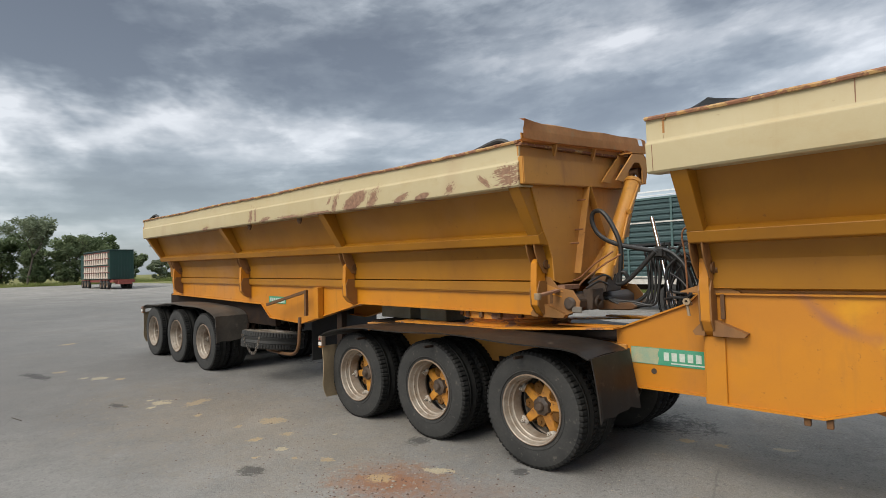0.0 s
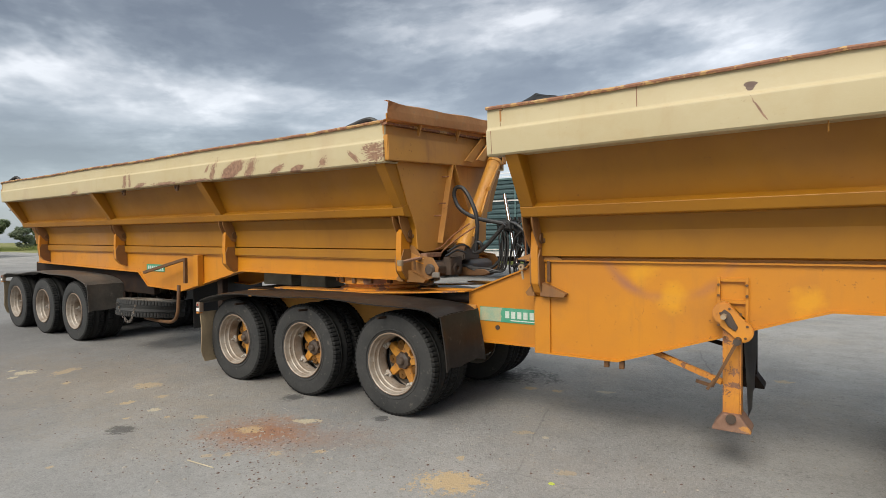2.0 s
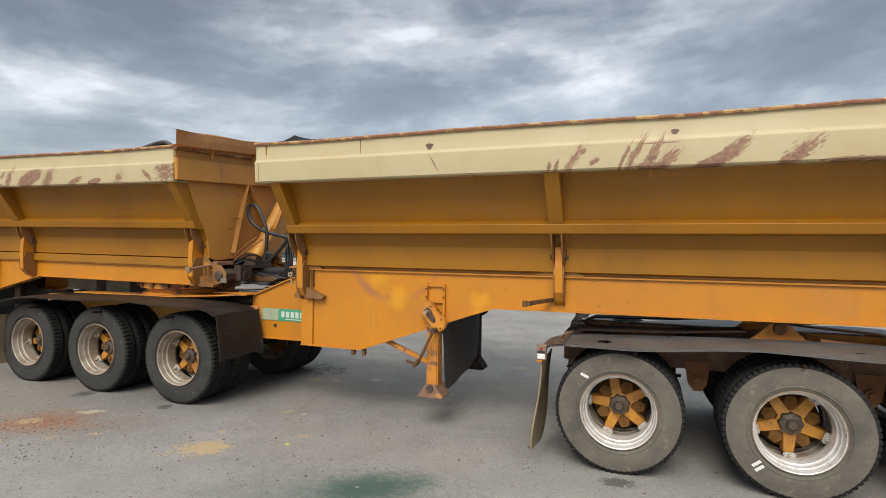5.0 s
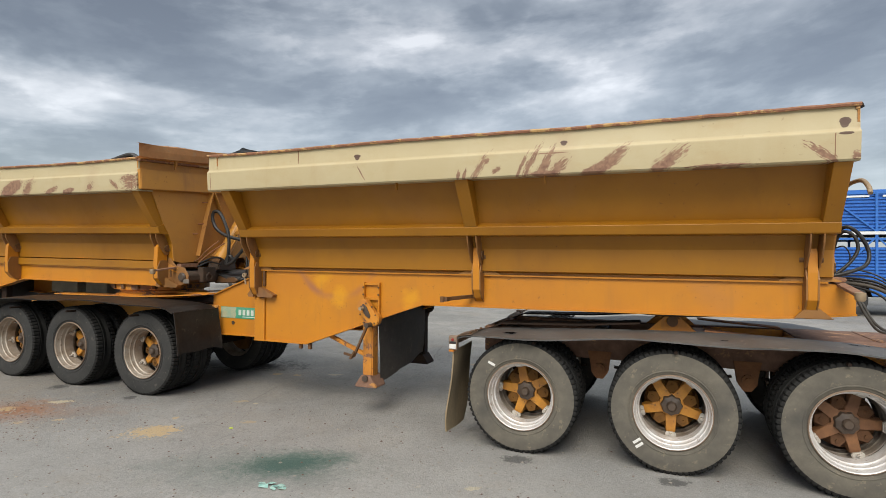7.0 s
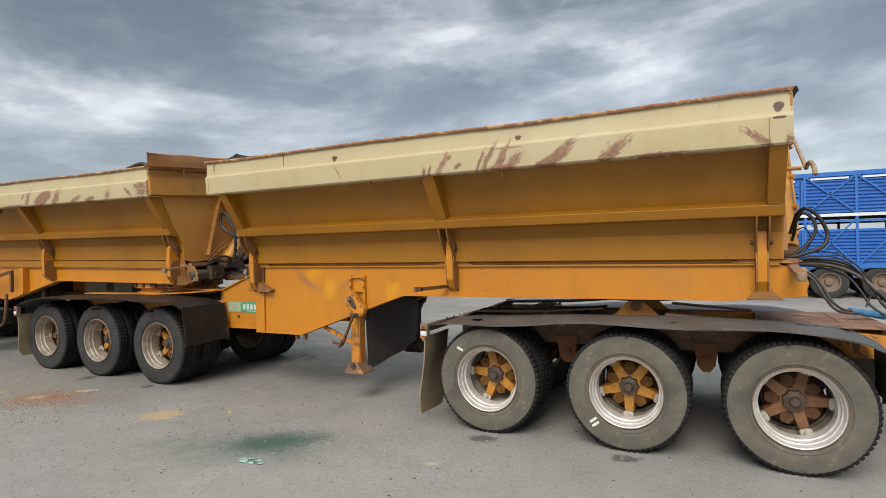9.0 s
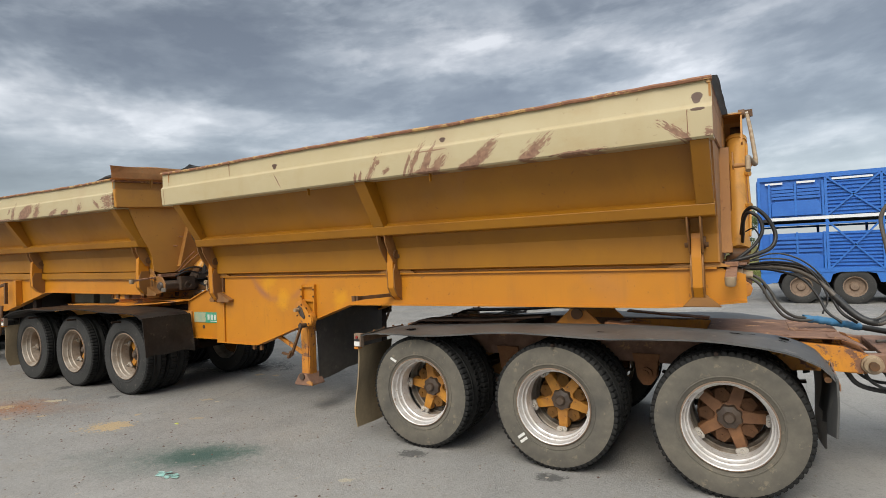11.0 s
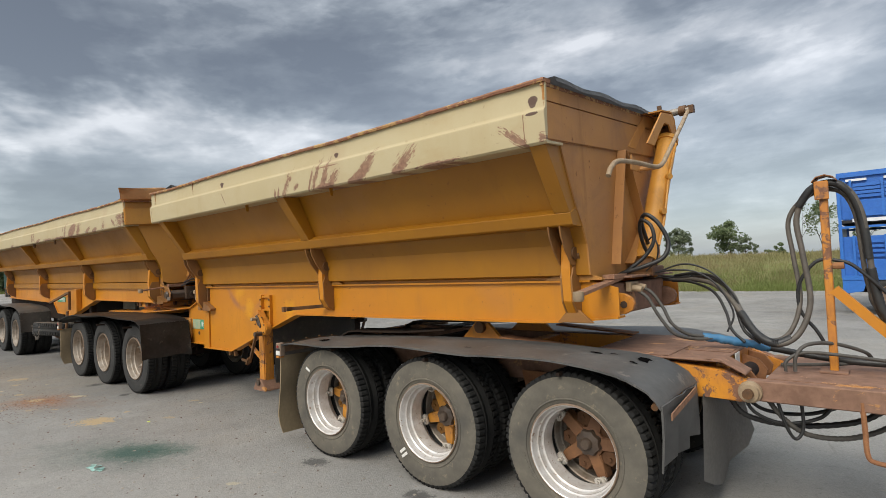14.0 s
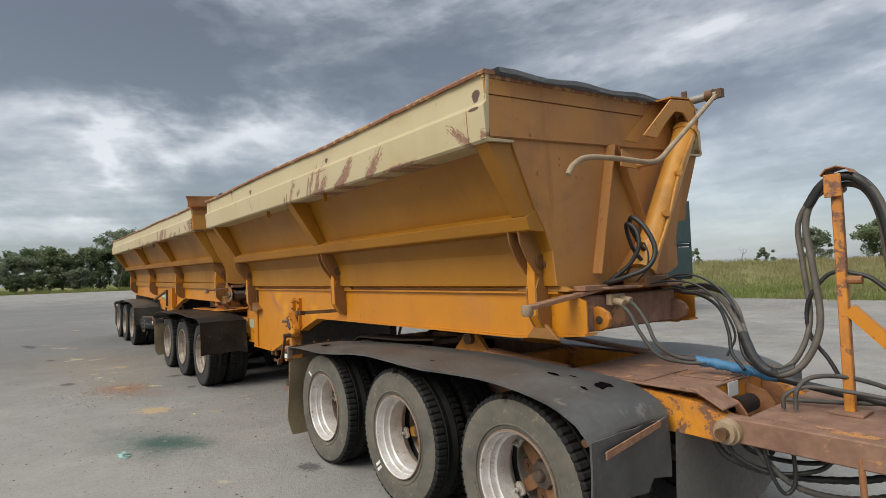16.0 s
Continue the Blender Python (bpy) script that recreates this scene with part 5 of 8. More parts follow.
ram_hood(bin_a, -2.76, 1)
for y, z in ((-0.40, 1.985), (-0.22, 2.42), (-0.30, 2.12)):
    part("peg", rod(bm_new(), (-2.86, y, z), (-2.765, y - 0.005, z), 0.008, 8), M["rust"], bin_a, "rusty peg on the end wall", smooth=True)
b = bm_new()
box(b, -2.70, -2.60, -0.42, -0.20, 1.40, 1.60)
lathe(b, [(-0.012, 0.03), (0.012, 0.03), (0.012, 0.065), (-0.012, 0.065)], "x", 18, (-2.595, -0.31, 1.47), close=True)
part("valve_box", soft(b, 0.012, 2), M["cap_dark"], rear, "black greasy valve box with a round port")
# nose of the rear trailer: plates, latch bar and worn coupling block
part("nose_bar", soft(prism(bm_new(), [(-2.72, 1.37), (-2.36, 1.385), (-2.30, 1.42), (-2.36, 1.46), (-2.72, 1.475)], "y", -0.10, 0.06), 0.01), M["hinge"], rear, "rusty coupling bar")
nose = part("nose_block", soft(prism(bm_new(), [(-3.05, 1.38), (-2.74, 1.38), (-2.66, 1.42), (-2.66, 1.50), (-2.72, 1.545), (-3.05, 1.545)], "y", -0.62, 0.62), 0.01), M["cap_dark"], rear, "dark greasy brown nose block")
for side in (-1, 1):
    b = soft(prism(bm_new(), [(-3.06, 1.345), (-2.72, 1.372), (-2.60, 1.40), (-2.585, 1.50), (-2.66, 1.60), (-2.82, 1.615), (-2.90, 1.72), (-3.0, 1.74), (-3.06, 1.70)], "y", *sorted((side * 0.665, side * 0.68))), 0.004)
    cheek = part("cheek_plate", b, M["plate_shaded_brown"], nose, "brown ochre cheek plate")
    part("pin_boss", lathe(bm_new(), [(-0.02, 0.0), (-0.02, 0.045), (0.0, 0.062), (0.02, 0.062), (0.02, 0.0)], "y", 18, (-2.69, side * 0.69, 1.475)), M["cap_dark"], cheek, "greasy black pin boss", smooth=True)
    part("keeper_plate", soft(box(bm_new(), -2.66, -2.56, *sorted((side * 0.682, side * 0.70)), 1.395, 1.45), 0.004), M["steel"], cheek, "bare steel keeper plate")
b = soft(prism(bm_new(), [(-0.16, 1.56), (0.20, 1.56), (0.17, 1.66), (0.10, 1.73), (-0.05, 1.73), (-0.13, 1.66)], "x", -2.80, -2.60), 0.012, 2)
part("ram_foot", b, M["cap_dark"], rear, "dark greasy ram foot")
for y0, z0, y1, z1 in ((-0.50, 1.61, -0.10, 1.63), (-0.46, 1.66, -0.06, 1.70)):
    part("hard_line", hose(bm_new(), [(-2.62, y0, z0), (-2.57, (y0 * 2 + y1) / 3, z0 + 0.06), (-2.58, (y0 + 2 * y1) / 3, z1 + 0.03), (-2.60, y1, z1)], 0.011, 8), M["hose"], rear, "thin black line over the nose", smooth=True)
b = beam(bm_new(), (-2.82, -0.36, 1.63), (-2.82, -1.0, 1.565), 0.06, 0.022)
box(b, -2.86, -2.78, -0.62, -0.34, 1.60, 1.645)
part("latch_bar", soft(b, 0.003), M["scrape"], rear, "worn tan latch lever")
part("latch_bush", lathe(bm_new(), [(1.525, 0.0), (1.525, 0.026), (1.54, 0.034), (1.585, 0.034), (1.585, 0.0)], "z", 14, (-2.82, -1.019, 0)), M["tan_steel"], rear, "pale steel bush", smooth=True)
for pts, r, lab in (
    ([(-2.46, -0.13, 1.66), (-2.44, -0.13, 1.99), (-2.51, -0.13, 2.20), (-2.62, -0.13, 2.36), (-2.72, -0.13, 2.37), (-2.74, -0.13, 2.27), (-2.66, -0.13, 2.13), (-2.47, -0.12, 2.03), (-2.20, -0.08, 1.97), (-2.08, -0.02, 1.93), (-1.98, 0.06, 1.80), (-1.9, 0.1, 1.60)], 0.023, "thick looped black ram hose"),
    ([(-2.10, -0.13, 1.95), (-2.26, -0.13, 1.78), (-2.40, -0.13, 1.66), (-2.49, -0.13, 1.65), (-2.46, -0.13, 1.74), (-2.41, -0.12, 1.75), (-2.38, -0.10, 1.68)], 0.022, "black hydraulic hose curled on itself"),
    ([(-2.17, 0.02, 1.95), (-2.20, 0.02, 1.78), (-2.23, 0.02, 1.58), (-2.37, 0.0, 1.46), (-2.59, -0.05, 1.48), (-2.79, -0.08, 1.55)], 0.018, "black air hose hanging in a bight"),
    ([(-2.14, 0.05, 1.95), (-2.17, 0.05, 1.75), (-2.20, 0.05, 1.52), (-2.34, 0.03, 1.43), (-2.55, -0.02, 1.44), (-2.75, -0.05, 1.50)], 0.014, "black air hose hanging in a bight"),
    ([(-2.21, 0.12, 1.98), (-2.11, 0.12, 1.93), (-2.01, 0.12, 1.85), (-1.88, 0.12, 1.62), (-1.80, 0.12, 1.54)], 0.020, "black hose draped to the lead trailer"),
    ([(-1.90, -0.03, 1.92), (-2.03, -0.03, 1.78), (-2.02, -0.03, 1.60), (-1.92, -0.03, 1.56), (-1.80, -0.03, 1.57), (-1.72, -0.1, 1.50)], 0.015, "thin black air line"),
    ([(-2.42, -0.33, 1.96), (-2.62, -0.33, 1.84), (-2.82, -0.33, 1.69), (-3.0, -0.36, 1.70)], 0.009, "thin rusty pipe across the end wall"),
    ([(-2.36, -0.30, 1.93), (-2.58, -0.32, 1.80), (-2.76, -0.34, 1.66), (-2.80, -0.36, 1.58)], 0.009, "thin rusty pipe across the end wall"),
    ([(-2.05, 0.20, 1.40), (-2.16, 0.22, 1.75), (-2.10, 0.25, 1.98), (-2.0, 0.25, 1.90), (-1.98, 0.22, 1.60), (-2.06, 0.2, 1.36)], 0.013, "thin black cable coil"),
):
    part("hose", hose(bm_new(), pts, r, 10), M["rust"] if "rusty" in lab else M["hose"], rear, lab, smooth=True)
part("hose_knot", soft(box(bm_new(), -2.16, -2.04, -0.06, 0.10, 1.88, 2.0), 0.025, 3), M["hose"], rear, "black bound knot of hoses", smooth=True)
b = hose(bm_new(), [(-13.04, -0.75, 2.22), (-13.30, -0.80, 2.40), (-13.55, -0.85, 2.48), (-13.80, -0.88, 2.42)], 0.014, 8)
part("rear_hook", b, M["steel"], rear, "thin bent rod off the back wall", smooth=True)
# stowed rod, its bracket and the spare wheel's hanger
b = bm_new()
box(b, -6.98, -6.86, -0.76, -0.66, 1.10, 1.56)
part("rod_bracket", soft(b, 0.006), M["chassis"], rear)
b = beam(bm_new(), (-7.08, -0.82, 1.50), (-8.12, -0.90, 1.27), 0.045, 0.04)
beam(b, (-7.08, -0.82, 1.52), (-7.08, -0.82, 1.14), 0.045, 0.045)
part("stowed_rod", b, M["hinge"], rear, "brown steel crank rod stowed on brackets")
b = hose(bm_new(), [(-7.30, -0.80, 1.10), (-7.28, -0.82, 0.90), (-7.32, -0.82, 0.66), (-7.50, -0.80, 0.53), (-7.95, -0.75, 0.49), (-8.5, -0.70, 0.49)], 0.026, 10)
part("spare_hanger", b, M["hinge"], rear, "bent steel pipe hanger under the spare wheel", smooth=True)
spare_at = Matrix.Translation(Vector((-8.42, -0.64, 0.66)) - ORIGIN) @ Matrix.Rotation(radians(-97), 4, "X")
sp = link("spare_wheel", RIM["dark"], None, rear, "grey spare wheel slung flat under the chassis", at=spare_at)
link("tyre", tyre_mesh("spare_tyre", M["tyre_dust"], M["tyre"]), None, sp, "dusty grey tyre")
b = bm_new()
for k in range(16):
    t = k / 15
    p = (-8.45 + 0.55 * t, -1.16 + 0.03 * math.sin(t * 3), 0.78 - 0.27 * math.sin(t * 3.14))
    lathe(b, [(-0.006, 0.012), (0.006, 0.012), (0.006, 0.021), (-0.006, 0.021)], "xyz"[(k % 2)], 8, p, close=True)
part("chain", b, M["steel"], rear, "slack rusty chain")
part("rubber_sheet", box(bm_new(), -7.90, -7.885, -0.22, 1.15, 0.30, 1.30), M["rubber"], rear, "black rubber splash sheet")
for side in (-1, 1):
    part("leg", soft(box(bm_new(), -6.62, -6.50, side * 0.55 - 0.05, side * 0.55 + 0.05, 0.42, 1.36), 0.008), M["frame"], rear)
for x0, x1 in ((-6.17, -5.55), (-5.35, -4.86)):
    part("chassis_box", soft(box(bm_new(), x0, x1, -0.12, 0.25, 1.12, 1.335), 0.008), M["tan_grey"], rear, "dusty tan steel box under the chassis")
# black tarpaulin ends on the rim
for x, h in ((A_X0 + 0.25, 0.07), (-3.2, 0.05)):
    b = hose(bm_new(), [(x - 0.25, -1.10, 2.945), (x, -1.05, 2.96 + h), (x + 0.12, -1.02, 2.95 + h * 0.3), (x + 0.24, -1.0, 2.93)], 0.03, 8)
    part("tarp_edge", b, M["rubber"], bin_a, "crumpled black tarpaulin edge", smooth=True)

# ---- the front trailer ----
B_POSTS = (-1.435, 1.40, 4.27)
TIP = 4.0                                   # degrees by which the lead bin leans
B_X0, B_X1 = -1.625, 4.445
front = thing("tipper_trailer", (0.0, YC, 0.0), "ochre yellow side-tipping lead trailer with cream rim and rubbed paint", "trailer", "tipping trailers")
bin_b = tipping_bin(front, B_X0, B_X1, B_POSTS, TIP, [-0.40, 4.29, -1.58], [0.72, 2.18], 23, M["end_brown"], M["cream_lead"], (0, 0, -0.02), 0.028, True, 0.115)
b_low = [(-1.488, 0.73), (-0.73, 0.73), (0.50, 1.165), (0.76, 1.25), (4.0, 1.27), (4.30, 1.29), (4.595, 1.322)]
b_top = [(-1.56, 1.565), (4.40, 1.565)]
rail_pair(front, b_low + [(4.595, 1.52), (4.50, 1.55), (4.40, 1.565), (-1.488, 1.565)], b_low, b_top, 0.66, M["chassis_smeared"])
n_low, n_top = [(-2.30, 0.74), (-1.47, 0.745)], [(-2.9, 1.235), (-2.25, 1.24), (-1.66, 1.47), (-1.56, 1.56)]
rail_pair(front, n_low + [(-1.47, 1.56), (-1.56, 1.56), (-1.66, 1.47), (-2.30, 1.235)], n_low, n_top, 0.522, M["chassis"])
for side in (-1, 1):
    part("step_plate", box(bm_new(), -1.500, -1.488, *sorted((side * 0.51, side * 0.66)), 0.73, 1.56), M["chassis"], front)
hinge_posts(front, B_POSTS[1:], 1.30, 0.66)
bearers(front, -1.3, 4.3, 1.632, 0.655, M["end_brown"], "brown bearer rail under the bin")
hinge_posts(front, B_POSTS[:1], 1.24, 0.66, True)
for side in (-1, 1):
    b = soft(prism(bm_new(), [(-1.485, 0.72), (-1.335, 0.72), (-1.335, 1.24), (-1.485, 1.24)], "y", *sorted((side * 0.662, side * 0.685))), 0.004)
    part("post_foot", b, M["chassis"], front)
    # eared nose plates with a pin hole
    pts = [(4.36, 1.285), (4.48, 1.310), (4.565, 1.320), (4.62, 1.350), (4.637, 1.40), (4.62, 1.44), (4.57, 1.468), (4.50, 1.475), (4.44, 1.56), (4.36, 1.58)]
    ear = part("nose_plate", soft(prism(bm_new(), pts, "y", *sorted((side * 0.455, side * 0.49))), 0.004), M["chipped"] if side < 0 else M["deck"], front, "chipped yellow nose plate with a pin hole" if side < 0 else "rusty nose plate with a pin hole")
    part("pin_hole", lathe(bm_new(), [(-0.004, 0.0), (-0.004, 0.026), (0.004, 0.026), (0.004, 0.0)], "y", 20, (4.560, side * 0.490, 1.390)), M["cap_dark"], ear, smooth=True)
for side in (-1, 1):
    for p in B_POSTS[1:]:
        if p > 4:
            b = prism(bm_new(), [(p - 0.12, 1.274), (p + 0.16, 1.274), (p + 0.05, 1.37), (p - 0.03, 1.37)], "y", *sorted((side * 0.703, side * 0.735)))
            part("foot_gusset", soft(b, 0.004), M["plate_shaded_brown"], front, "flared gusset in shade-darkened brown ochre")
for x in (-1.2, 0.0, 1.4, 2.9):
    part("cross_member", box(bm_new(), x - 0.05, x + 0.05, -0.64, 0.64, 1.30, 1.52), M["frame"], front)
part("nose_beam", soft(prism(bm_new(), [(4.38, -0.655), (4.43, -0.655), (4.52, -0.495), (4.52, 0.495), (4.43, 0.655), (4.38, 0.655)], "z", 1.315, 1.545), 0.01), M["deck"], front, "rusty front cross beam")
part("nose_deck", soft(box(bm_new(), 4.36, 4.60, -0.42, 0.52, 1.580, 1.596), 0.004), M["deck"], front, "rusty top plate on the nose")
b = beam(bm_new(), (4.50, -0.39, 1.585), (4.503, -1.07, 1.505), 0.075, 0.024)
box(b, 4.455, 4.545, -0.60, -0.36, 1.578, 1.612)
part("tip_latch", soft(b, 0.003), M["scrape"], front, "worn tan latch lever")
part("latch_bush", lathe(bm_new(), [(1.455, 0.0), (1.455, 0.026), (1.47, 0.036), (1.52, 0.036), (1.52, 0.0)], "z", 14, (4.503, -1.085, 0)), M["tan_steel"], front, "pale steel bush", smooth=True)
cylinder(front, 4.545, (0.06, 1.72), (0.80, 2.87))
part("ram_seat", soft(box(bm_new(), 4.44, 4.62, -0.04, 0.24, 1.58, 1.66), 0.01), M["hinge"], front)
ram_hood(bin_b, 4.432, 1)
# roll-over tarpaulin on the far rim, its crank tube and the sheet end
b = bm_new()
hose(b, [(B_X0 + 0.08, 1.16, 3.00), (0.2, 1.15, 3.01), (1.6, 1.16, 2.99), (3.0, 1.15, 3.01), (4.2, 1.16, 3.0)], 0.06, 12, 10, 0.12)
for v in b.verts:
    v.co += Vector((0, 0.016, 0.016)) * noise.noise(Vector((v.co.x * 3.0, v.co.y * 9, v.co.z * 9))) + Vector((0, 0.005, 0.008)) * noise.noise(Vector((v.co.x * 17, v.co.y * 30, v.co.z * 30)))
part("tarp_roll", b, M["red_tarp"], bin_b, "rolled faded red tarpaulin", smooth=True)
part("roll_tube", rod(bm_new(), (B_X0 + 0.02, 1.16, 3.0), (4.66, 1.16, 3.0), 0.034, 12), M["tube"], bin_b, smooth=True)
b = hose(bm_new(), [(4.64, -0.80, 2.31), (4.64, -0.74, 2.37), (4.64, -0.60, 2.42), (4.66, -0.30, 2.42), (4.69, 0.0, 2.40), (4.70, 0.14, 2.43), (4.695, 0.30, 2.52), (4.675, 0.75, 2.77), (4.65, 1.15, 2.99)], 0.018, 12)
part("crank_tube", b, M["tan_steel"], bin_b, "bent tan-grey crank tube", smooth=True)
b = lathe(bm_new(), [(-0.03, 0.0), (-0.03, 0.048), (0.03, 0.048), (0.03, 0.0)], "x", 14, (4.60, 1.16, 3.0))
box(b, 4.63, 4.70, 1.13, 1.19, 2.965, 3.035)
part("crank_joint", b, M["hinge"], bin_b, "rusty universal joint", smooth=True)
part("rim_lug", box(bm_new(), 4.37, 4.41, 1.14, 1.16, 2.95, 3.09), M["hinge"], bin_b)
b = soft(prism(bm_new(), [(-0.05, 2.52), (0.16, 2.44), (0.16, 2.38), (-0.08, 2.40)], "x", 4.52, 4.53), 0.002)
rod(b, (4.52, 0.12, 2.41), (4.67, 0.14, 2.41), 0.02, 10)
part("crank_bracket", b, M["end"], bin_b)
b = bm_new()
n = 16
rows = []
for k in range(n + 1):
    w = -1.14 + 2.22 * k / n
    wide = min(1.0, 0.15 + (w + 1.14) / 0.9)
    rows.append([b.verts.new((4.40 + dx * wide if dx < 0 else 4.40 + dx, w, z + 0.010 * math.sin(k * 1.3 + 9 * dx))) for dx, z in ((-0.42, 2.935), (-0.28, 2.95), (-0.12, 2.962), (0.0, 2.965), (0.08, 2.955), (0.092, 2.92))])
for p, q in zip(rows, rows[1:]):
    for i in range(5):
        b.faces.new((p[i], p[i + 1], q[i + 1], q[i]))
g = bmesh.ops.solidify(b, geom=b.faces[:], thickness=0.008)
part("tarp_end", b, M["grey_tarp"], bin_b, "grey rubber sheet over the front rim", smooth=True)
b = bm_new()
n = 20
rows = []
for k in range(n + 1):
    x = B_X0 + 0.02 + 1.1 * k / n
    peak = 0.06 * max(0.0, 1 - abs(x - B_X0 - 0.42) / 0.20) ** 1.3
    rows.append([b.verts.new((x, -1.19, 2.946)), b.verts.new((x, -1.12, 2.955 + peak + 0.006 * math.sin(k * 2.1))), b.verts.new((x, -0.98, 2.945 + 0.5 * peak)), b.verts.new((x, -0.90, 2.93))])
for p, q in zip(rows, rows[1:]):
    for i in range(3):
        b.faces.new((p[i], p[i + 1], q[i + 1], q[i]))
bmesh.ops.solidify(b, geom=b.faces[:], thickness=0.006)
part("tarp_edge", b, M["rubber"], bin_b, "crumpled black tarpaulin edge", smooth=True)

# rear frame of the front trailer, under the second bin
for side in (-1, 1):
    part("lower_rail", soft(box(bm_new(), -5.95, -2.2, side * 0.50 - 0.05, side * 0.50 + 0.05, 0.80, 1.10), 0.006), M["end"], front)
    b = strip(bm_new(), [(-5.2, 1.155), (-3.6, 1.165), (-2.9, 1.20), (-2.25, 1.242)], "y", *sorted((side * 0.44, side * 0.69)), 0.014)
    part("ramp", b, M["worn"], front, "yellow edged skid ramp")
for x in (-5.9, -4.6, -3.2, -2.3):
    part("cross_member", box(bm_new(), x - 0.06, x + 0.06, -0.5, 0.5, 0.84, 1.09), M["frame"], front)
part("rear_deck", soft(box(bm_new(), -5.95, -2.3, -0.46, 0.46, 1.105, 1.125), 0.004), M["frame"], front)
tt = part("turntable", lathe(bm_new(), [(1.13, 0.0), (1.13, 0.60), (1.19, 0.62), (1.21, 0.56), (1.24, 0.56), (1.26, 0.64), (1.35, 0.64), (1.35, 0.0)], "z", 40, (-3.80, 0, 0)), M["worn"], front, "greasy yellow turntable ring", smooth=True, angle=30)
for k in range(9):
    a = math.pi + math.pi * (k + 0.5) / 9
    b = box(bm_new(), -3.80 + 0.645 * math.cos(a) - 0.025, -3.80 + 0.645 * math.cos(a) + 0.025, 0.645 * math.sin(a) - 0.025, 0.645 * math.sin(a) + 0.025, 1.275, 1.335)
    part("bolt_block", soft(b, 0.004), M["hinge"], tt)
axle_group(front, (-5.475, -4.19, -2.86), "dark", ("yellow", "yellow", "yellow"), M["frame"], 5, True, 0.97, 1.035)
guard(front, [(-6.02, 0.97), (-5.85, 1.06), (-5.4, 1.12), (-4.2, 1.16), (-2.95, 1.155), (-2.35, 1.12), (-2.16, 1.06)], 1.295, 0.60, (-2.13, 1.08, 0.60, 0.05), 5, M["guard_dark"], "brown black")
mudflap(front, -5.98, 1.27, 0.70, 0.20, 0.86, "tan dusty rubber mudflap", 0.03, M["flap"])
sign_plate(front, -2.165, -1.53, 0.945, 1.088, -0.524, True, 5)
part("bolt_hole", lathe(bm_new(), [(-0.003, 0.0), (-0.003, 0.024), (0.003, 0.024), (0.003, 0.0)], "y", 14, (-1.965, -0.526, 0.886)), M["cap_dark"], front)
b = bm_new()
rod(b, (-1.584, -0.66, 1.490), (-1.584, -0.76, 1.497), 0.012, 10)
rod(b, (-1.584, -0.745, 1.48), (-1.572, -0.745, 1.40), 0.011, 10)
lathe(b, [(-0.012, 0.012), (0.012, 0.012), (0.012, 0.029), (-0.012, 0.029)], "y", 14, (-1.584, -0.753, 1.512), close=True)
part("drain_valve", b, M["tan_steel"], front, "small brass and steel valve", smooth=True)
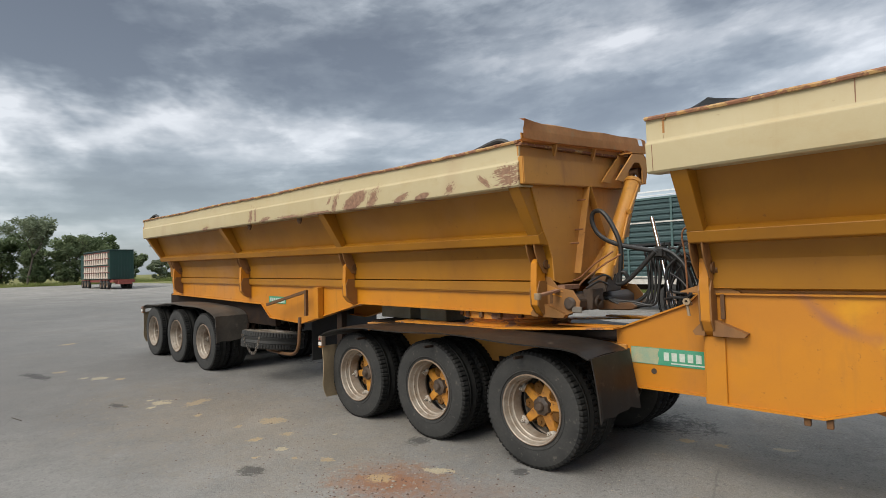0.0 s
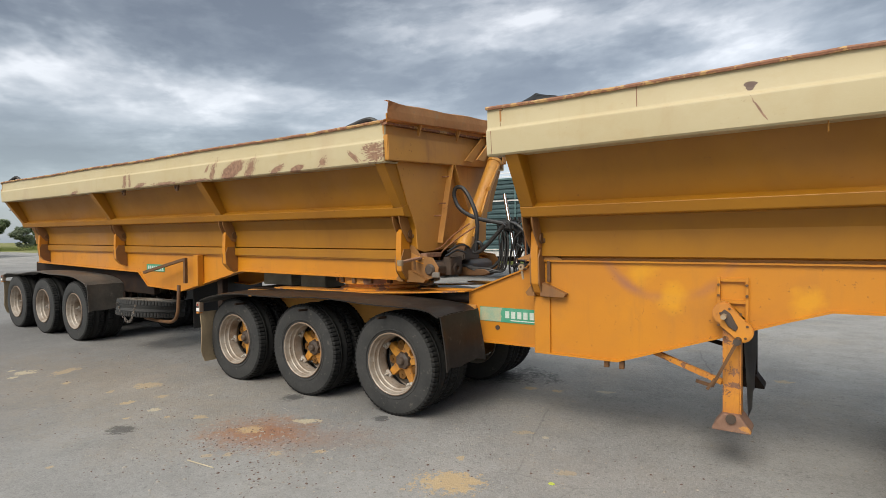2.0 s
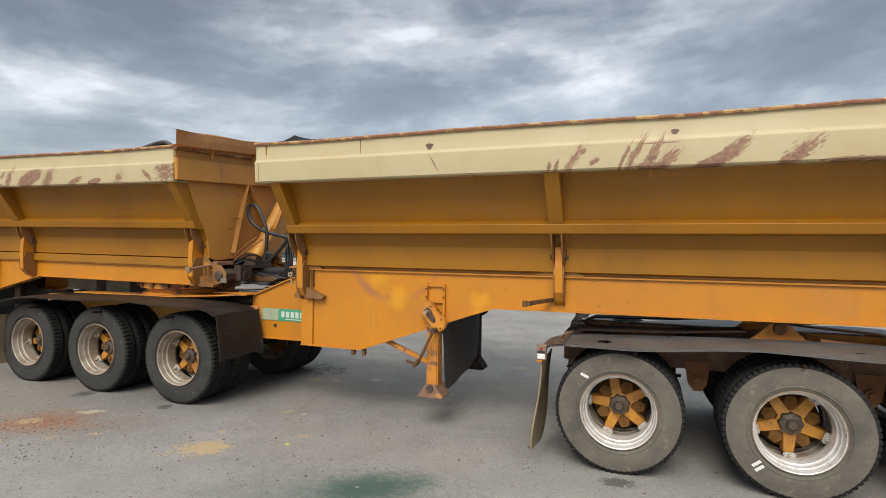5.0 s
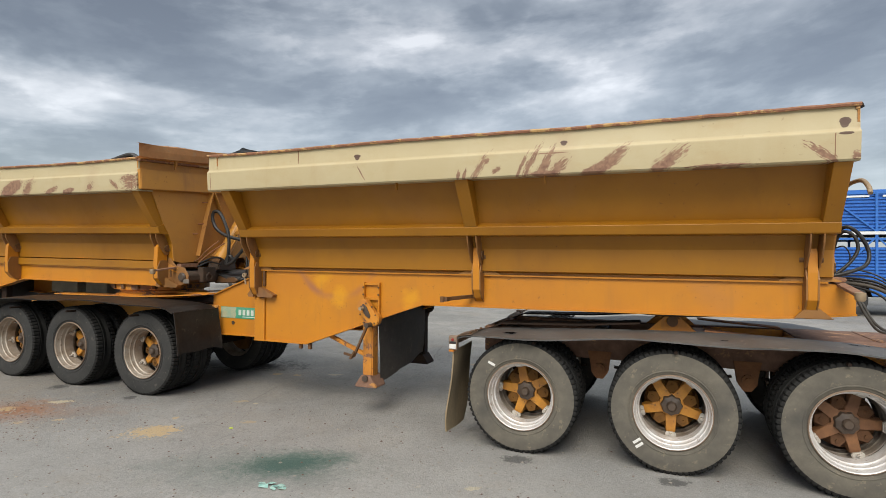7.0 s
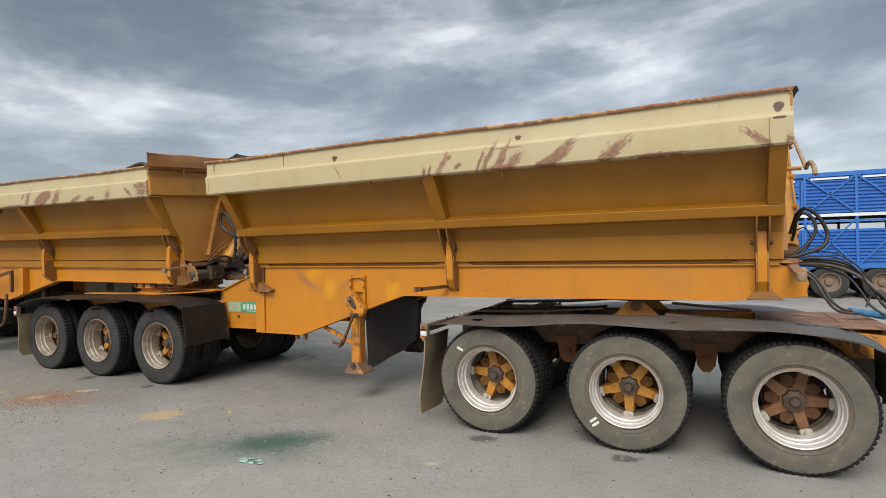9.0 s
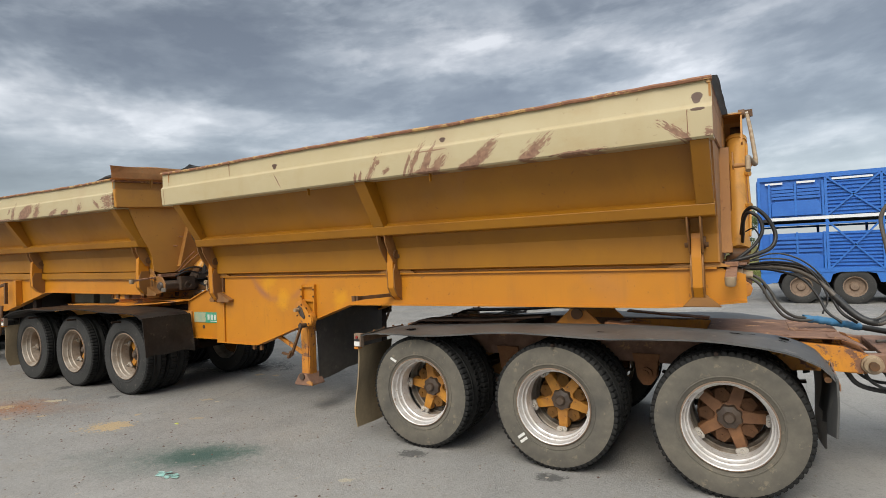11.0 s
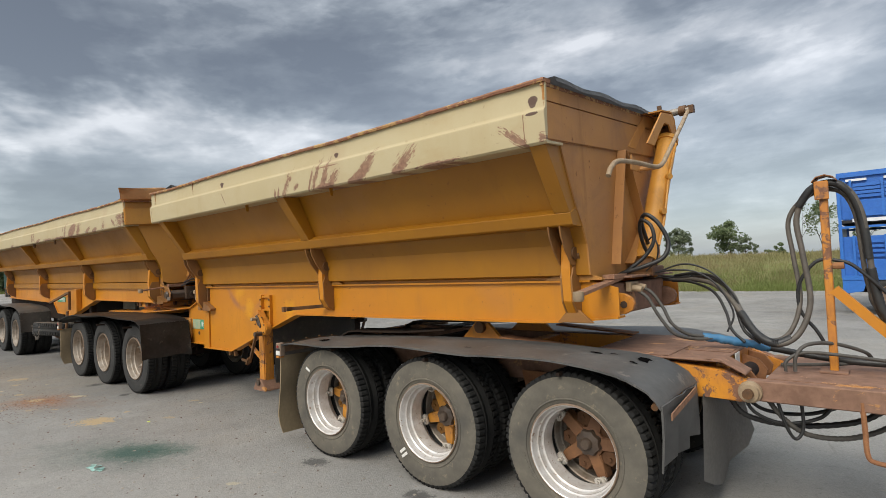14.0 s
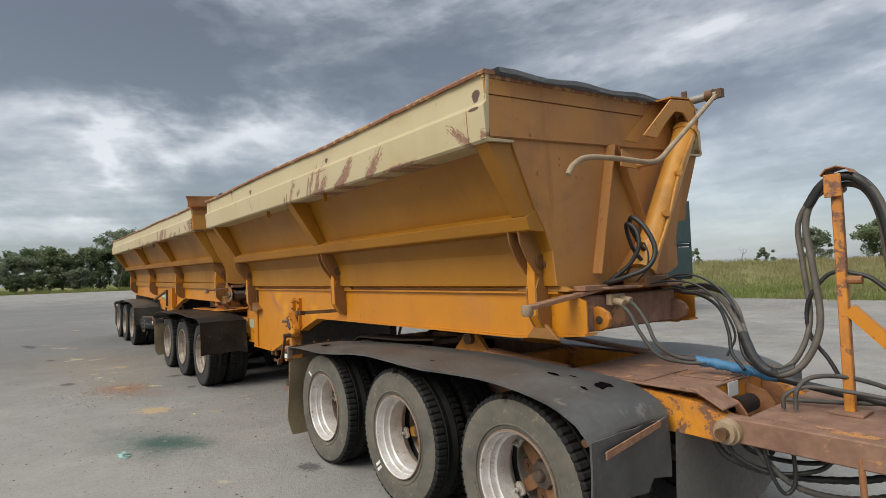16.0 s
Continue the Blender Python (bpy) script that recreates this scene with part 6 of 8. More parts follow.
# landing legs
for side in (-1, 1):
    lx = 0.145
    near_side = side < 0
    leg_mat = M["chipped"] if near_side else M["frame"]
    leg = part("landing_leg", soft(box(bm_new(), lx - 0.062, lx + 0.062, *sorted((side * 0.735, side * 0.865)), 0.42, 1.12), 0.012, 2), leg_mat, front, "landing leg wound up off the ground")
    leg.location.y = -side * 0.10
    # open channel that bolts the leg to the web
    b = bm_new()
    box(b, lx - 0.105, lx - 0.085, *sorted((side * 0.664, side * 0.80)), 1.10, 1.465)
    box(b, lx + 0.085, lx + 0.105, *sorted((side * 0.664, side * 0.80)), 1.10, 1.465)
    box(b, lx - 0.085, lx + 0.085, *sorted((side * 0.664, side * 0.672)), 1.10, 1.465)
    box(b, lx - 0.085, lx + 0.085, *sorted((side * 0.672, side * 0.79)), 1.435, 1.457)
    box(b, lx - 0.085, lx + 0.085, *sorted((side * 0.672, side * 0.79)), 1.27, 1.295)
    part("leg_bracket", b, M["chassis"], leg, "open yellow channel bracket")
    for x, z in ((lx - 0.095, 1.41), (lx - 0.095, 1.33), (lx + 0.095, 1.41), (lx + 0.095, 1.33)):
        part("bolt", rod(bm_new(), (x, side * 0.80, z), (x, side * 0.812, z), 0.011, 6), M["hinge"], leg)
    b = prism(bm_new(), [(lx - 0.13, 0.325), (lx + 0.13, 0.325), (lx + 0.13, 0.345), (lx + 0.055, 0.455), (lx - 0.055, 0.455), (lx - 0.13, 0.345)], "y", side * 0.80 - 0.11, side * 0.80 + 0.11)
    part("foot", soft(b, 0.006), M["deck"] if near_side else M["frame"], leg, "splayed rusty yellow steel foot")
    part("foot_pin", lathe(bm_new(), [(-0.012, 0.0), (-0.012, 0.035), (0.012, 0.035), (0.012, 0.0)], "y", 14, (lx, side * 0.918, 0.425)), M["cap_dark"], leg, smooth=True)
    # two-lobed gear case, slanting forwards and down
    ring = []
    for k in range(14):
        a = math.pi * k / 13 + 1.35
        ring.append((lx - 0.045 + 0.088 * math.cos(a), 1.20 + 0.088 * math.sin(a)))
    for k in range(14):
        a = math.pi * k / 13 + 1.35 + math.pi
        ring.append((lx + 0.065 + 0.080 * math.cos(a), 1.07 + 0.080 * math.sin(a)))
    b = soft(prism(bm_new(), ring, "y", *sorted((side * 0.80, side * 0.885))), 0.012, 2)
    case = part("gear_case", b, M["worn"] if near_side else M["frame"], leg, "yellow two-lobed gear case", smooth=True)
    for k in range(8):
        a = 2 * math.pi * k / 8
        x, z = lx + 0.01 + 0.095 * math.cos(a) - 0.055 * math.sin(a) * 0.4, 1.115 + 0.125 * math.sin(a)
        part("case_bolt", rod(bm_new(), (x, side * 0.88, z), (x, side * 0.893, z), 0.010, 6), M["hinge"], case)
    ring = [(lx - 0.075, 1.20), (lx - 0.045, 1.235), (lx - 0.005, 1.205), (lx + 0.045, 1.105), (lx + 0.03, 1.075), (lx - 0.02, 1.11)]
    part("case_cover", soft(prism(bm_new(), ring, "y", *sorted((side * 0.884, side * 0.90))), 0.004), M["cap_dark"], case, "black greasy cover")
    part("input_shaft", rod(bm_new(), (lx - 0.045, side * 0.88, 1.185), (lx - 0.045, side * 0.965, 1.185), 0.020, 10), M["tan_steel"], case, smooth=True)
    part("output_shaft", rod(bm_new(), (lx + 0.045, side * 0.86, 1.01), (lx + 0.045, side * 0.98, 1.01), 0.026, 10), M["cap_dark"], case, smooth=True)
    b = beam(bm_new(), (lx + 0.045, side * 0.955, 1.01), (lx - 0.12, side * 0.955, 0.66), 0.030, 0.022)
    beam(b, (lx - 0.12, side * 0.955, 0.665), (lx - 0.22, side * 1.0, 0.70), 0.024, 0.024)
    beam(b, (lx - 0.10, side * 0.97, 0.72), (lx - 0.15, side * 0.97, 0.64), 0.045, 0.02)
    part("crank_handle", b, M["hinge"], leg, "folded steel crank handle")
    b = beam(bm_new(), (lx - 0.07, side * 0.80, 0.665), (-0.50, side * 0.66, 0.83), 0.035, 0.04)
    part("brace", b, leg_mat, leg)
sheet = bm_new()
rows = []
for i in range(9):
    t = i / 8
    rows.append([sheet.verts.new((0.205 + 0.035 * math.sin(2.2 * u / 8 + 1.5 * t) * t + 0.010 * math.sin(2.1 * u + 3 * t), -0.645 + 1.38 * u / 8, 1.16 - (0.80 - 0.07 * (u / 8) - 0.07 * (u / 8) ** 2 + 0.012 * math.sin(1.7 * u)) * t)) for u in range(9)])
for p, q in zip(rows, rows[1:]):
    for i in range(8):
        sheet.faces.new((p[i], p[i + 1], q[i + 1], q[i]))
bmesh.ops.solidify(sheet, geom=sheet.faces[:], thickness=0.01)
part("rubber_sheet", sheet, M["sheet_dust"], front, "dusty black rubber splash sheet hung between the legs", smooth=True, angle=60)
b = beam(bm_new(), (1.17, -1.06, 1.345), (1.33, -0.665, 1.352), 0.035, 0.035)
box(b, 1.135, 1.205, -1.09, -1.03, 1.325, 1.367)
part("stowed_rod", b, M["hinge"], front, "short brown rod stowed on the web")
part("rod_bush", lathe(bm_new(), [(1.318, 0.0), (1.318, 0.022), (1.372, 0.022), (1.372, 0.0)], "z", 12, (1.155, -1.095, 0)), M["hinge"], front)
for x in (-0.83, -0.70):
    part("drain_stub", soft(box(bm_new(), x - 0.02, x + 0.02, -0.66, -0.62, 0.655, 0.725), 0.004), M["hinge"], front)
# coiled lines and a tool bar between the bins
part("tool_bar", rod(bm_new(), (-2.192, 0.084, 2.268), (-1.92, -0.09, 1.28), 0.019, 12), M["chrome"], front, "leaning polished steel bar", smooth=True)
for k in range(5):
    w = 0.30 + 0.06 * k
    part("air_hose", hose(bm_new(), [(-1.60, w - 0.3, 1.40 + 0.02 * k), (-1.72, w - 0.2, 1.75 - 0.04 * k), (-1.86, w - 0.05, 1.88 - 0.05 * k), (-2.02, w + 0.05, 1.80), (-2.08, w + 0.05, 1.50), (-2.0, w, 1.34)], 0.013 + 0.003 * (k % 2), 8), M["hose"], front, "coil of black air hose by the bar", smooth=True)
rl = random.Random(77)
for k in range(9):
    x0, w0 = -1.62 - 0.03 * k, -0.10 + 0.07 * k
    lo, hi = rl.uniform(1.30, 1.45), rl.uniform(1.72, 2.02)
    pts = [(x0, w0 - 0.1, lo + 0.1), (x0 - 0.07, w0, (lo + hi) / 2), (x0 - 0.16, w0 + 0.03, hi), (x0 - 0.28, w0 + 0.05, hi - 0.06), (x0 - 0.36, w0 + 0.02, (lo + hi) / 2 - 0.05), (x0 - 0.33, w0, lo), (x0 - 0.24, w0 - 0.05, lo - 0.07)]
    part("air_hose", hose(bm_new(), pts, rl.choice((0.008, 0.010, 0.013)), 8), M["hose"], front, "thin black air line hung in a loop", smooth=True)
for k in range(3):
    part("cable_drop", hose(bm_new(), [(-2.20 + 0.05 * k, 0.25, 2.02), (-2.19 + 0.05 * k, 0.26, 1.75), (-2.22 + 0.06 * k, 0.24, 1.45), (-2.16 + 0.05 * k, 0.2, 1.26)], 0.012, 8), M["hose"], front, "black line dropping to the deck", smooth=True)
for k in range(4):
    part("air_hose", hose(bm_new(), [(-2.24 + 0.03 * k, 0.0, 1.96), (-2.20 + 0.035 * k, -0.03, 1.75), (-2.19 + 0.03 * k, -0.05, 1.55), (-2.24 + 0.03 * k, -0.06, 1.42), (-2.40 + 0.02 * k, -0.08, 1.40 + 0.015 * k), (-2.58, -0.10, 1.46)], 0.012, 8), M["hose"], front, "black air line in a hanging bight", smooth=True)
for pts, r in (([(-2.08, -0.02, 1.96), (-1.95, -0.04, 1.90), (-1.84, -0.06, 1.78), (-1.78, -0.08, 1.60), (-1.74, -0.10, 1.42)], 0.019), ([(-2.02, 0.02, 1.93), (-1.92, 0.0, 1.82), (-1.88, 0.0, 1.66), (-1.90, 0.0, 1.50), (-1.96, 0.0, 1.36)], 0.016),
               ([(-2.02, -0.10, 1.48), (-1.94, -0.12, 1.50), (-1.82, -0.14, 1.50), (-1.74, -0.15, 1.55)], 0.014), ([(-1.98, -0.05, 1.72), (-1.88, -0.08, 1.66), (-1.80, -0.10, 1.56), (-1.78, -0.1, 1.46)], 0.010)):
    part("air_hose", hose(bm_new(), pts, r, 8), M["hose"], front, "black hose looped behind the lead bin", smooth=True)
part("return_pipe", hose(bm_new(), [(-1.69, -0.43, 1.55), (-1.70, -0.43, 1.87), (-1.72, -0.43, 2.04), (-1.70, -0.42, 2.11), (-1.67, -0.40, 2.10), (-1.66, -0.38, 1.95)], 0.008, 8), M["rust"], front, "thin looped rusty pipe", smooth=True)

# ---- the dolly ----
dolly = thing("converter_dolly", (3.2, YC, 0.0), "rusty yellow three-axle dolly with rubber mudguards and drawbar", "dolly")
axle_group(dolly, (1.954, 3.215, 4.455), "dusty", ("yellow", "yellow", "brown"), M["rust"], 9, False, 1.052)
for side in (-1, 1):
    rl = part("side_rail", soft(box(bm_new(), 1.42, 4.55, side * 0.48 - 0.06, side * 0.48 + 0.06, 0.78, 1.04), 0.008), M["deck"], dolly, "rust brown side rail")
    b = strip(bm_new(), [(1.40, 0.98), (1.62, 1.075), (2.4, 1.10), (2.95, 1.145)], "y", *sorted((side * 0.36, side * 0.62)), 0.014)
    part("ramp", b, M["frame"], dolly, "dark greasy skid ramp")
    b = strip(bm_new(), [(3.50, 1.10), (3.9, 1.07), (4.26, 1.046)], "y", *sorted((side * 0.42, side * 0.56)), 0.014)
    part("ramp", b, M["rust"], dolly, "rusty skid ramp")
    # side arms that carry the drawbar pins
    pts = [(4.50, 0.76), (4.50, 1.02), (4.95, 1.00), (5.20, 0.98), (5.30, 0.94), (5.41, 0.90), (5.41, 0.83), (5.30, 0.79), (5.10, 0.80)]
    arm = part("drawbar_arm", soft(prism(bm_new(), pts, "y", *sorted((side * 0.41, side * 0.525))), 0.01, 2), M["chipped"], dolly, "chipped yellow arm with a pivot pin")
    b = lathe(bm_new(), [(-0.03, 0.0), (-0.03, 0.054), (0.0, 0.056), (0.002, 0.066), (0.03, 0.068), (0.03, 0.0)], "y", 24, (5.350, side * 0.548, 0.862))
    part("pivot_washer", b, M["tan_steel"], arm, "pale round pivot washer", smooth=True)
    b = lathe(bm_new(), [(-0.05, 0.0), (-0.05, 0.03), (0.05, 0.03), (0.05, 0.0)], "y", 14, (5.350, side * 0.566, 0.862))
    part("pivot_pin", b, M["hinge"], arm, smooth=True)
for x, m, z in ((1.47, "deck", 1.03), (2.55, "frame", 1.03), (3.50, "worn", 1.02), (3.95, "frame", 0.88), (4.34, "worn", 1.026)):
    part("cross_member", soft(box(bm_new(), x - 0.06, x + 0.06, -0.40, 0.40, 0.80, z), 0.006), M[m], dolly)
# front deck plates, rusted and lifting
b = soft(box(bm_new(), 4.28, 5.20, -0.53, 0.53, 1.030, 1.044), 0.004)
dk = part("deck_plate", b, M["deck"], dolly, "rust red deck plate with flaking paint")
for x0, x1, w0, w1 in ((4.30, 4.86, -0.50, 0.02), (4.88, 5.18, -0.20, 0.50)):
    part("lifting_plate", soft(box(bm_new(), x0, x1, w0, w1, 1.0445, 1.050), 0.002), M["deck"], dk, "thin rust brown cover plate")
b = prism(bm_new(), [(5.10, 1.050), (5.19, 1.052), (5.33, 0.972), (5.33, 0.960), (5.18, 1.044), (5.10, 1.044)], "y", -0.53, -0.34)
part("deck_lip", soft(b, 0.003), M["deck"], dk, "brown plate folded down to the pin")
part("deck_edge", soft(box(bm_new(), 5.13, 5.19, -0.40, 0.40, 0.90, 1.030), 0.006), M["worn"], dolly)
for side in (-1, 1):
    part("well_wall", box(bm_new(), 3.55, 4.28, *sorted((side * 0.405, side * 0.415)), 0.82, 1.036), M["worn"], dolly, "dirty orange side of the open well")
for w in (-0.30, 0.06, 0.28):
    part("clevis_plate", soft(prism(bm_new(), [(5.19, 0.80), (5.33, 0.82), (5.35, 0.90), (5.30, 0.97), (5.19, 1.0)], "y", w, w + 0.02), 0.004), M["rust"], dolly)
b = rod(bm_new(), (5.27, -0.24, 0.92), (5.27, -0.06, 0.92), 0.05, 16)
rod(b, (5.27, -0.30, 0.92), (5.27, 0.0, 0.92), 0.02, 10)
part("brake_pot", b, M["frame"], dolly, "dark round brake chamber", smooth=True)
part("number_plate", box(bm_new(), 5.201, 5.206, -0.19, -0.07, 0.955, 1.036), M["tag"], dolly, "small blank white plate")
# fifth wheel
fw = part("fifth_wheel", lathe(bm_new(), [(1.215, 0.0), (1.215, 0.47), (1.255, 0.48), (1.262, 0.46), (1.262, 0.0)], "z", 40, (3.23, 0, 0)), M["cap_dark"], dolly, "greasy black fifth wheel plate", smooth=True, angle=30)
for side in (-1, 1):
    b = prism(bm_new(), [(2.98, 1.04), (3.48, 1.04), (3.34, 1.16), (3.30, 1.215), (3.16, 1.215), (3.12, 1.16)], "y", *sorted((side * 0.40, side * 0.44)))
    part("pedestal", soft(b, 0.006), M["worn"], fw, "yellow fifth wheel pedestal")
    part("pedestal_bush", lathe(bm_new(), [(-0.03, 0.0), (-0.03, 0.05), (0.03, 0.05), (0.03, 0.0)], "y", 16, (3.23, side * 0.45, 1.17)), M["hinge"], fw, smooth=True)
guard(dolly, [(1.34, 0.985), (1.5, 1.025), (2.0, 1.052), (2.8, 1.085), (3.7, 1.10), (4.45, 1.08), (4.80, 1.05), (4.98, 0.985), (5.06, 0.90)], 1.285, 0.58, (5.07, 0.90, 0.56, -0.03), 8, M["guard"], "grey", ripple=0.015)
rg_tear = random.Random(31)


def guard_top(x, w):
    """Height of the dolly's mudguard, a touch above the rubber."""
    line = [(1.34, 0.985), (1.5, 1.025), (2.0, 1.052), (2.8, 1.085), (3.7, 1.10), (4.45, 1.08), (4.80, 1.05), (4.98, 0.985)]
    z = line[0][1]
    for (xa, za), (xb, zb) in zip(line, line[1:]):
        if xa <= x <= xb:
            z = za + (zb - za) * (x - xa) / (xb - xa)
    t = (1.285 - w) / 0.705
    return z + 0.015 * math.sin(x * 4.3 + 8) * (1 - t) ** 2 + 0.02 * math.sin(math.pi * t) + 0.007


for side in (-1, 1):
    b = soft(prism(bm_new(), [(side * 1.20, 0.805), (side * 0.72, 0.868), (side * 0.72, 0.905), (side * 1.20, 0.845)], "x", 5.083, 5.091), 0.002)
    part("clamp_bar", b, M["scrape"], dolly, "brown flat clamp bar on the apron")
    b = rod(bm_new(), (5.02, side * 1.27, 0.885), (5.02, side * 1.20, 0.90), 0.02, 12)
    part("apron_tube", b, M["hinge"], dolly, smooth=True)
    b = bm_new()
    rows = [[b.verts.new((x, side * (1.292 - 0.64 * j / 6), guard_top(x, 1.292 - 0.64 * j / 6) + 0.004)) for j in range(7)] for x in (1.34, 1.40, 1.46, 1.52)]
    low = [b.verts.new((1.318, side * (1.292 - 0.64 * j / 6), 0.93)) for j in range(7)]
    for p, q in zip([low] + rows, rows):
        for j in range(6):
            b.faces.new((p[j], p[j + 1], q[j + 1], q[j]))
    bmesh.ops.solidify(b, geom=b.faces[:], thickness=0.006)
    lip = part("guard_lip", b, M["lip"], dolly, "rusty steel plate bolted over the back of the mudguard", smooth=True)
    for j in range(4):
        w = 1.22 - 0.16 * j
        part("bolt", rod(bm_new(), (1.49, side * w, guard_top(1.49, w) + 0.004), (1.49, side * w, guard_top(1.49, w) + 0.016), 0.012, 6), M["hinge"], lip)
    for x, w, rx, ry in () if side > 0 else ((1.84, 1.10, 0.075, 0.045), (2.02, 0.80, 0.05, 0.015), (2.35, 0.72, 0.04, 0.018), (4.85, 0.83, 0.085, 0.070), (4.80, 0.98, 0.03, 0.015), (4.52, 0.90, 0.045, 0.022), (4.62, 0.84, 0.03, 0.012), (2.9, 0.75, 0.05, 0.02), (3.6, 1.12, 0.03, 0.01)):
        b = bm_new()
        ring = []
        for k in range(18):
            u, v = x + rx * rg_tear.uniform(0.6, 1.25) * math.cos(math.pi * k / 9), w + ry * rg_tear.uniform(0.5, 1.25) * math.sin(math.pi * k / 9)
            ring.append(b.verts.new((u, side * v, guard_top(u, v))))
        b.faces.new(ring)
        bmesh.ops.triangulate(b, faces=b.faces[:])
        part("torn_hole", b, M["hole"], dolly, "torn dark hole in the rubber")
mudflap(dolly, 1.335, 1.27, 0.72, 0.11, 0.90, "long tan dusty rubber mudflap", -0.05, M["flap"])
b = bm_new()
rows = [[b.verts.new((5.08 + 0.02 * math.sin(u) + 0.10 * (t / 8) ** 2 * (u > 4) - 0.02 * t / 8, -0.56 + 1.08 * u / 6, 0.82 - (0.56 + 0.14 * math.sin(u * 0.62)) * t / 8)) for u in range(7)] for t in range(9)]
for p, q in zip(rows, rows[1:]):
    for i in range(6):
        b.faces.new((p[i], p[i + 1], q[i + 1], q[i]))
bmesh.ops.solidify(b, geom=b.faces[:], thickness=0.01)
part("rubber_sheet", b, M["hang"], dolly, "hanging grey rubber sheet under the deck", smooth=True, angle=60)
# drawbar with its hose mast
bar = part("drawbar", soft(prism(bm_new(), [(5.42, -0.43), (5.50, -0.43), (6.60, -0.42), (8.2, -0.10), (8.2, 0.10), (6.60, 0.42), (5.50, 0.43), (5.42, 0.43)], "z", 0.905, 0.935), 0.004), M["deck"], dolly, "rust red drawbar deck")
for side in (-1, 1):
    b = beam(bm_new(), (5.30, side * 0.47, 0.868), (6.60, side * 0.46, 0.868), 0.09, 0.125)
    beam(b, (6.58, side * 0.46, 0.868), (8.2, side * 0.12, 0.868), 0.09, 0.125)
    part("drawbar_beam", soft(b, 0.006), M["deck"], bar, "rusty brown drawbar beam")
part("drop_bar", hose(bm_new(), [(5.90, -0.50, 0.86), (5.905, -0.50, 0.70), (5.91, -0.50, 0.57), (5.95, -0.50, 0.535), (6.10, -0.49, 0.53), (6.40, -0.48, 0.53), (6.46, -0.48, 0.60), (6.47, -0.48, 0.84)], 0.014, 8), M["rust"], bar, "thin rusty drop bar", smooth=True)
mast = part("hose_mast", soft(box(bm_new(), 5.722, 5.768, -0.063, -0.017, 0.935, 2.10), 0.005), M["chipped"], bar, "chipped orange upright hose mast")
part("mast_head", soft(box(bm_new(), 5.700, 5.778, -0.088, -0.074, 2.05, 2.17), 0.004), M["chipped"], mast, "orange plate at the mast head")
part("hose_saddle", strip(bm_new(), [(5.690, 2.165), (5.715, 2.195), (5.76, 2.205), (5.80, 2.190), (5.82, 2.165)], "y", -0.09, 0.05, 0.006), M["rust"], mast, "curved rusty saddle over the hoses")
part("saddle_arm", rod(bm_new(), (5.745, -0.07, 2.10), (5.745, 0.05, 2.10), 0.022, 10), M["hinge"], mast, smooth=True)
part("mast_brace", beam(bm_new(), (5.77, -0.04, 1.47), (6.26, -0.04, 0.95), 0.05, 0.06), M["chassis"], mast, "orange slanting brace")
part("mast_foot", soft(box(bm_new(), 5.67, 5.82, -0.12, 0.04, 0.935, 0.95), 0.003), M["deck"], mast)
b = lathe(bm_new(), [(-0.03, 0.0), (-0.03, 0.022), (0.03, 0.022), (0.03, 0.0)], "x", 10, (5.80, -0.04, 1.62))
part("mast_clip", b, M["rust"], mast, smooth=True)
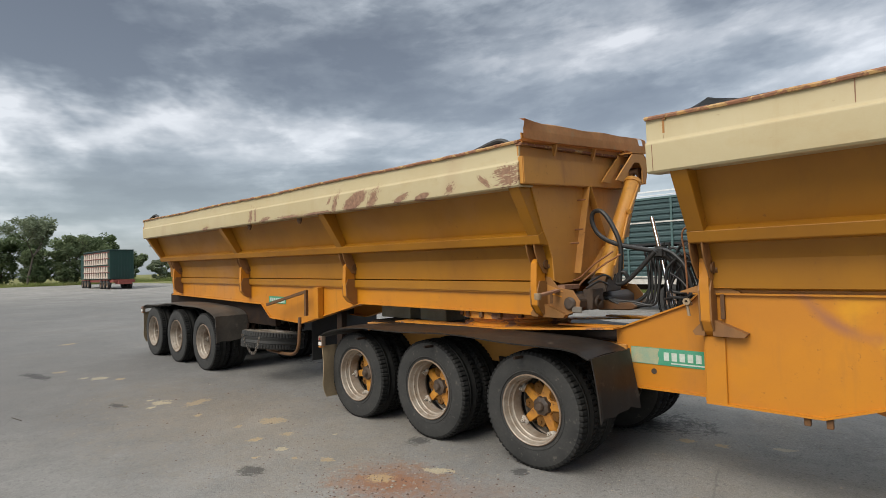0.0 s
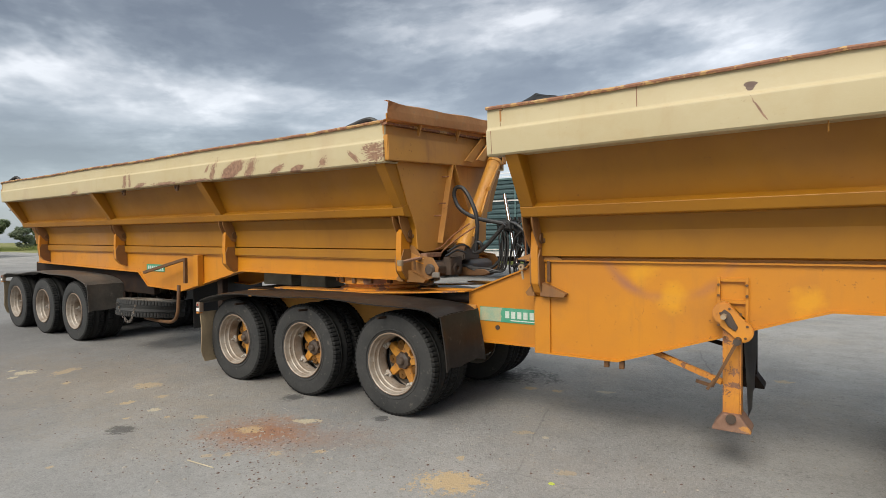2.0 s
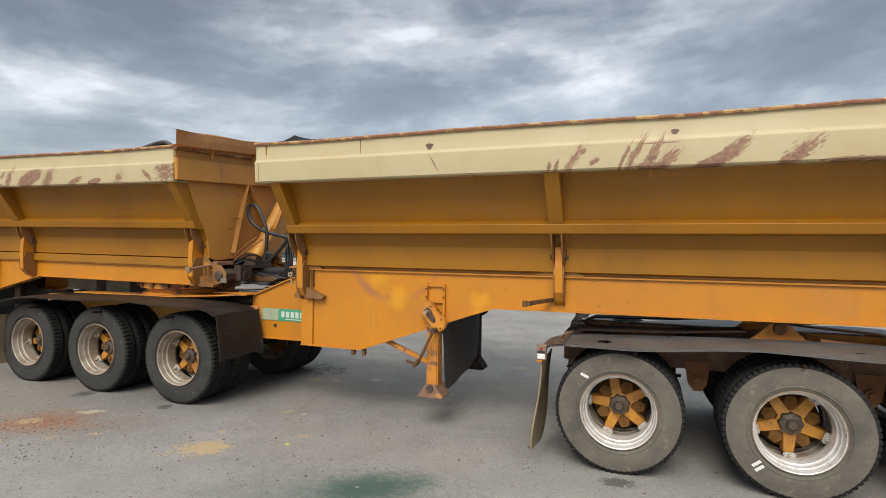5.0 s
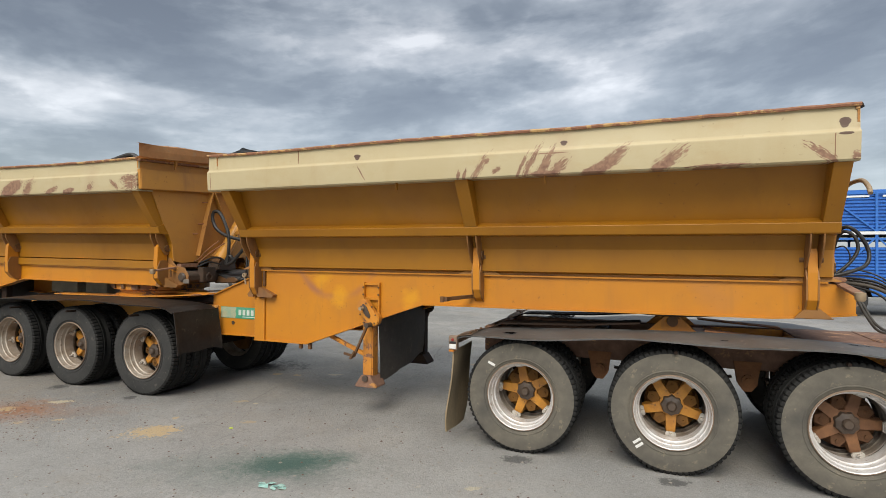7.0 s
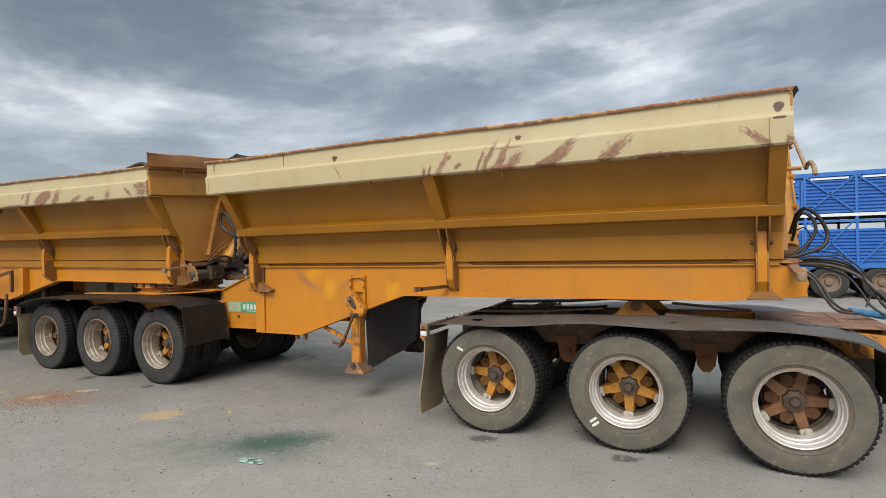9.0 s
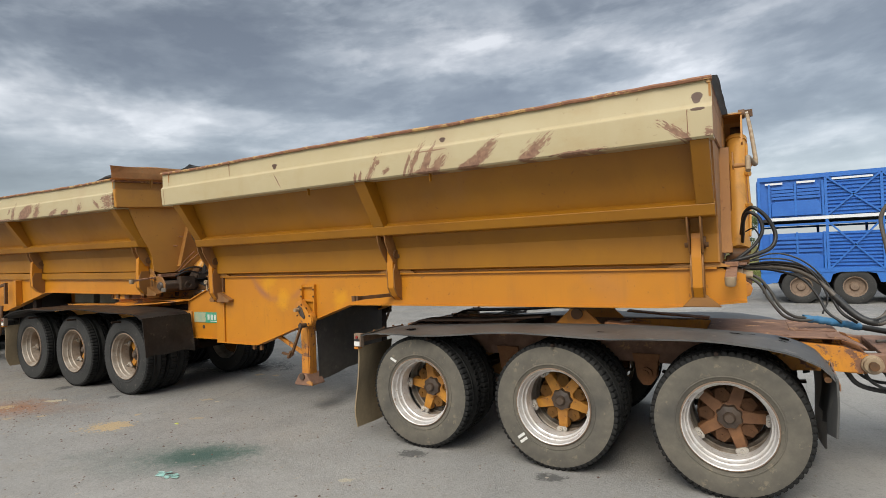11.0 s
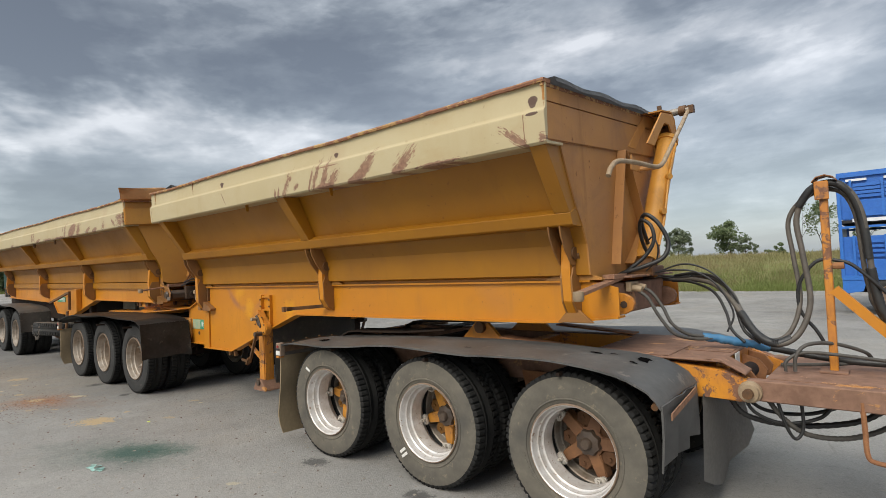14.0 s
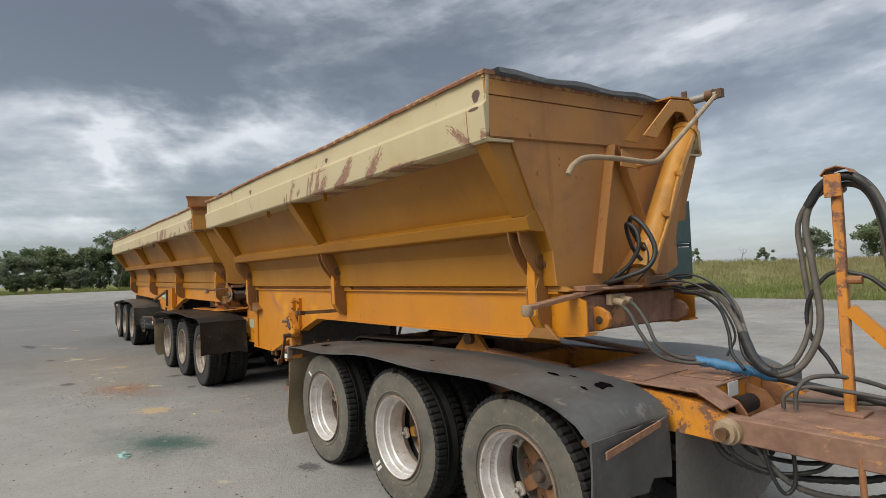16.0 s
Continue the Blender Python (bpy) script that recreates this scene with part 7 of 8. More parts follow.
# hydraulic and air lines over the drawbar
for pts, r, m, lab, ribs in (
    ([(4.45, 0.55, 1.54), (4.64, 0.48, 1.525), (4.80, 0.38, 1.53), (4.98, 0.24, 1.50), (5.12, 0.10, 1.41), (5.22, 0.0, 1.29), (5.31, -0.09, 1.18), (5.45, -0.14, 1.11), (5.57, -0.11, 1.18), (5.64, -0.06, 1.39), (5.61, -0.03, 1.71), (5.585, -0.01, 1.93), (5.64, -0.01, 2.08), (5.745, -0.03, 2.15), (5.86, -0.03, 2.12), (5.93, -0.02, 1.97), (5.955, -0.01, 1.73), (5.97, 0.0, 1.52), (6.0, 0.0, 1.32), (6.1, 0.02, 1.12), (6.3, 0.04, 1.02)], 0.018, "hose_tan", "thick dusty hose looped over the mast", 0.0),
    ([(4.45, 0.60, 1.56), (4.64, 0.53, 1.545), (4.80, 0.43, 1.555), (4.98, 0.30, 1.53), (5.12, 0.16, 1.45), (5.20, 0.06, 1.33), (5.28, -0.04, 1.21), (5.41, -0.10, 1.13), (5.52, -0.08, 1.19), (5.58, -0.02, 1.40), (5.55, 0.02, 1.70), (5.53, 0.04, 1.92), (5.60, 0.03, 2.05), (5.73, 0.02, 2.12), (5.84, 0.02, 2.09), (5.90, 0.02, 1.95), (5.92, 0.03, 1.72), (5.94, 0.04, 1.5), (6.0, 0.05, 1.28), (6.15, 0.06, 1.05)], 0.015, "hose_tan", "dusty hydraulic hose", 0.0),
    ([(5.21, 0.02, 1.30), (5.29, -0.07, 1.20), (5.37, -0.12, 1.135), (5.45, -0.13, 1.115), (5.53, -0.11, 1.15)], 0.027, "hose", "black spiral-wrapped hose bundle", 0.14),
    ([(5.60, -0.01, 2.02), (5.67, -0.02, 2.12), (5.745, -0.03, 2.155), (5.83, -0.03, 2.14), (5.90, -0.02, 2.04), (5.94, -0.01, 1.86), (5.955, -0.01, 1.66)], 0.025, "hose", "black rubber sleeve on the hose bend", 0.0),
    ([(5.96, -0.01, 1.60), (5.975, 0.0, 1.48), (6.01, 0.0, 1.32), (6.1, 0.02, 1.14)], 0.026, "hose", "black spiral wrap", 0.16),
    ([(4.58, 0.52, 1.535), (4.67, 0.48, 1.535), (4.78, 0.41, 1.54)], 0.024, "hose", "black hose joint sleeve", 0.0),
    ([(4.58, -0.25, 1.51), (4.68, -0.27, 1.47), (4.76, -0.27, 1.36), (4.82, -0.27, 1.24), (4.91, -0.21, 1.16), (5.02, -0.10, 1.135)], 0.012, "hose_grey", "dusty air hose", 0.0),
    ([(4.58, -0.33, 1.50), (4.68, -0.34, 1.43), (4.75, -0.33, 1.30), (4.84, -0.29, 1.17), (4.95, -0.18, 1.125), (5.05, -0.10, 1.125)], 0.012, "hose_grey", "dusty air hose", 0.0),
    ([(4.98, -0.115, 1.135), (5.08, -0.075, 1.12), (5.18, -0.03, 1.10), (5.28, 0.02, 1.075), (5.37, 0.06, 1.055)], 0.028, "blue_tape", "rough blue wrapped stretch of hose", 0.22),
    ([(5.34, 0.05, 1.06), (5.44, 0.08, 1.04), (5.54, 0.10, 1.02), (5.70, 0.10, 1.00), (5.88, 0.08, 0.99), (6.25, 0.08, 0.99)], 0.023, "hose", "black trunk hose", 0.0),
    ([(4.60, 0.10, 1.60), (4.78, 0.12, 1.66), (4.92, 0.12, 1.64), (5.05, 0.10, 1.56), (5.16, 0.08, 1.42), (5.22, 0.06, 1.28)], 0.007, "hose", "thin black cable", 0.0),
    ([(4.60, 0.02, 1.60), (4.76, 0.02, 1.62), (4.92, 0.03, 1.60), (5.06, 0.03, 1.50), (5.16, 0.03, 1.30), (5.12, 0.0, 1.16)], 0.007, "hose", "thin black cable", 0.0),
    ([(5.76, -0.03, 1.67), (5.67, -0.03, 1.64), (5.58, -0.03, 1.50), (5.58, -0.03, 1.33), (5.66, -0.03, 1.20), (5.70, -0.03, 1.12)], 0.010, "hose", "black spiral cable", 0.25),
    ([(5.77, -0.03, 1.66), (5.86, -0.03, 1.63), (5.95, -0.03, 1.54), (6.05, -0.02, 1.42)], 0.010, "hose", "black spiral cable", 0.25),
    ([(5.55, -0.20, 0.95), (5.56, -0.20, 1.05), (5.62, -0.16, 1.12), (5.75, -0.05, 1.12), (5.90, 0.06, 1.06), (5.92, 0.10, 1.0), (5.8, 0.08, 0.975), (5.6, 0.0, 0.965), (5.45, -0.05, 0.96)], 0.012, "hose_grey", "dusty looped air hose", 0.0),
    ([(5.50, -0.22, 0.95), (5.51, -0.22, 1.02), (5.60, -0.18, 1.07), (5.78, -0.12, 1.06), (6.1, -0.05, 1.02)], 0.011, "hose_grey", "dusty air hose", 0.0),
    ([(5.20, -0.42, 0.80), (5.30, -0.40, 0.68), (5.55, -0.30, 0.63), (5.85, -0.15, 0.66), (6.05, -0.05, 0.78)], 0.016, "hose", "black hose slung under the drawbar", 0.2),
    ([(5.25, -0.30, 0.80), (5.38, -0.28, 0.70), (5.60, -0.18, 0.68), (5.80, -0.05, 0.74), (5.9, 0.0, 0.82)], 0.012, "hose", "black hose slung under the drawbar", 0.0),
    ([(5.30, -0.48, 0.82), (5.36, -0.46, 0.72), (5.50, -0.40, 0.66), (5.68, -0.32, 0.70), (5.76, -0.28, 0.80)], 0.011, "hose", "thin black line under the drawbar", 0.0),
    ([(5.42, -0.44, 0.82), (5.50, -0.42, 0.70), (5.62, -0.36, 0.60), (5.82, -0.24, 0.58), (6.02, -0.12, 0.66), (6.15, 0.0, 0.80)], 0.014, "hose_grey", "spiral-wrapped hose under the drawbar", 0.2),
    ([(5.48, -0.46, 0.82), (5.52, -0.45, 0.66), (5.56, -0.42, 0.58), (5.60, -0.40, 0.64), (5.60, -0.40, 0.80)], 0.010, "hose", "thin black line under the drawbar", 0.0),
    ([(4.62, 0.50, 1.56), (4.80, 0.40, 1.58), (5.00, 0.24, 1.55), (5.12, 0.12, 1.45), (5.18, 0.04, 1.32), (5.24, -0.04, 1.18), (5.34, -0.06, 1.10)], 0.012, "hose", "black hydraulic hose over the drawbar", 0.0),
    ([(4.62, 0.44, 1.52), (4.80, 0.34, 1.51), (5.00, 0.18, 1.44), (5.10, 0.08, 1.30), (5.15, 0.0, 1.18), (5.24, -0.05, 1.10)], 0.011, "hose", "black hydraulic hose over the drawbar", 0.0),
    ([(4.56, 0.10, 1.80), (4.58, -0.06, 1.92), (4.60, -0.16, 2.01), (4.66, -0.22, 2.05), (4.75, -0.22, 1.97), (4.81, -0.22, 1.83), (4.78, -0.26, 1.72), (4.66, -0.32, 1.66), (4.52, -0.34, 1.62), (4.46, -0.30, 1.60)], 0.016, "hose", "black ram hose in a loop", 0.0),
    ([(4.57, 0.04, 1.74), (4.58, -0.10, 1.84), (4.59, -0.18, 1.95), (4.63, -0.24, 2.01), (4.70, -0.25, 1.96), (4.72, -0.26, 1.85), (4.66, -0.28, 1.74), (4.56, -0.32, 1.65), (4.48, -0.32, 1.60)], 0.014, "hose", "black ram hose in a loop", 0.0),
    ([(4.60, -0.04, 1.86), (4.66, -0.10, 1.88), (4.70, -0.12, 1.80), (4.68, -0.12, 1.70), (4.60, -0.12, 1.62)], 0.006, "hose", "thin black cable", 0.0),
):
    b = hose(bm_new(), pts, r, 10, 8 if ribs == 0 else 14, ribs if m != "blue_tape" else 0.08)
    if m == "blue_tape":                                          # tape wound on by hand, lumpy
        for v in b.verts:
            v.co += Vector((0.3, 1, 1)) * 0.009 * noise.noise(v.co * 26) + Vector((0, 1, 1)) * 0.006 * noise.noise(v.co * 80)
    h = part("hose", b, M[m], dolly, lab, smooth=True, angle=60)
b = bm_new()
rod(b, (4.54, -0.33, 1.51), (4.64, -0.33, 1.49), 0.026, 10)
rod(b, (4.54, -0.25, 1.52), (4.64, -0.25, 1.50), 0.026, 10)
box(b, 4.53, 4.57, -0.37, -0.21, 1.475, 1.55)
part("hose_coupling", soft(b, 0.004), M["tan_steel"], dolly, "tan dusty steel hose couplings")
for x, z, turn in ((1.688, 0.785, 0.45), (2.965, 0.215, -0.65), (2.945, 0.248, -0.65)):
    b = box(bm_new(), -0.035, 0.035, -0.0015, 0.0015, -0.011, 0.011)
    b.transform(Matrix.Translation((x, -1.1965, z)) @ Matrix.Rotation(turn, 4, "Y"))
    part("sticker", b, M["tag"], dolly, "small white paper sticker on a tyre")

# ---- vehicles parked farther off ----
FAR_WHEEL = {}


def far_wheel(parent, x, y, z, face=-1, r=0.50, rim="lip"):
    """A plain far-off truck wheel: tyre with a dished rim."""
    key = rim
    if key not in FAR_WHEEL:
        FAR_WHEEL[key] = (
            own_mesh("tyre", lathe(bm_new(), [(-0.13, 0.28), (-0.15, 0.33), (-0.15, 0.43), (-0.125, 0.49), (0.125, 0.49), (0.15, 0.43), (0.15, 0.28)], "y", 36, close=True), M["tyre"]),
            own_mesh("wheel", lathe(bm_new(), [(-0.135, 0.29), (-0.13, 0.265), (-0.03, 0.24), (-0.01, 0.12), (-0.07, 0.10), (-0.08, 0.0)], "y", 28, caps=False), M[rim]))
    t, w = FAR_WHEEL[key]
    at = Matrix.Translation(Vector((x, y, z)) - ORIGIN) @ Matrix.Rotation(0 if face < 0 else math.pi, 4, "Z")
    wh = link("wheel", w, None, parent, at=at)
    link("tyre", t, None, wh)
    return wh


def stock_body(parent, x0, x1, y0, z0, z1, mat, edge, bay, slat, gap_at, door=1.7, cross=True, open_top=0.16):
    """One side of a two-deck stock crate: posts, diagonals and pressed slats with a gap between the decks."""
    y1 = y0 + 2.45
    for side, y in ((-1, y0), (1, y1)):
        for lo, hi in ((z0, gap_at - open_top), (gap_at + 0.05, z1)):
            x = x0 + door
            n = int((hi - lo) / slat)
            for k in range(n):
                z = lo + (hi - lo) * k / n
                pts = [(y - side * 0.0, z + 0.012), (y + side * 0.022, z + 0.03), (y + side * 0.022, z + slat * 0.62), (y, z + slat * 0.80), (y - side * 0.012, z + slat * 0.80), (y - side * 0.012, z + 0.012)]
                if side < 0:
                    part("slat", prism(bm_new(), pts, "x", x, x1), mat, parent)
            part("backing", box(bm_new(), x0, x1, *sorted((y - side * 0.02, y - side * 0.03)), lo, hi), mat, parent)
        posts = [x0 + 0.03, x0 + door]
        while posts[-1] + bay < x1:
            posts.append(posts[-1] + bay)
        posts.append(x1 - 0.03)
        for p in posts:
            part("post", box(bm_new(), p - 0.035, p + 0.035, *sorted((y + side * 0.022, y + side * 0.055)), z0, z1), edge, parent)
        if cross and side < 0:
            for i, (p, q) in enumerate(zip(posts[1:], posts[2:])):
                for lo, hi in ((z0, gap_at - 0.1), (gap_at + 0.05, z1)):
                    ways = ((lo, hi), (hi, lo)) if i == 0 else (((lo, hi),) if (i + (lo > z0)) % 2 else ((hi, lo),))
                    for a, c in ways:
                        b = beam(bm_new(), (p, y + side * 0.045, a), (q, y + side * 0.045, c), 0.03, 0.045)
                        part("diagonal", b, edge, parent)
        for z, h in ((z0 - 0.06, 0.12), (z1 - 0.03, 0.07), (gap_at - 0.20, 0.06)):
            part("side_rail", box(bm_new(), x0, x1, *sorted((y - side * 0.03, y + side * 0.05)), z, z + h), edge, parent)
    for x in (x0, x1):
        part("end_panel", box(bm_new(), x - 0.02, x + 0.02, y0 + 0.02, y1 - 0.02, z0, gap_at - 0.1), mat, parent)
        part("end_panel", box(bm_new(), x - 0.02, x + 0.02, y0 + 0.02, y1 - 0.02, gap_at + 0.1, z1), mat, parent)
    part("deck_floor", box(bm_new(), x0, x1, y0 + 0.02, y1 - 0.02, gap_at - 0.06, gap_at + 0.02), M["dark"], parent)
    part("deck_floor", box(bm_new(), x0, x1, y0 + 0.02, y1 - 0.02, z0 - 0.10, z0 - 0.02), M["dark"], parent)
    return y1


def blue_trailer():
    g = 0.0
    t = thing("livestock_trailer", (10.0, 20.3, g), "bright blue two-deck livestock trailer with white deck stripe", "livestock trailer")
    y0 = 19.08 - YC
    x0, x1 = 4.86, 17.0
    y1 = stock_body(t, x0, x1, y0, g + 0.98, g + 3.70, M["blue"], M["blue_edge"], 1.28, 0.098, g + 2.50, open_top=0.42)
    part("deck_stripe", box(bm_new(), x0 + 0.3, x1, y0 - 0.075, y0 - 0.055, g + 2.46, g + 2.55), M["white"], t, "white stripe")
    # loading door panels at the end of the side
    for z, top in ((g + 1.02, g + 2.04), (g + 2.60, g + 3.52)):
        b = prism(bm_new(), [(x0 + 0.34, z), (x0 + 1.58, z), (x0 + 1.58, z + 0.36), (x0 + 1.46, z + 0.44), (x0 + 0.46, z + 0.44), (x0 + 0.34, z + 0.36)], "y", y0 - 0.05, y0 - 0.022)
        part("door_panel", soft(b, 0.012), M["blue"], t, "smooth pressed door panel")
        for dx in (0.36, 1.0):
            for k in range(4):
                z2 = z + 0.50 + k * (top - z - 0.52) / 4
                part("door_slat", box(bm_new(), x0 + dx, x0 + dx + 0.56, y0 - 0.045, y0 - 0.022, z2, z2 + 0.075), M["blue"], t)
        for dx in (0.27, 0.93, 1.60):
            part("door_post", box(bm_new(), x0 + dx, x0 + dx + 0.055, y0 - 0.06, y0 - 0.022, z - 0.02, top + 0.06), M["blue_edge"], t)
    # brightness through the gaps under the roof, painted as white strips
    for dx in (0.1, 0.9):
        part("white_door_gap", box(bm_new(), x0 + dx + 0.1, x0 + dx + 0.55, y0 - 0.05, y0 - 0.02, g + 3.55, g + 3.61), M["white"], t)
    for k in range(8):
        part("white_roof_gap", box(bm_new(), x0 + 1.85 + 1.28 * k, x0 + 1.85 + 1.28 * k + 0.95, y0 - 0.045, y0 - 0.025, g + 3.58, g + 3.635), M["white"], t)
    part("top_rail", box(bm_new(), x0, x1, y0 - 0.03, y0 + 0.03, g + 3.74, g + 3.80), M["blue_edge"], t)
    arch = [(x0, g + 0.95), (x1, g + 0.95), (x1, g + 0.62), (9.3, g + 0.62)]
    for cx in (8.44, 7.15, 5.87):
        arch += [(cx + 0.58, g + 0.62), (cx + 0.50, g + 0.86), (cx + 0.25, g + 0.98 - 0.05), (cx - 0.25, g + 0.98 - 0.05), (cx - 0.50, g + 0.86), (cx - 0.58, g + 0.62)]
    arch += [(x0, g + 0.55)]
    part("skirt", prism(bm_new(), arch, "y", y0 - 0.03, y0 + 0.01), M["blue_edge"], t, "blue side skirt with wheel arches")
    for x in (5.87, 7.15, 8.44, 13.6, 14.9):
        far_wheel(t, x, y0 + 0.13, g + 0.49)
        far_wheel(t, x, y0 + 2.30, g + 0.49, 1)
        part("axle", rod(bm_new(), (x, y0 + 0.2, g + 0.49), (x, y0 + 2.2, g + 0.49), 0.06, 10), M["frame"], t)
    part("chassis", box(bm_new(), x0 + 0.3, x1, y0 + 0.7, y0 + 1.7, g + 0.55, g + 0.88), M["frame"], t)
    part("step", box(bm_new(), x0 + 0.02, x0 + 0.12, y0 + 0.05, y0 + 0.2, g + 0.28, g + 0.62), M["frame"], t)


def green_trailer():
    g = gz(-9, 20)
    t = thing("livestock_trailer", (-9.5, 20.4, g), "dark green slatted livestock trailer with white top rails", "livestock trailer")
    x0, x1, y0 = -17.0, -3.55, 19.1 - YC
    stock_body(t, x0, x1, y0, g + 1.25, g + 4.02, M["green"], M["green_edge"], 1.6, 0.19, 2.46, cross=False, open_top=0.18)
    for z in (g + 1.22, 3.19):
        part("deck_stripe", box(bm_new(), x0, x1, y0 - 0.075, y0 - 0.055, z, z + 0.05), M["pale_rail"], t, "pale scuffed rub rail")
    b = bm_new()
    for k in range(9):
        x = x0 + 0.1 + (x1 - x0 - 0.2) * k / 8
        beam(b, (x, y0 + 0.1, g + 4.0), (x, y0 + 0.1, g + 4.28), 0.04, 0.04)
    beam(b, (x0, y0 + 0.1, g + 4.28), (x1, y0 + 0.1, g + 4.28), 0.05, 0.05)
    beam(b, (x0, y0 + 0.1, g + 4.14), (x1, y0 + 0.1, g + 4.14), 0.03, 0.03)
    part("top_rail", b, M["white"], t, "white pipe rails along the top")
    part("chassis_beam", box(bm_new(), x0, x1, y0 - 0.02, y0 + 0.1, g + 0.98, g + 1.20), M["pale_rail"], t, "pale chassis beam")
    part("chassis", box(bm_new(), x0, x1, y0 + 0.7, y0 + 1.7, g + 0.75, g + 1.15), M["frame"], t)
    b = bm_new()
    for dx in (0, 0.32):
        rod(b, (x1 + 0.06, y0 + 0.2 + dx, g + 0.9), (x1 + 0.06, y0 + 0.2 + dx, g + 4.3), 0.018, 8)
    for k in range(11):
        rod(b, (x1 + 0.06, y0 + 0.2, g + 1.0 + 0.3 * k), (x1 + 0.06, y0 + 0.52, g + 1.0 + 0.3 * k), 0.012, 6)
    part("ladder", b, M["frame"], t, "thin dark ladder")
    for x in (-15.2, -13.9, -12.6, -7.4, -6.1, -4.8):
        far_wheel(t, x, y0 + 0.15, g + 0.49)
        far_wheel(t, x, y0 + 2.25, g + 0.49, 1)
        part("axle", rod(bm_new(), (x, y0 + 0.2, g + 0.49), (x, y0 + 2.2, g + 0.49), 0.06, 10), M["frame"], t)


def red_truck():
    x1, y0 = -67.4, 16.9 - YC
    g = gz(x1, 17)
    x0 = x1 - 12.6
    t = thing("crate_trailer", (x1 - 6, 18.1, g), "far red trailer of stacked pale slatted crates behind green canvas", "livestock trailer")
    part("chassis", box(bm_new(), x0, x1 + 0.9, y0 + 0.2, y0 + 2.3, g + 0.75, g + 1.05), M["redframe"], t, "rusty red chassis")
    part("body", box(bm_new(), x0 + 1.6, x1, y0 + 0.06, y0 + 2.45, g + 1.1, g + 4.3), M["green_far"], t, "dark green canvas body")
    part("front_panel", box(bm_new(), x0, x0 + 1.55, y0 + 0.02, y0 + 2.45, g + 1.1, g + 4.1), M["green_far"], t)
    for z in (1.2, 1.9, 2.75, 3.45):
        for k in range(11):
            x = x0 + 1.75 + (x1 - x0 - 2.0) * k / 11
            b = bm_new()
            prism(b, [(x, g + z), (x + 0.62, g + z), (x + 0.42, g + z + 0.60), (x + 0.20, g + z + 0.60)], "y", y0 - 0.04, y0 + 0.05)
            part("crate_slat", b, M["crate"], t)
        part("shelf", box(bm_new(), x0 + 1.6, x1, y0 - 0.05, y0 + 0.05, g + z + 0.62, g + z + 0.68), M["redframe"], t)
    for k in range(7):
        part("rear_rib", box(bm_new(), x1, x1 + 0.05, y0 + 0.3 + 0.3 * k, y0 + 0.36 + 0.3 * k, g + 1.2, g + 4.2), M["green_far"], t)
    part("roof", box(bm_new(), x0 + 1.6, x1 + 0.1, y0 - 0.05, y0 + 2.5, g + 4.3, g + 4.38), M["green"], t)
    for x in (x0 + 0.8, x0 + 2.1, x0 + 3.4, x1 - 3.5, x1 - 2.2, x1 - 0.9):
        for face, y in ((-1, y0 + 0.15), (1, y0 + 2.3)):
            far_wheel(t, x, y, g + 0.49, face)
        part("mudguard", box(bm_new(), x - 0.55, x + 0.55, y0, y0 + 0.5, g + 1.0, g + 1.06), M["redframe"], t)
    part("coupling", box(bm_new(), x1, x1 + 1.4, y0 + 0.6, y0 + 1.9, g + 0.55, g + 0.95), M["redframe"], t)


blue_trailer()
green_trailer()
red_truck()

# ---- ground ----
ORIGIN = Vector((0, 0, 0))


def field_z(x, y):
    """Open land past the yard: a low rise behind the grass on the far side."""
    z = gz(x, min(y, 40)) - 0.02
    if y > 28.6:
        z += 1.45 * (1 - math.exp(-((y - 28.6) / 9.0) ** 2)) * min(1.0, max(0.0, (x + 60) / 30))
        z += 0.25 * noise.noise((x * 0.08, y * 0.08, 0)) * min(1, (y - 28.6) / 10)
    return z


def grid(name, xs, ys, zf, mat, label, category=""):
    bm = bm_new()
    rows = [[bm.verts.new((x, y, zf(x, y))) for y in ys] for x in xs]
    for p, q in zip(rows, rows[1:]):
        for j in range(len(ys) - 1):
            bm.faces.new((p[j], q[j], q[j + 1], p[j + 1]))
    mesh = bpy.data.meshes.new(name)
    bm.to_mesh(mesh)
    bm.free()
    mesh.materials.append(mat)
    mesh.shade_smooth()
    return tagged(new(name, mesh), label, category, "", "structure")


def steps(*spans):
    out = []
    for a, b, d in spans:
        n = max(1, round((b - a) / d))
        out += [a + (b - a) * k / n for k in range(n)]
    return out + [spans[-1][1]]


grid("ground", steps((-3000, -300, 300), (-300, -90, 10), (-90, 60, 3), (60, 300, 20), (300, 3000, 300)), steps((-3000, -200, 300), (-200, -60, 20), (-60, 24, 6), (24, 60, 1.5), (60, 300, 12), (300, 3000, 300)),
     lambda x, y: field_z(x, y) if abs(x) < 290 and abs(y) < 290 else field_z(x, y) - 0.3, M["soil"], "dry grassy soil round the yard", "ground")
grid("pavement", steps((-101, -16, 5), (-16, 10, 1), (10, 90, 8)), steps((-90, -10, 10), (-10, 28.2, 1.2)), gz, M["asphalt"], "worn grey asphalt yard with sand and oil stains", "pavement")


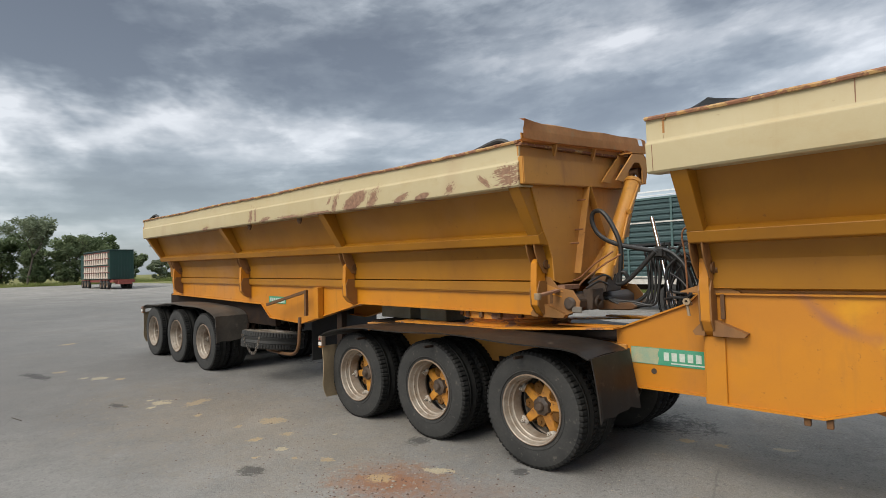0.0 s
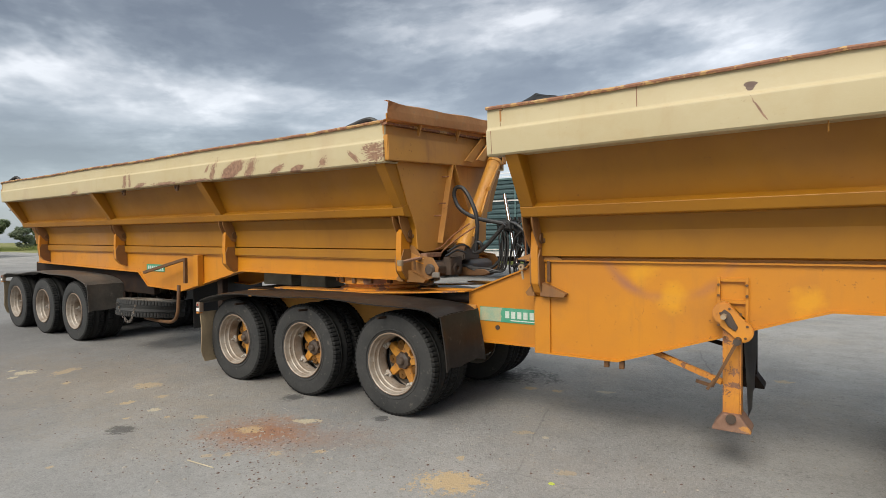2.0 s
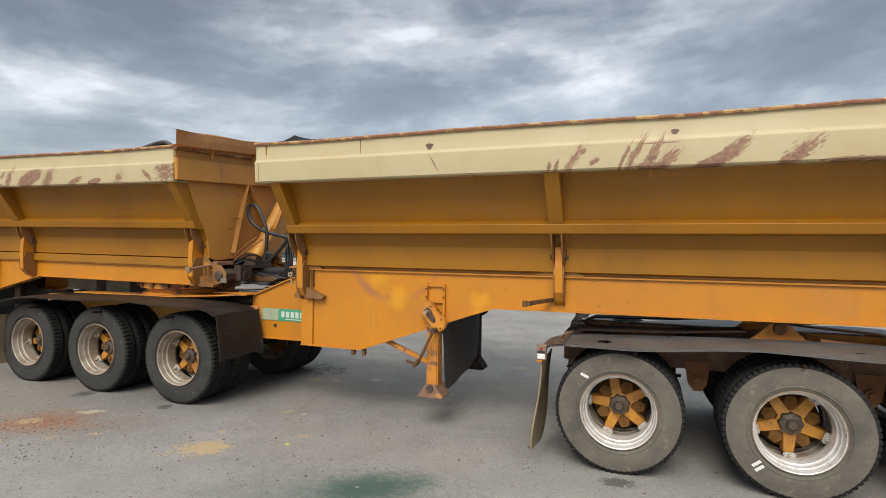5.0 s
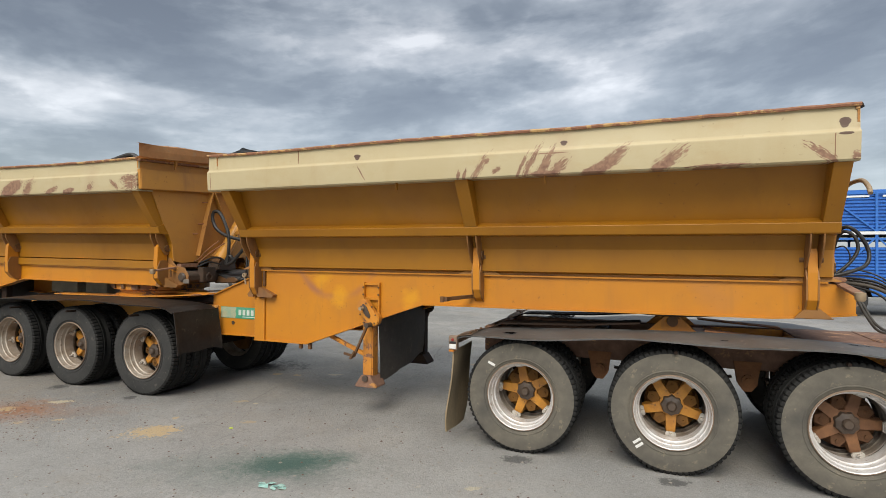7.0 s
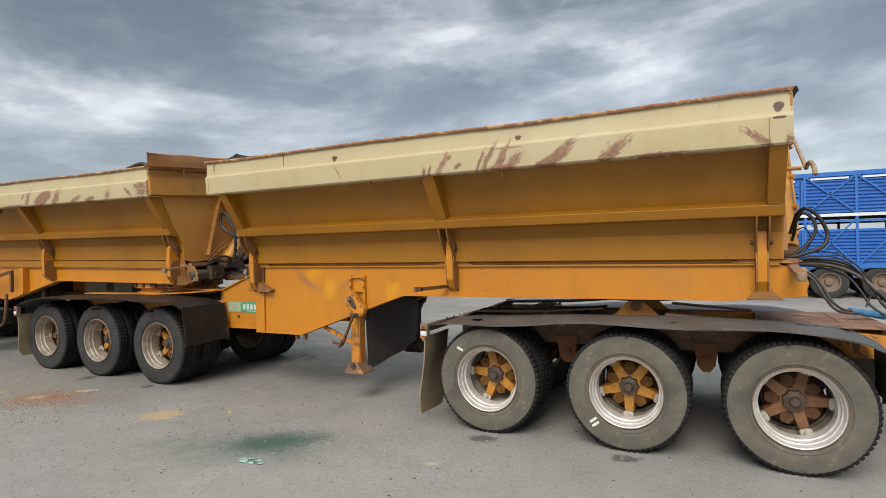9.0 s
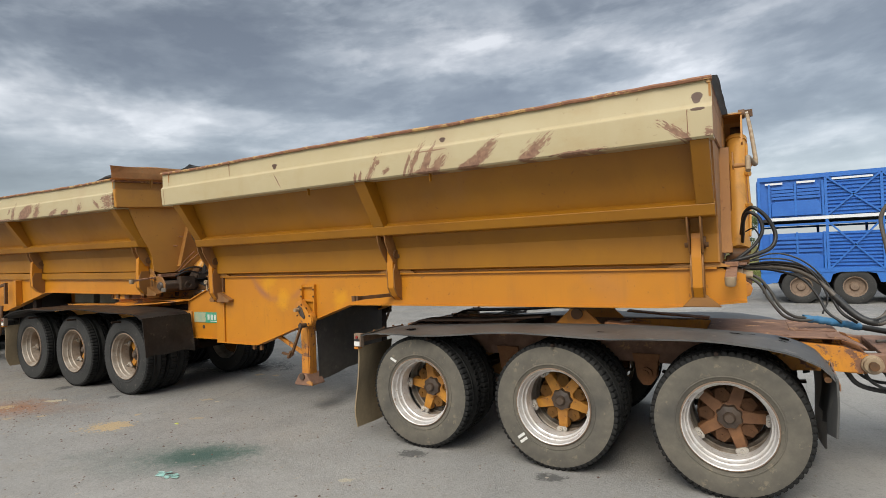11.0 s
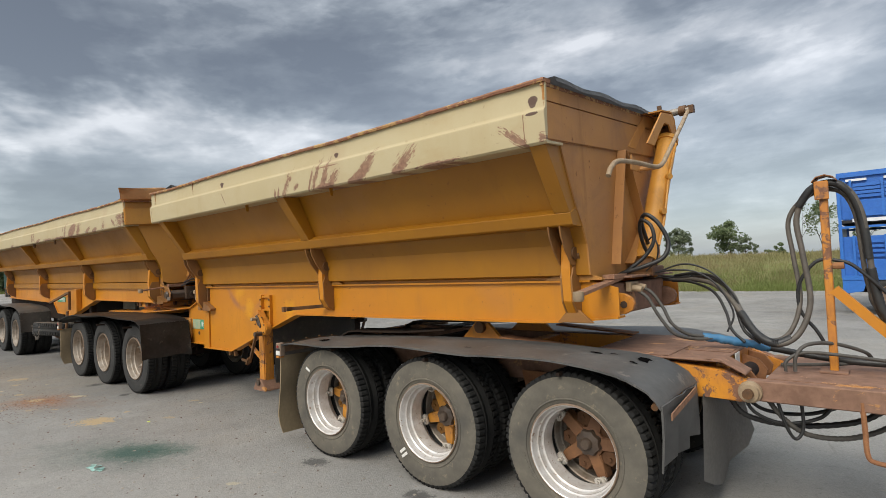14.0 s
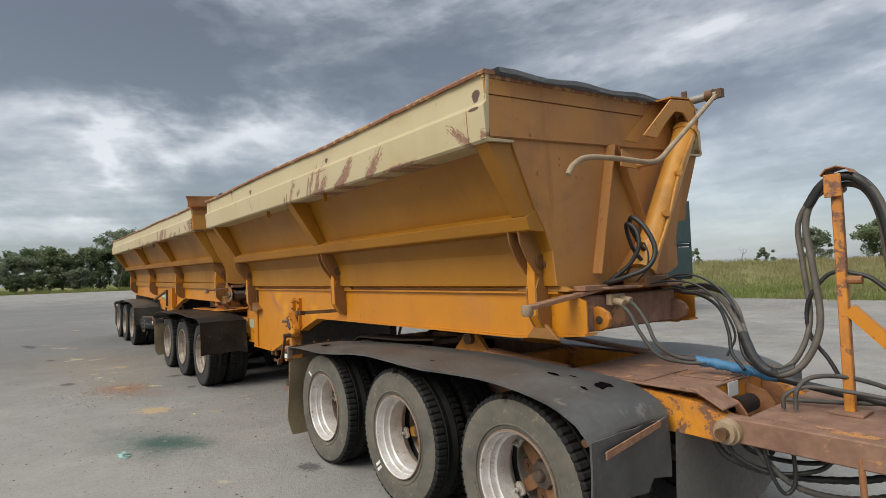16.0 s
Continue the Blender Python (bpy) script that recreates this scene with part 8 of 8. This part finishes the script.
def tufts(name, spots, mat, label, h, seed, blades=15):
    """Tussocks of long blades, one stuff object."""
    rng = random.Random(seed)
    verts, faces = [], []
    for x, y in spots:
        z = field_z(x, y)
        tall = max(0.35, 0.95 + 0.8 * noise.noise((x * 0.35, y * 0.35, 3.0)) + 0.5 * noise.noise((x * 1.3, y * 1.3, 7.0)))
        if rng.random() < 0.02:
            tall *= 1.5
        for _ in range(blades):
            a, ln = rng.uniform(0, 6.28), h * tall * rng.uniform(0.5, 1.2)
            bx, by, lean = x + rng.gauss(0, 0.26), y + rng.gauss(0, 0.26), rng.uniform(0.15, 0.95)
            wx, wy = 0.009 * math.sin(a), -0.009 * math.cos(a)
            tx, ty = bx + lean * ln * math.cos(a), by + lean * ln * math.sin(a)
            i = len(verts)
            verts += [(bx - wx, by - wy, z - 0.03), (bx + wx, by + wy, z - 0.03), ((bx + tx) / 2 + wx * 0.8, (by + ty) / 2 + wy * 0.8, z + ln * 0.62), ((bx + tx) / 2 - wx * 0.8, (by + ty) / 2 - wy * 0.8, z + ln * 0.62), (tx, ty, z + ln)]
            faces += [(i, i + 1, i + 2, i + 3), (i + 3, i + 2, i + 4)]
    mesh = bpy.data.meshes.new(name)
    mesh.from_pydata(verts, [], faces)
    mesh.materials.append(mat)
    return tagged(new(name, mesh), label, "grass", "", "stuff")


rg = random.Random(4)
near, back = [], []
while len(near) < 5200:
    x, y = rg.uniform(-24, 16), 28.1 + abs(rg.gauss(0, 3.2))
    near.append((x, y))
while len(back) < 4200:
    back.append((rg.uniform(-32, 16), rg.uniform(29.5, 48)))
tufts("long_grass", near, M["blade"], "long green grass along the yard's edge", 0.27, 5, 19)
tufts("dry_grass", back, M["blade_dry"], "dry seeding grass on the rise", 0.34, 6, 19)
edge = [(-101.5 - abs(rg.gauss(0, 4.0)), rg.uniform(-14, 48)) for _ in range(3800)]
tufts("verge_grass", edge, M["blade"], "yellow green verge grass before the far trees", 0.6, 7, 9)


def tree(x, y, h, spread, mat, seed, label, trunk=0.16, clumps=46, leaves=70, first=0.3, name="tree", leaf=0.17, full=3, low=0.18):
    """Trunk and forking limbs, then leaf clumps scattered round the limb ends."""
    rng = random.Random(seed)
    z0 = field_z(x, y) - 0.1
    t = new(name)
    t.matrix_world = pose(x, y, z0)
    tagged(t, label, "tree")
    bm = bm_new()
    tips = []

    def limb(p, d, ln, r, depth):
        q = p
        pts = [p]
        for _ in range(3):
            d = (d + Vector((rng.uniform(-0.22, 0.22), rng.uniform(-0.22, 0.22), rng.uniform(-0.05, 0.15)))).normalized()
            q = q + d * ln / 3
            pts.append(q)
        for i, (a, b) in enumerate(zip(pts, pts[1:])):
            rod(bm, a, b, r * (1 - 0.22 * i), 6 if depth else 8, r * (1 - 0.22 * (i + 1)))
        if depth >= 3:
            tips.append(q)
            return
        tips.append(pts[2]) if depth > 1 else None
        for _ in range(rng.choice((2, 3, 3))):
            a = rng.uniform(0, 6.28)
            out = Vector((math.cos(a) * spread, math.sin(a) * spread, rng.uniform(0.25, 0.9))).normalized()
            limb(q, (d * 0.5 + out).normalized(), ln * rng.uniform(0.55, 0.8), r * 0.5, depth + 1)

    limb(Vector((0, 0, 0)), Vector((rng.uniform(-0.1, 0.1), rng.uniform(-0.1, 0.1), 1)), h * max(first, 0.2), trunk, 0)
    top = max(q.z for q in tips)
    k = h / (top + 0.5)
    bm.transform(Matrix.Scale(k, 4))
    mesh = bpy.data.meshes.new("trunk")
    bm.to_mesh(mesh)
    bm.free()
    link("trunk", mesh, M["bark"], t, smooth=True)
    if not leaves:
        return t
    verts, faces = [], []
    for c in range(clumps):
        if c % 5 < full:                                          # fill of the crown, wider in the middle
            u, a = rng.random(), rng.uniform(0, 6.28)
            rad = h * 0.34 * spread * math.sqrt(rng.random()) * (1 - 0.75 * abs(2 * u - 0.9) ** 2)
            q = Vector((rad * math.cos(a), rad * math.sin(a), h * (low + (0.93 - low) * u)))
        else:
            q = rng.choice(tips) * k + Vector((rng.gauss(0, 0.35), rng.gauss(0, 0.35), rng.gauss(0, 0.25)))
        size = rng.uniform(0.5, 1.1) * h / 9
        for _ in range(leaves):
            d = Vector((rng.gauss(0, 1), rng.gauss(0, 1), rng.gauss(0, 0.75)))
            d = d.normalized() * size * rng.uniform(0.35, 1.0) ** 0.5
            p = q + d
            a, tl = rng.uniform(0, 6.28), rng.uniform(-0.9, 0.5)
            u = Vector((math.cos(a) * math.cos(tl), math.sin(a) * math.cos(tl), math.sin(tl))) * leaf * rng.uniform(0.6, 1.3)
            v = u.cross(Vector((rng.gauss(0, 1), rng.gauss(0, 1), rng.gauss(0, 1)))).normalized() * leaf * 0.42
            i = len(verts)
            verts += [p - u, p + v, p + u, p - v]
            faces.append((i, i + 1, i + 2, i + 3))
    mesh = bpy.data.meshes.new("crown")
    mesh.from_pydata(verts, [], faces)
    link("crown", mesh, mat, t)
    return t


TREES_LEFT = [(-104, 14.95, 10.8, 0.9, "leaf_pale", 0.42), (-112, 7.0, 8.9, 1.0, "leaf", 0.25), (-110, 16.2, 7.2, 1.0, "leaf", 0.25), (-112, 10.5, 9.6, 0.95, "leaf", 0.3), (-110, 21.5, 10.2, 1.0, "leaf", 0.25), (-114, 26.5, 9.6, 1.0, "leaf_deep", 0.25),
              (-110, 30.5, 6.4, 1.0, "leaf", 0.2), (-112, 5.2, 9.8, 1.1, "leaf", 0.25), (-108, 0.5, 8.0, 1.1, "leaf_pale", 0.25), (-113, -3.8, 9.4, 1.0, "leaf", 0.25), (-109, -8.0, 8.2, 1.0, "leaf", 0.25), (-118, 19.0, 10.6, 1.0, "leaf_deep", 0.3),
              (-119, 24, 10.4, 1.0, "leaf_deep", 0.3), (-121, 2, 9.8, 1.0, "leaf_deep", 0.3), (-122, 33, 7.0, 1.0, "leaf_deep", 0.3), (-113, 28.4, 10.4, 0.9, "leaf_deep", 0.2), (-110, 26.6, 8.6, 1.0, "leaf", 0.15), (-120, -7, 9.4, 1.0, "leaf_deep", 0.3), (-118, 40, 6.0, 1.0, "leaf", 0.25), (-119, 13.5, 9.8, 1.0, "leaf_deep", 0.25), (-107, 9.5, 4.6, 1.2, "leaf_pale", 0.15),
              (-106, 24, 4.2, 1.3, "leaf", 0.15), (-106, 34.5, 4.0, 1.3, "leaf_pale", 0.12), (-105, 16.2, 3.6, 1.3, "leaf_deep", 0.12), (-106, 4.0, 4.0, 1.3, "leaf", 0.12), (-105, -3.0, 3.6, 1.3, "leaf_pale", 0.12), (-106, 39.5, 3.6, 1.3, "leaf", 0.12), (-105, 20.0, 3.0, 1.3, "leaf", 0.12), (-105, 0.5, 3.2, 1.3, "leaf_deep", 0.12), (-106, -7.5, 3.4, 1.3, "leaf", 0.12)]
for i, (x, y, h, s, m, first) in enumerate(TREES_LEFT):
    tree(x, y, h * (0.86 if i and h > 6 else 1.0), s, M[m], 100 + i, "grey green gum tree at the far edge of the yard" if h > 6 else "low green shrub under the far gums", 0.2 * h / 10, (66 if i else 46) if h > 6 else 40, 80, first, "tree" if h > 6 else "shrub", 0.26, 3 if i else 0, 0.12)
for i, (x, y, h, s, m, first, lab, cl, lv, lo) in enumerate((
        (1.8, 50, 4.2, 0.9, "leaf", 0.35, "open-crowned young gum on the grassy rise", 34, 50, 0.3),
        (0.4, 50, 3.9, 0.5, "leaf", 0.35, "bare grey dead sapling on the rise", 0, 0, 0.3),
        (-4.6, 50, 3.1, 1.15, "leaf", 0.2, "dense dark bushy tree on the rise", 70, 80, 0.05),
        (-3.2, 49, 1.7, 1.3, "leaf_pale", 0.15, "small green shrub on the rise", 30, 55, 0.02),
        (-8.7, 50, 2.8, 1.3, "leaf_pale", 0.2, "pale green bushy tree on the rise", 60, 75, 0.05),
        (-12.3, 50, 1.4, 1.5, "leaf_pale", 0.15, "small green shrub on the rise", 30, 50, 0.02),
        (-14.0, 50, 2.0, 0.7, "leaf", 0.3, "bare grey dead sapling on the rise", 0, 0, 0.3),
        (-1.2, 50, 1.2, 1.5, "leaf", 0.15, "small green shrub on the rise", 26, 50, 0.02),
        (4.4, 50, 3.6, 1.0, "leaf", 0.3, "open-crowned young gum on the grassy rise", 44, 55, 0.2),
        (-18.0, 50, 1.6, 1.4, "leaf", 0.15, "small green shrub on the rise", 26, 50, 0.02))):
    tree(x, y, h, s, M[m], 300 + i, lab, 0.06 if lv else 0.045, cl, lv, first, "tree", 0.10, 3, lo)

# ---- small things on the asphalt ----
rc = random.Random(12)
verts, faces = [], []
for _ in range(5200):
    x, y = rc.uniform(-10, 5), rc.uniform(1.6, 7.5)
    if rc.random() < 0.16:
        x, y = rc.gauss(-3.6, 0.7), rc.gauss(3.1, 0.4)
    s, a, z = rc.uniform(0.002, 0.0045) * rc.choice((1, 1, 1, 1.5, 2.0, 3.0, 4.0)), rc.uniform(0, 6.28), gz(x, y)
    i = len(verts)
    for k in range(5):
        b = a + 6.283 * k / 5
        verts.append((x + s * rc.uniform(0.7, 1.3) * math.cos(b), y + s * rc.uniform(0.7, 1.3) * math.sin(b), z))
    verts.append((x, y, z + s * 0.5))
    faces += [(i + k, i + (k + 1) % 5, i + 5) for k in range(5)]
mesh = bpy.data.meshes.new("gravel_crumbs")
mesh.from_pydata(verts, [], faces)
mesh.materials.append(M["chip"])
tagged(new("gravel_crumbs", mesh), "loose grit and pale crumbs on the asphalt", "gravel", "", "stuff")
verts, faces = [], []
for _ in range(1500):                        # dark grit, thickest round the red dust
    x, y = (rc.gauss(-3.6, 0.75), rc.gauss(3.0, 0.38)) if rc.random() < 0.45 else (rc.uniform(-9, 5), rc.uniform(1.6, 4.6))
    s, a, z = rc.uniform(0.003, 0.007) * rc.choice((1, 1, 1, 1.5, 2.2)), rc.uniform(0, 6.28), gz(x, y)
    i = len(verts)
    for k in range(5):
        b = a + 6.283 * k / 5
        verts.append((x + s * rc.uniform(0.7, 1.3) * math.cos(b), y + s * rc.uniform(0.7, 1.3) * math.sin(b), z))
    verts.append((x, y, z + s * 0.6))
    faces += [(i + k, i + (k + 1) % 5, i + 5) for k in range(5)]
mesh = bpy.data.meshes.new("dark_grit")
mesh.from_pydata(verts, [], faces)
mesh.materials.append(M["inside"])
tagged(new("dark_grit", mesh), "dark brown grit scattered on the asphalt", "gravel", "", "stuff")
b = prism(bm_new(), [(-0.02, -0.012), (0.015, -0.016), (0.024, 0.006), (0.002, 0.017), (-0.018, 0.012)], "z", 0.001, 0.008)
scrap = new("plastic_scrap", own_mesh("plastic_scrap", b, M["scrap"], False))
scrap.matrix_world = pose(-0.917, 3.668, gz(-0.917, 3.668))
tagged(scrap, "small yellow green plastic scrap on the asphalt", "litter")
glass = bm_new()
for k in range(9):
    a = rc.uniform(0, 6.28)
    x, y, s = 0.38 + rc.gauss(0, 0.06), 2.71 + rc.gauss(0, 0.035), rc.uniform(0.025, 0.06)
    vs = [glass.verts.new((x + s * math.cos(a + q), y + s * 0.7 * math.sin(a + q), rc.uniform(0.003, 0.018))) for q in (0, 1.5, 3.0, 4.4)]
    glass.faces.new(vs)
mesh = own_mesh("crushed_bottle", glass, M["glass"], False)
tagged(new("crushed_bottle", mesh), "crushed pale green plastic bottle on the asphalt", "litter")
for x, y, ln, a in ((-3.41, 2.475, 0.32, 0.09), (-8.72, 1.31, 0.3, 0.2)):
    b = rod(bm_new(), (-ln / 2, 0, 0.006), (ln / 2, 0, 0.006), 0.0045, 6)
    ob = new("twig", own_mesh("twig", b, M["concrete"] if x > -5 else M["bark"], False))
    ob.matrix_world = pose(x, y, gz(x, y), 0, 0, math.degrees(a))
    tagged(ob, "short dry stick lying on the asphalt", "stick", "sticks on the asphalt")
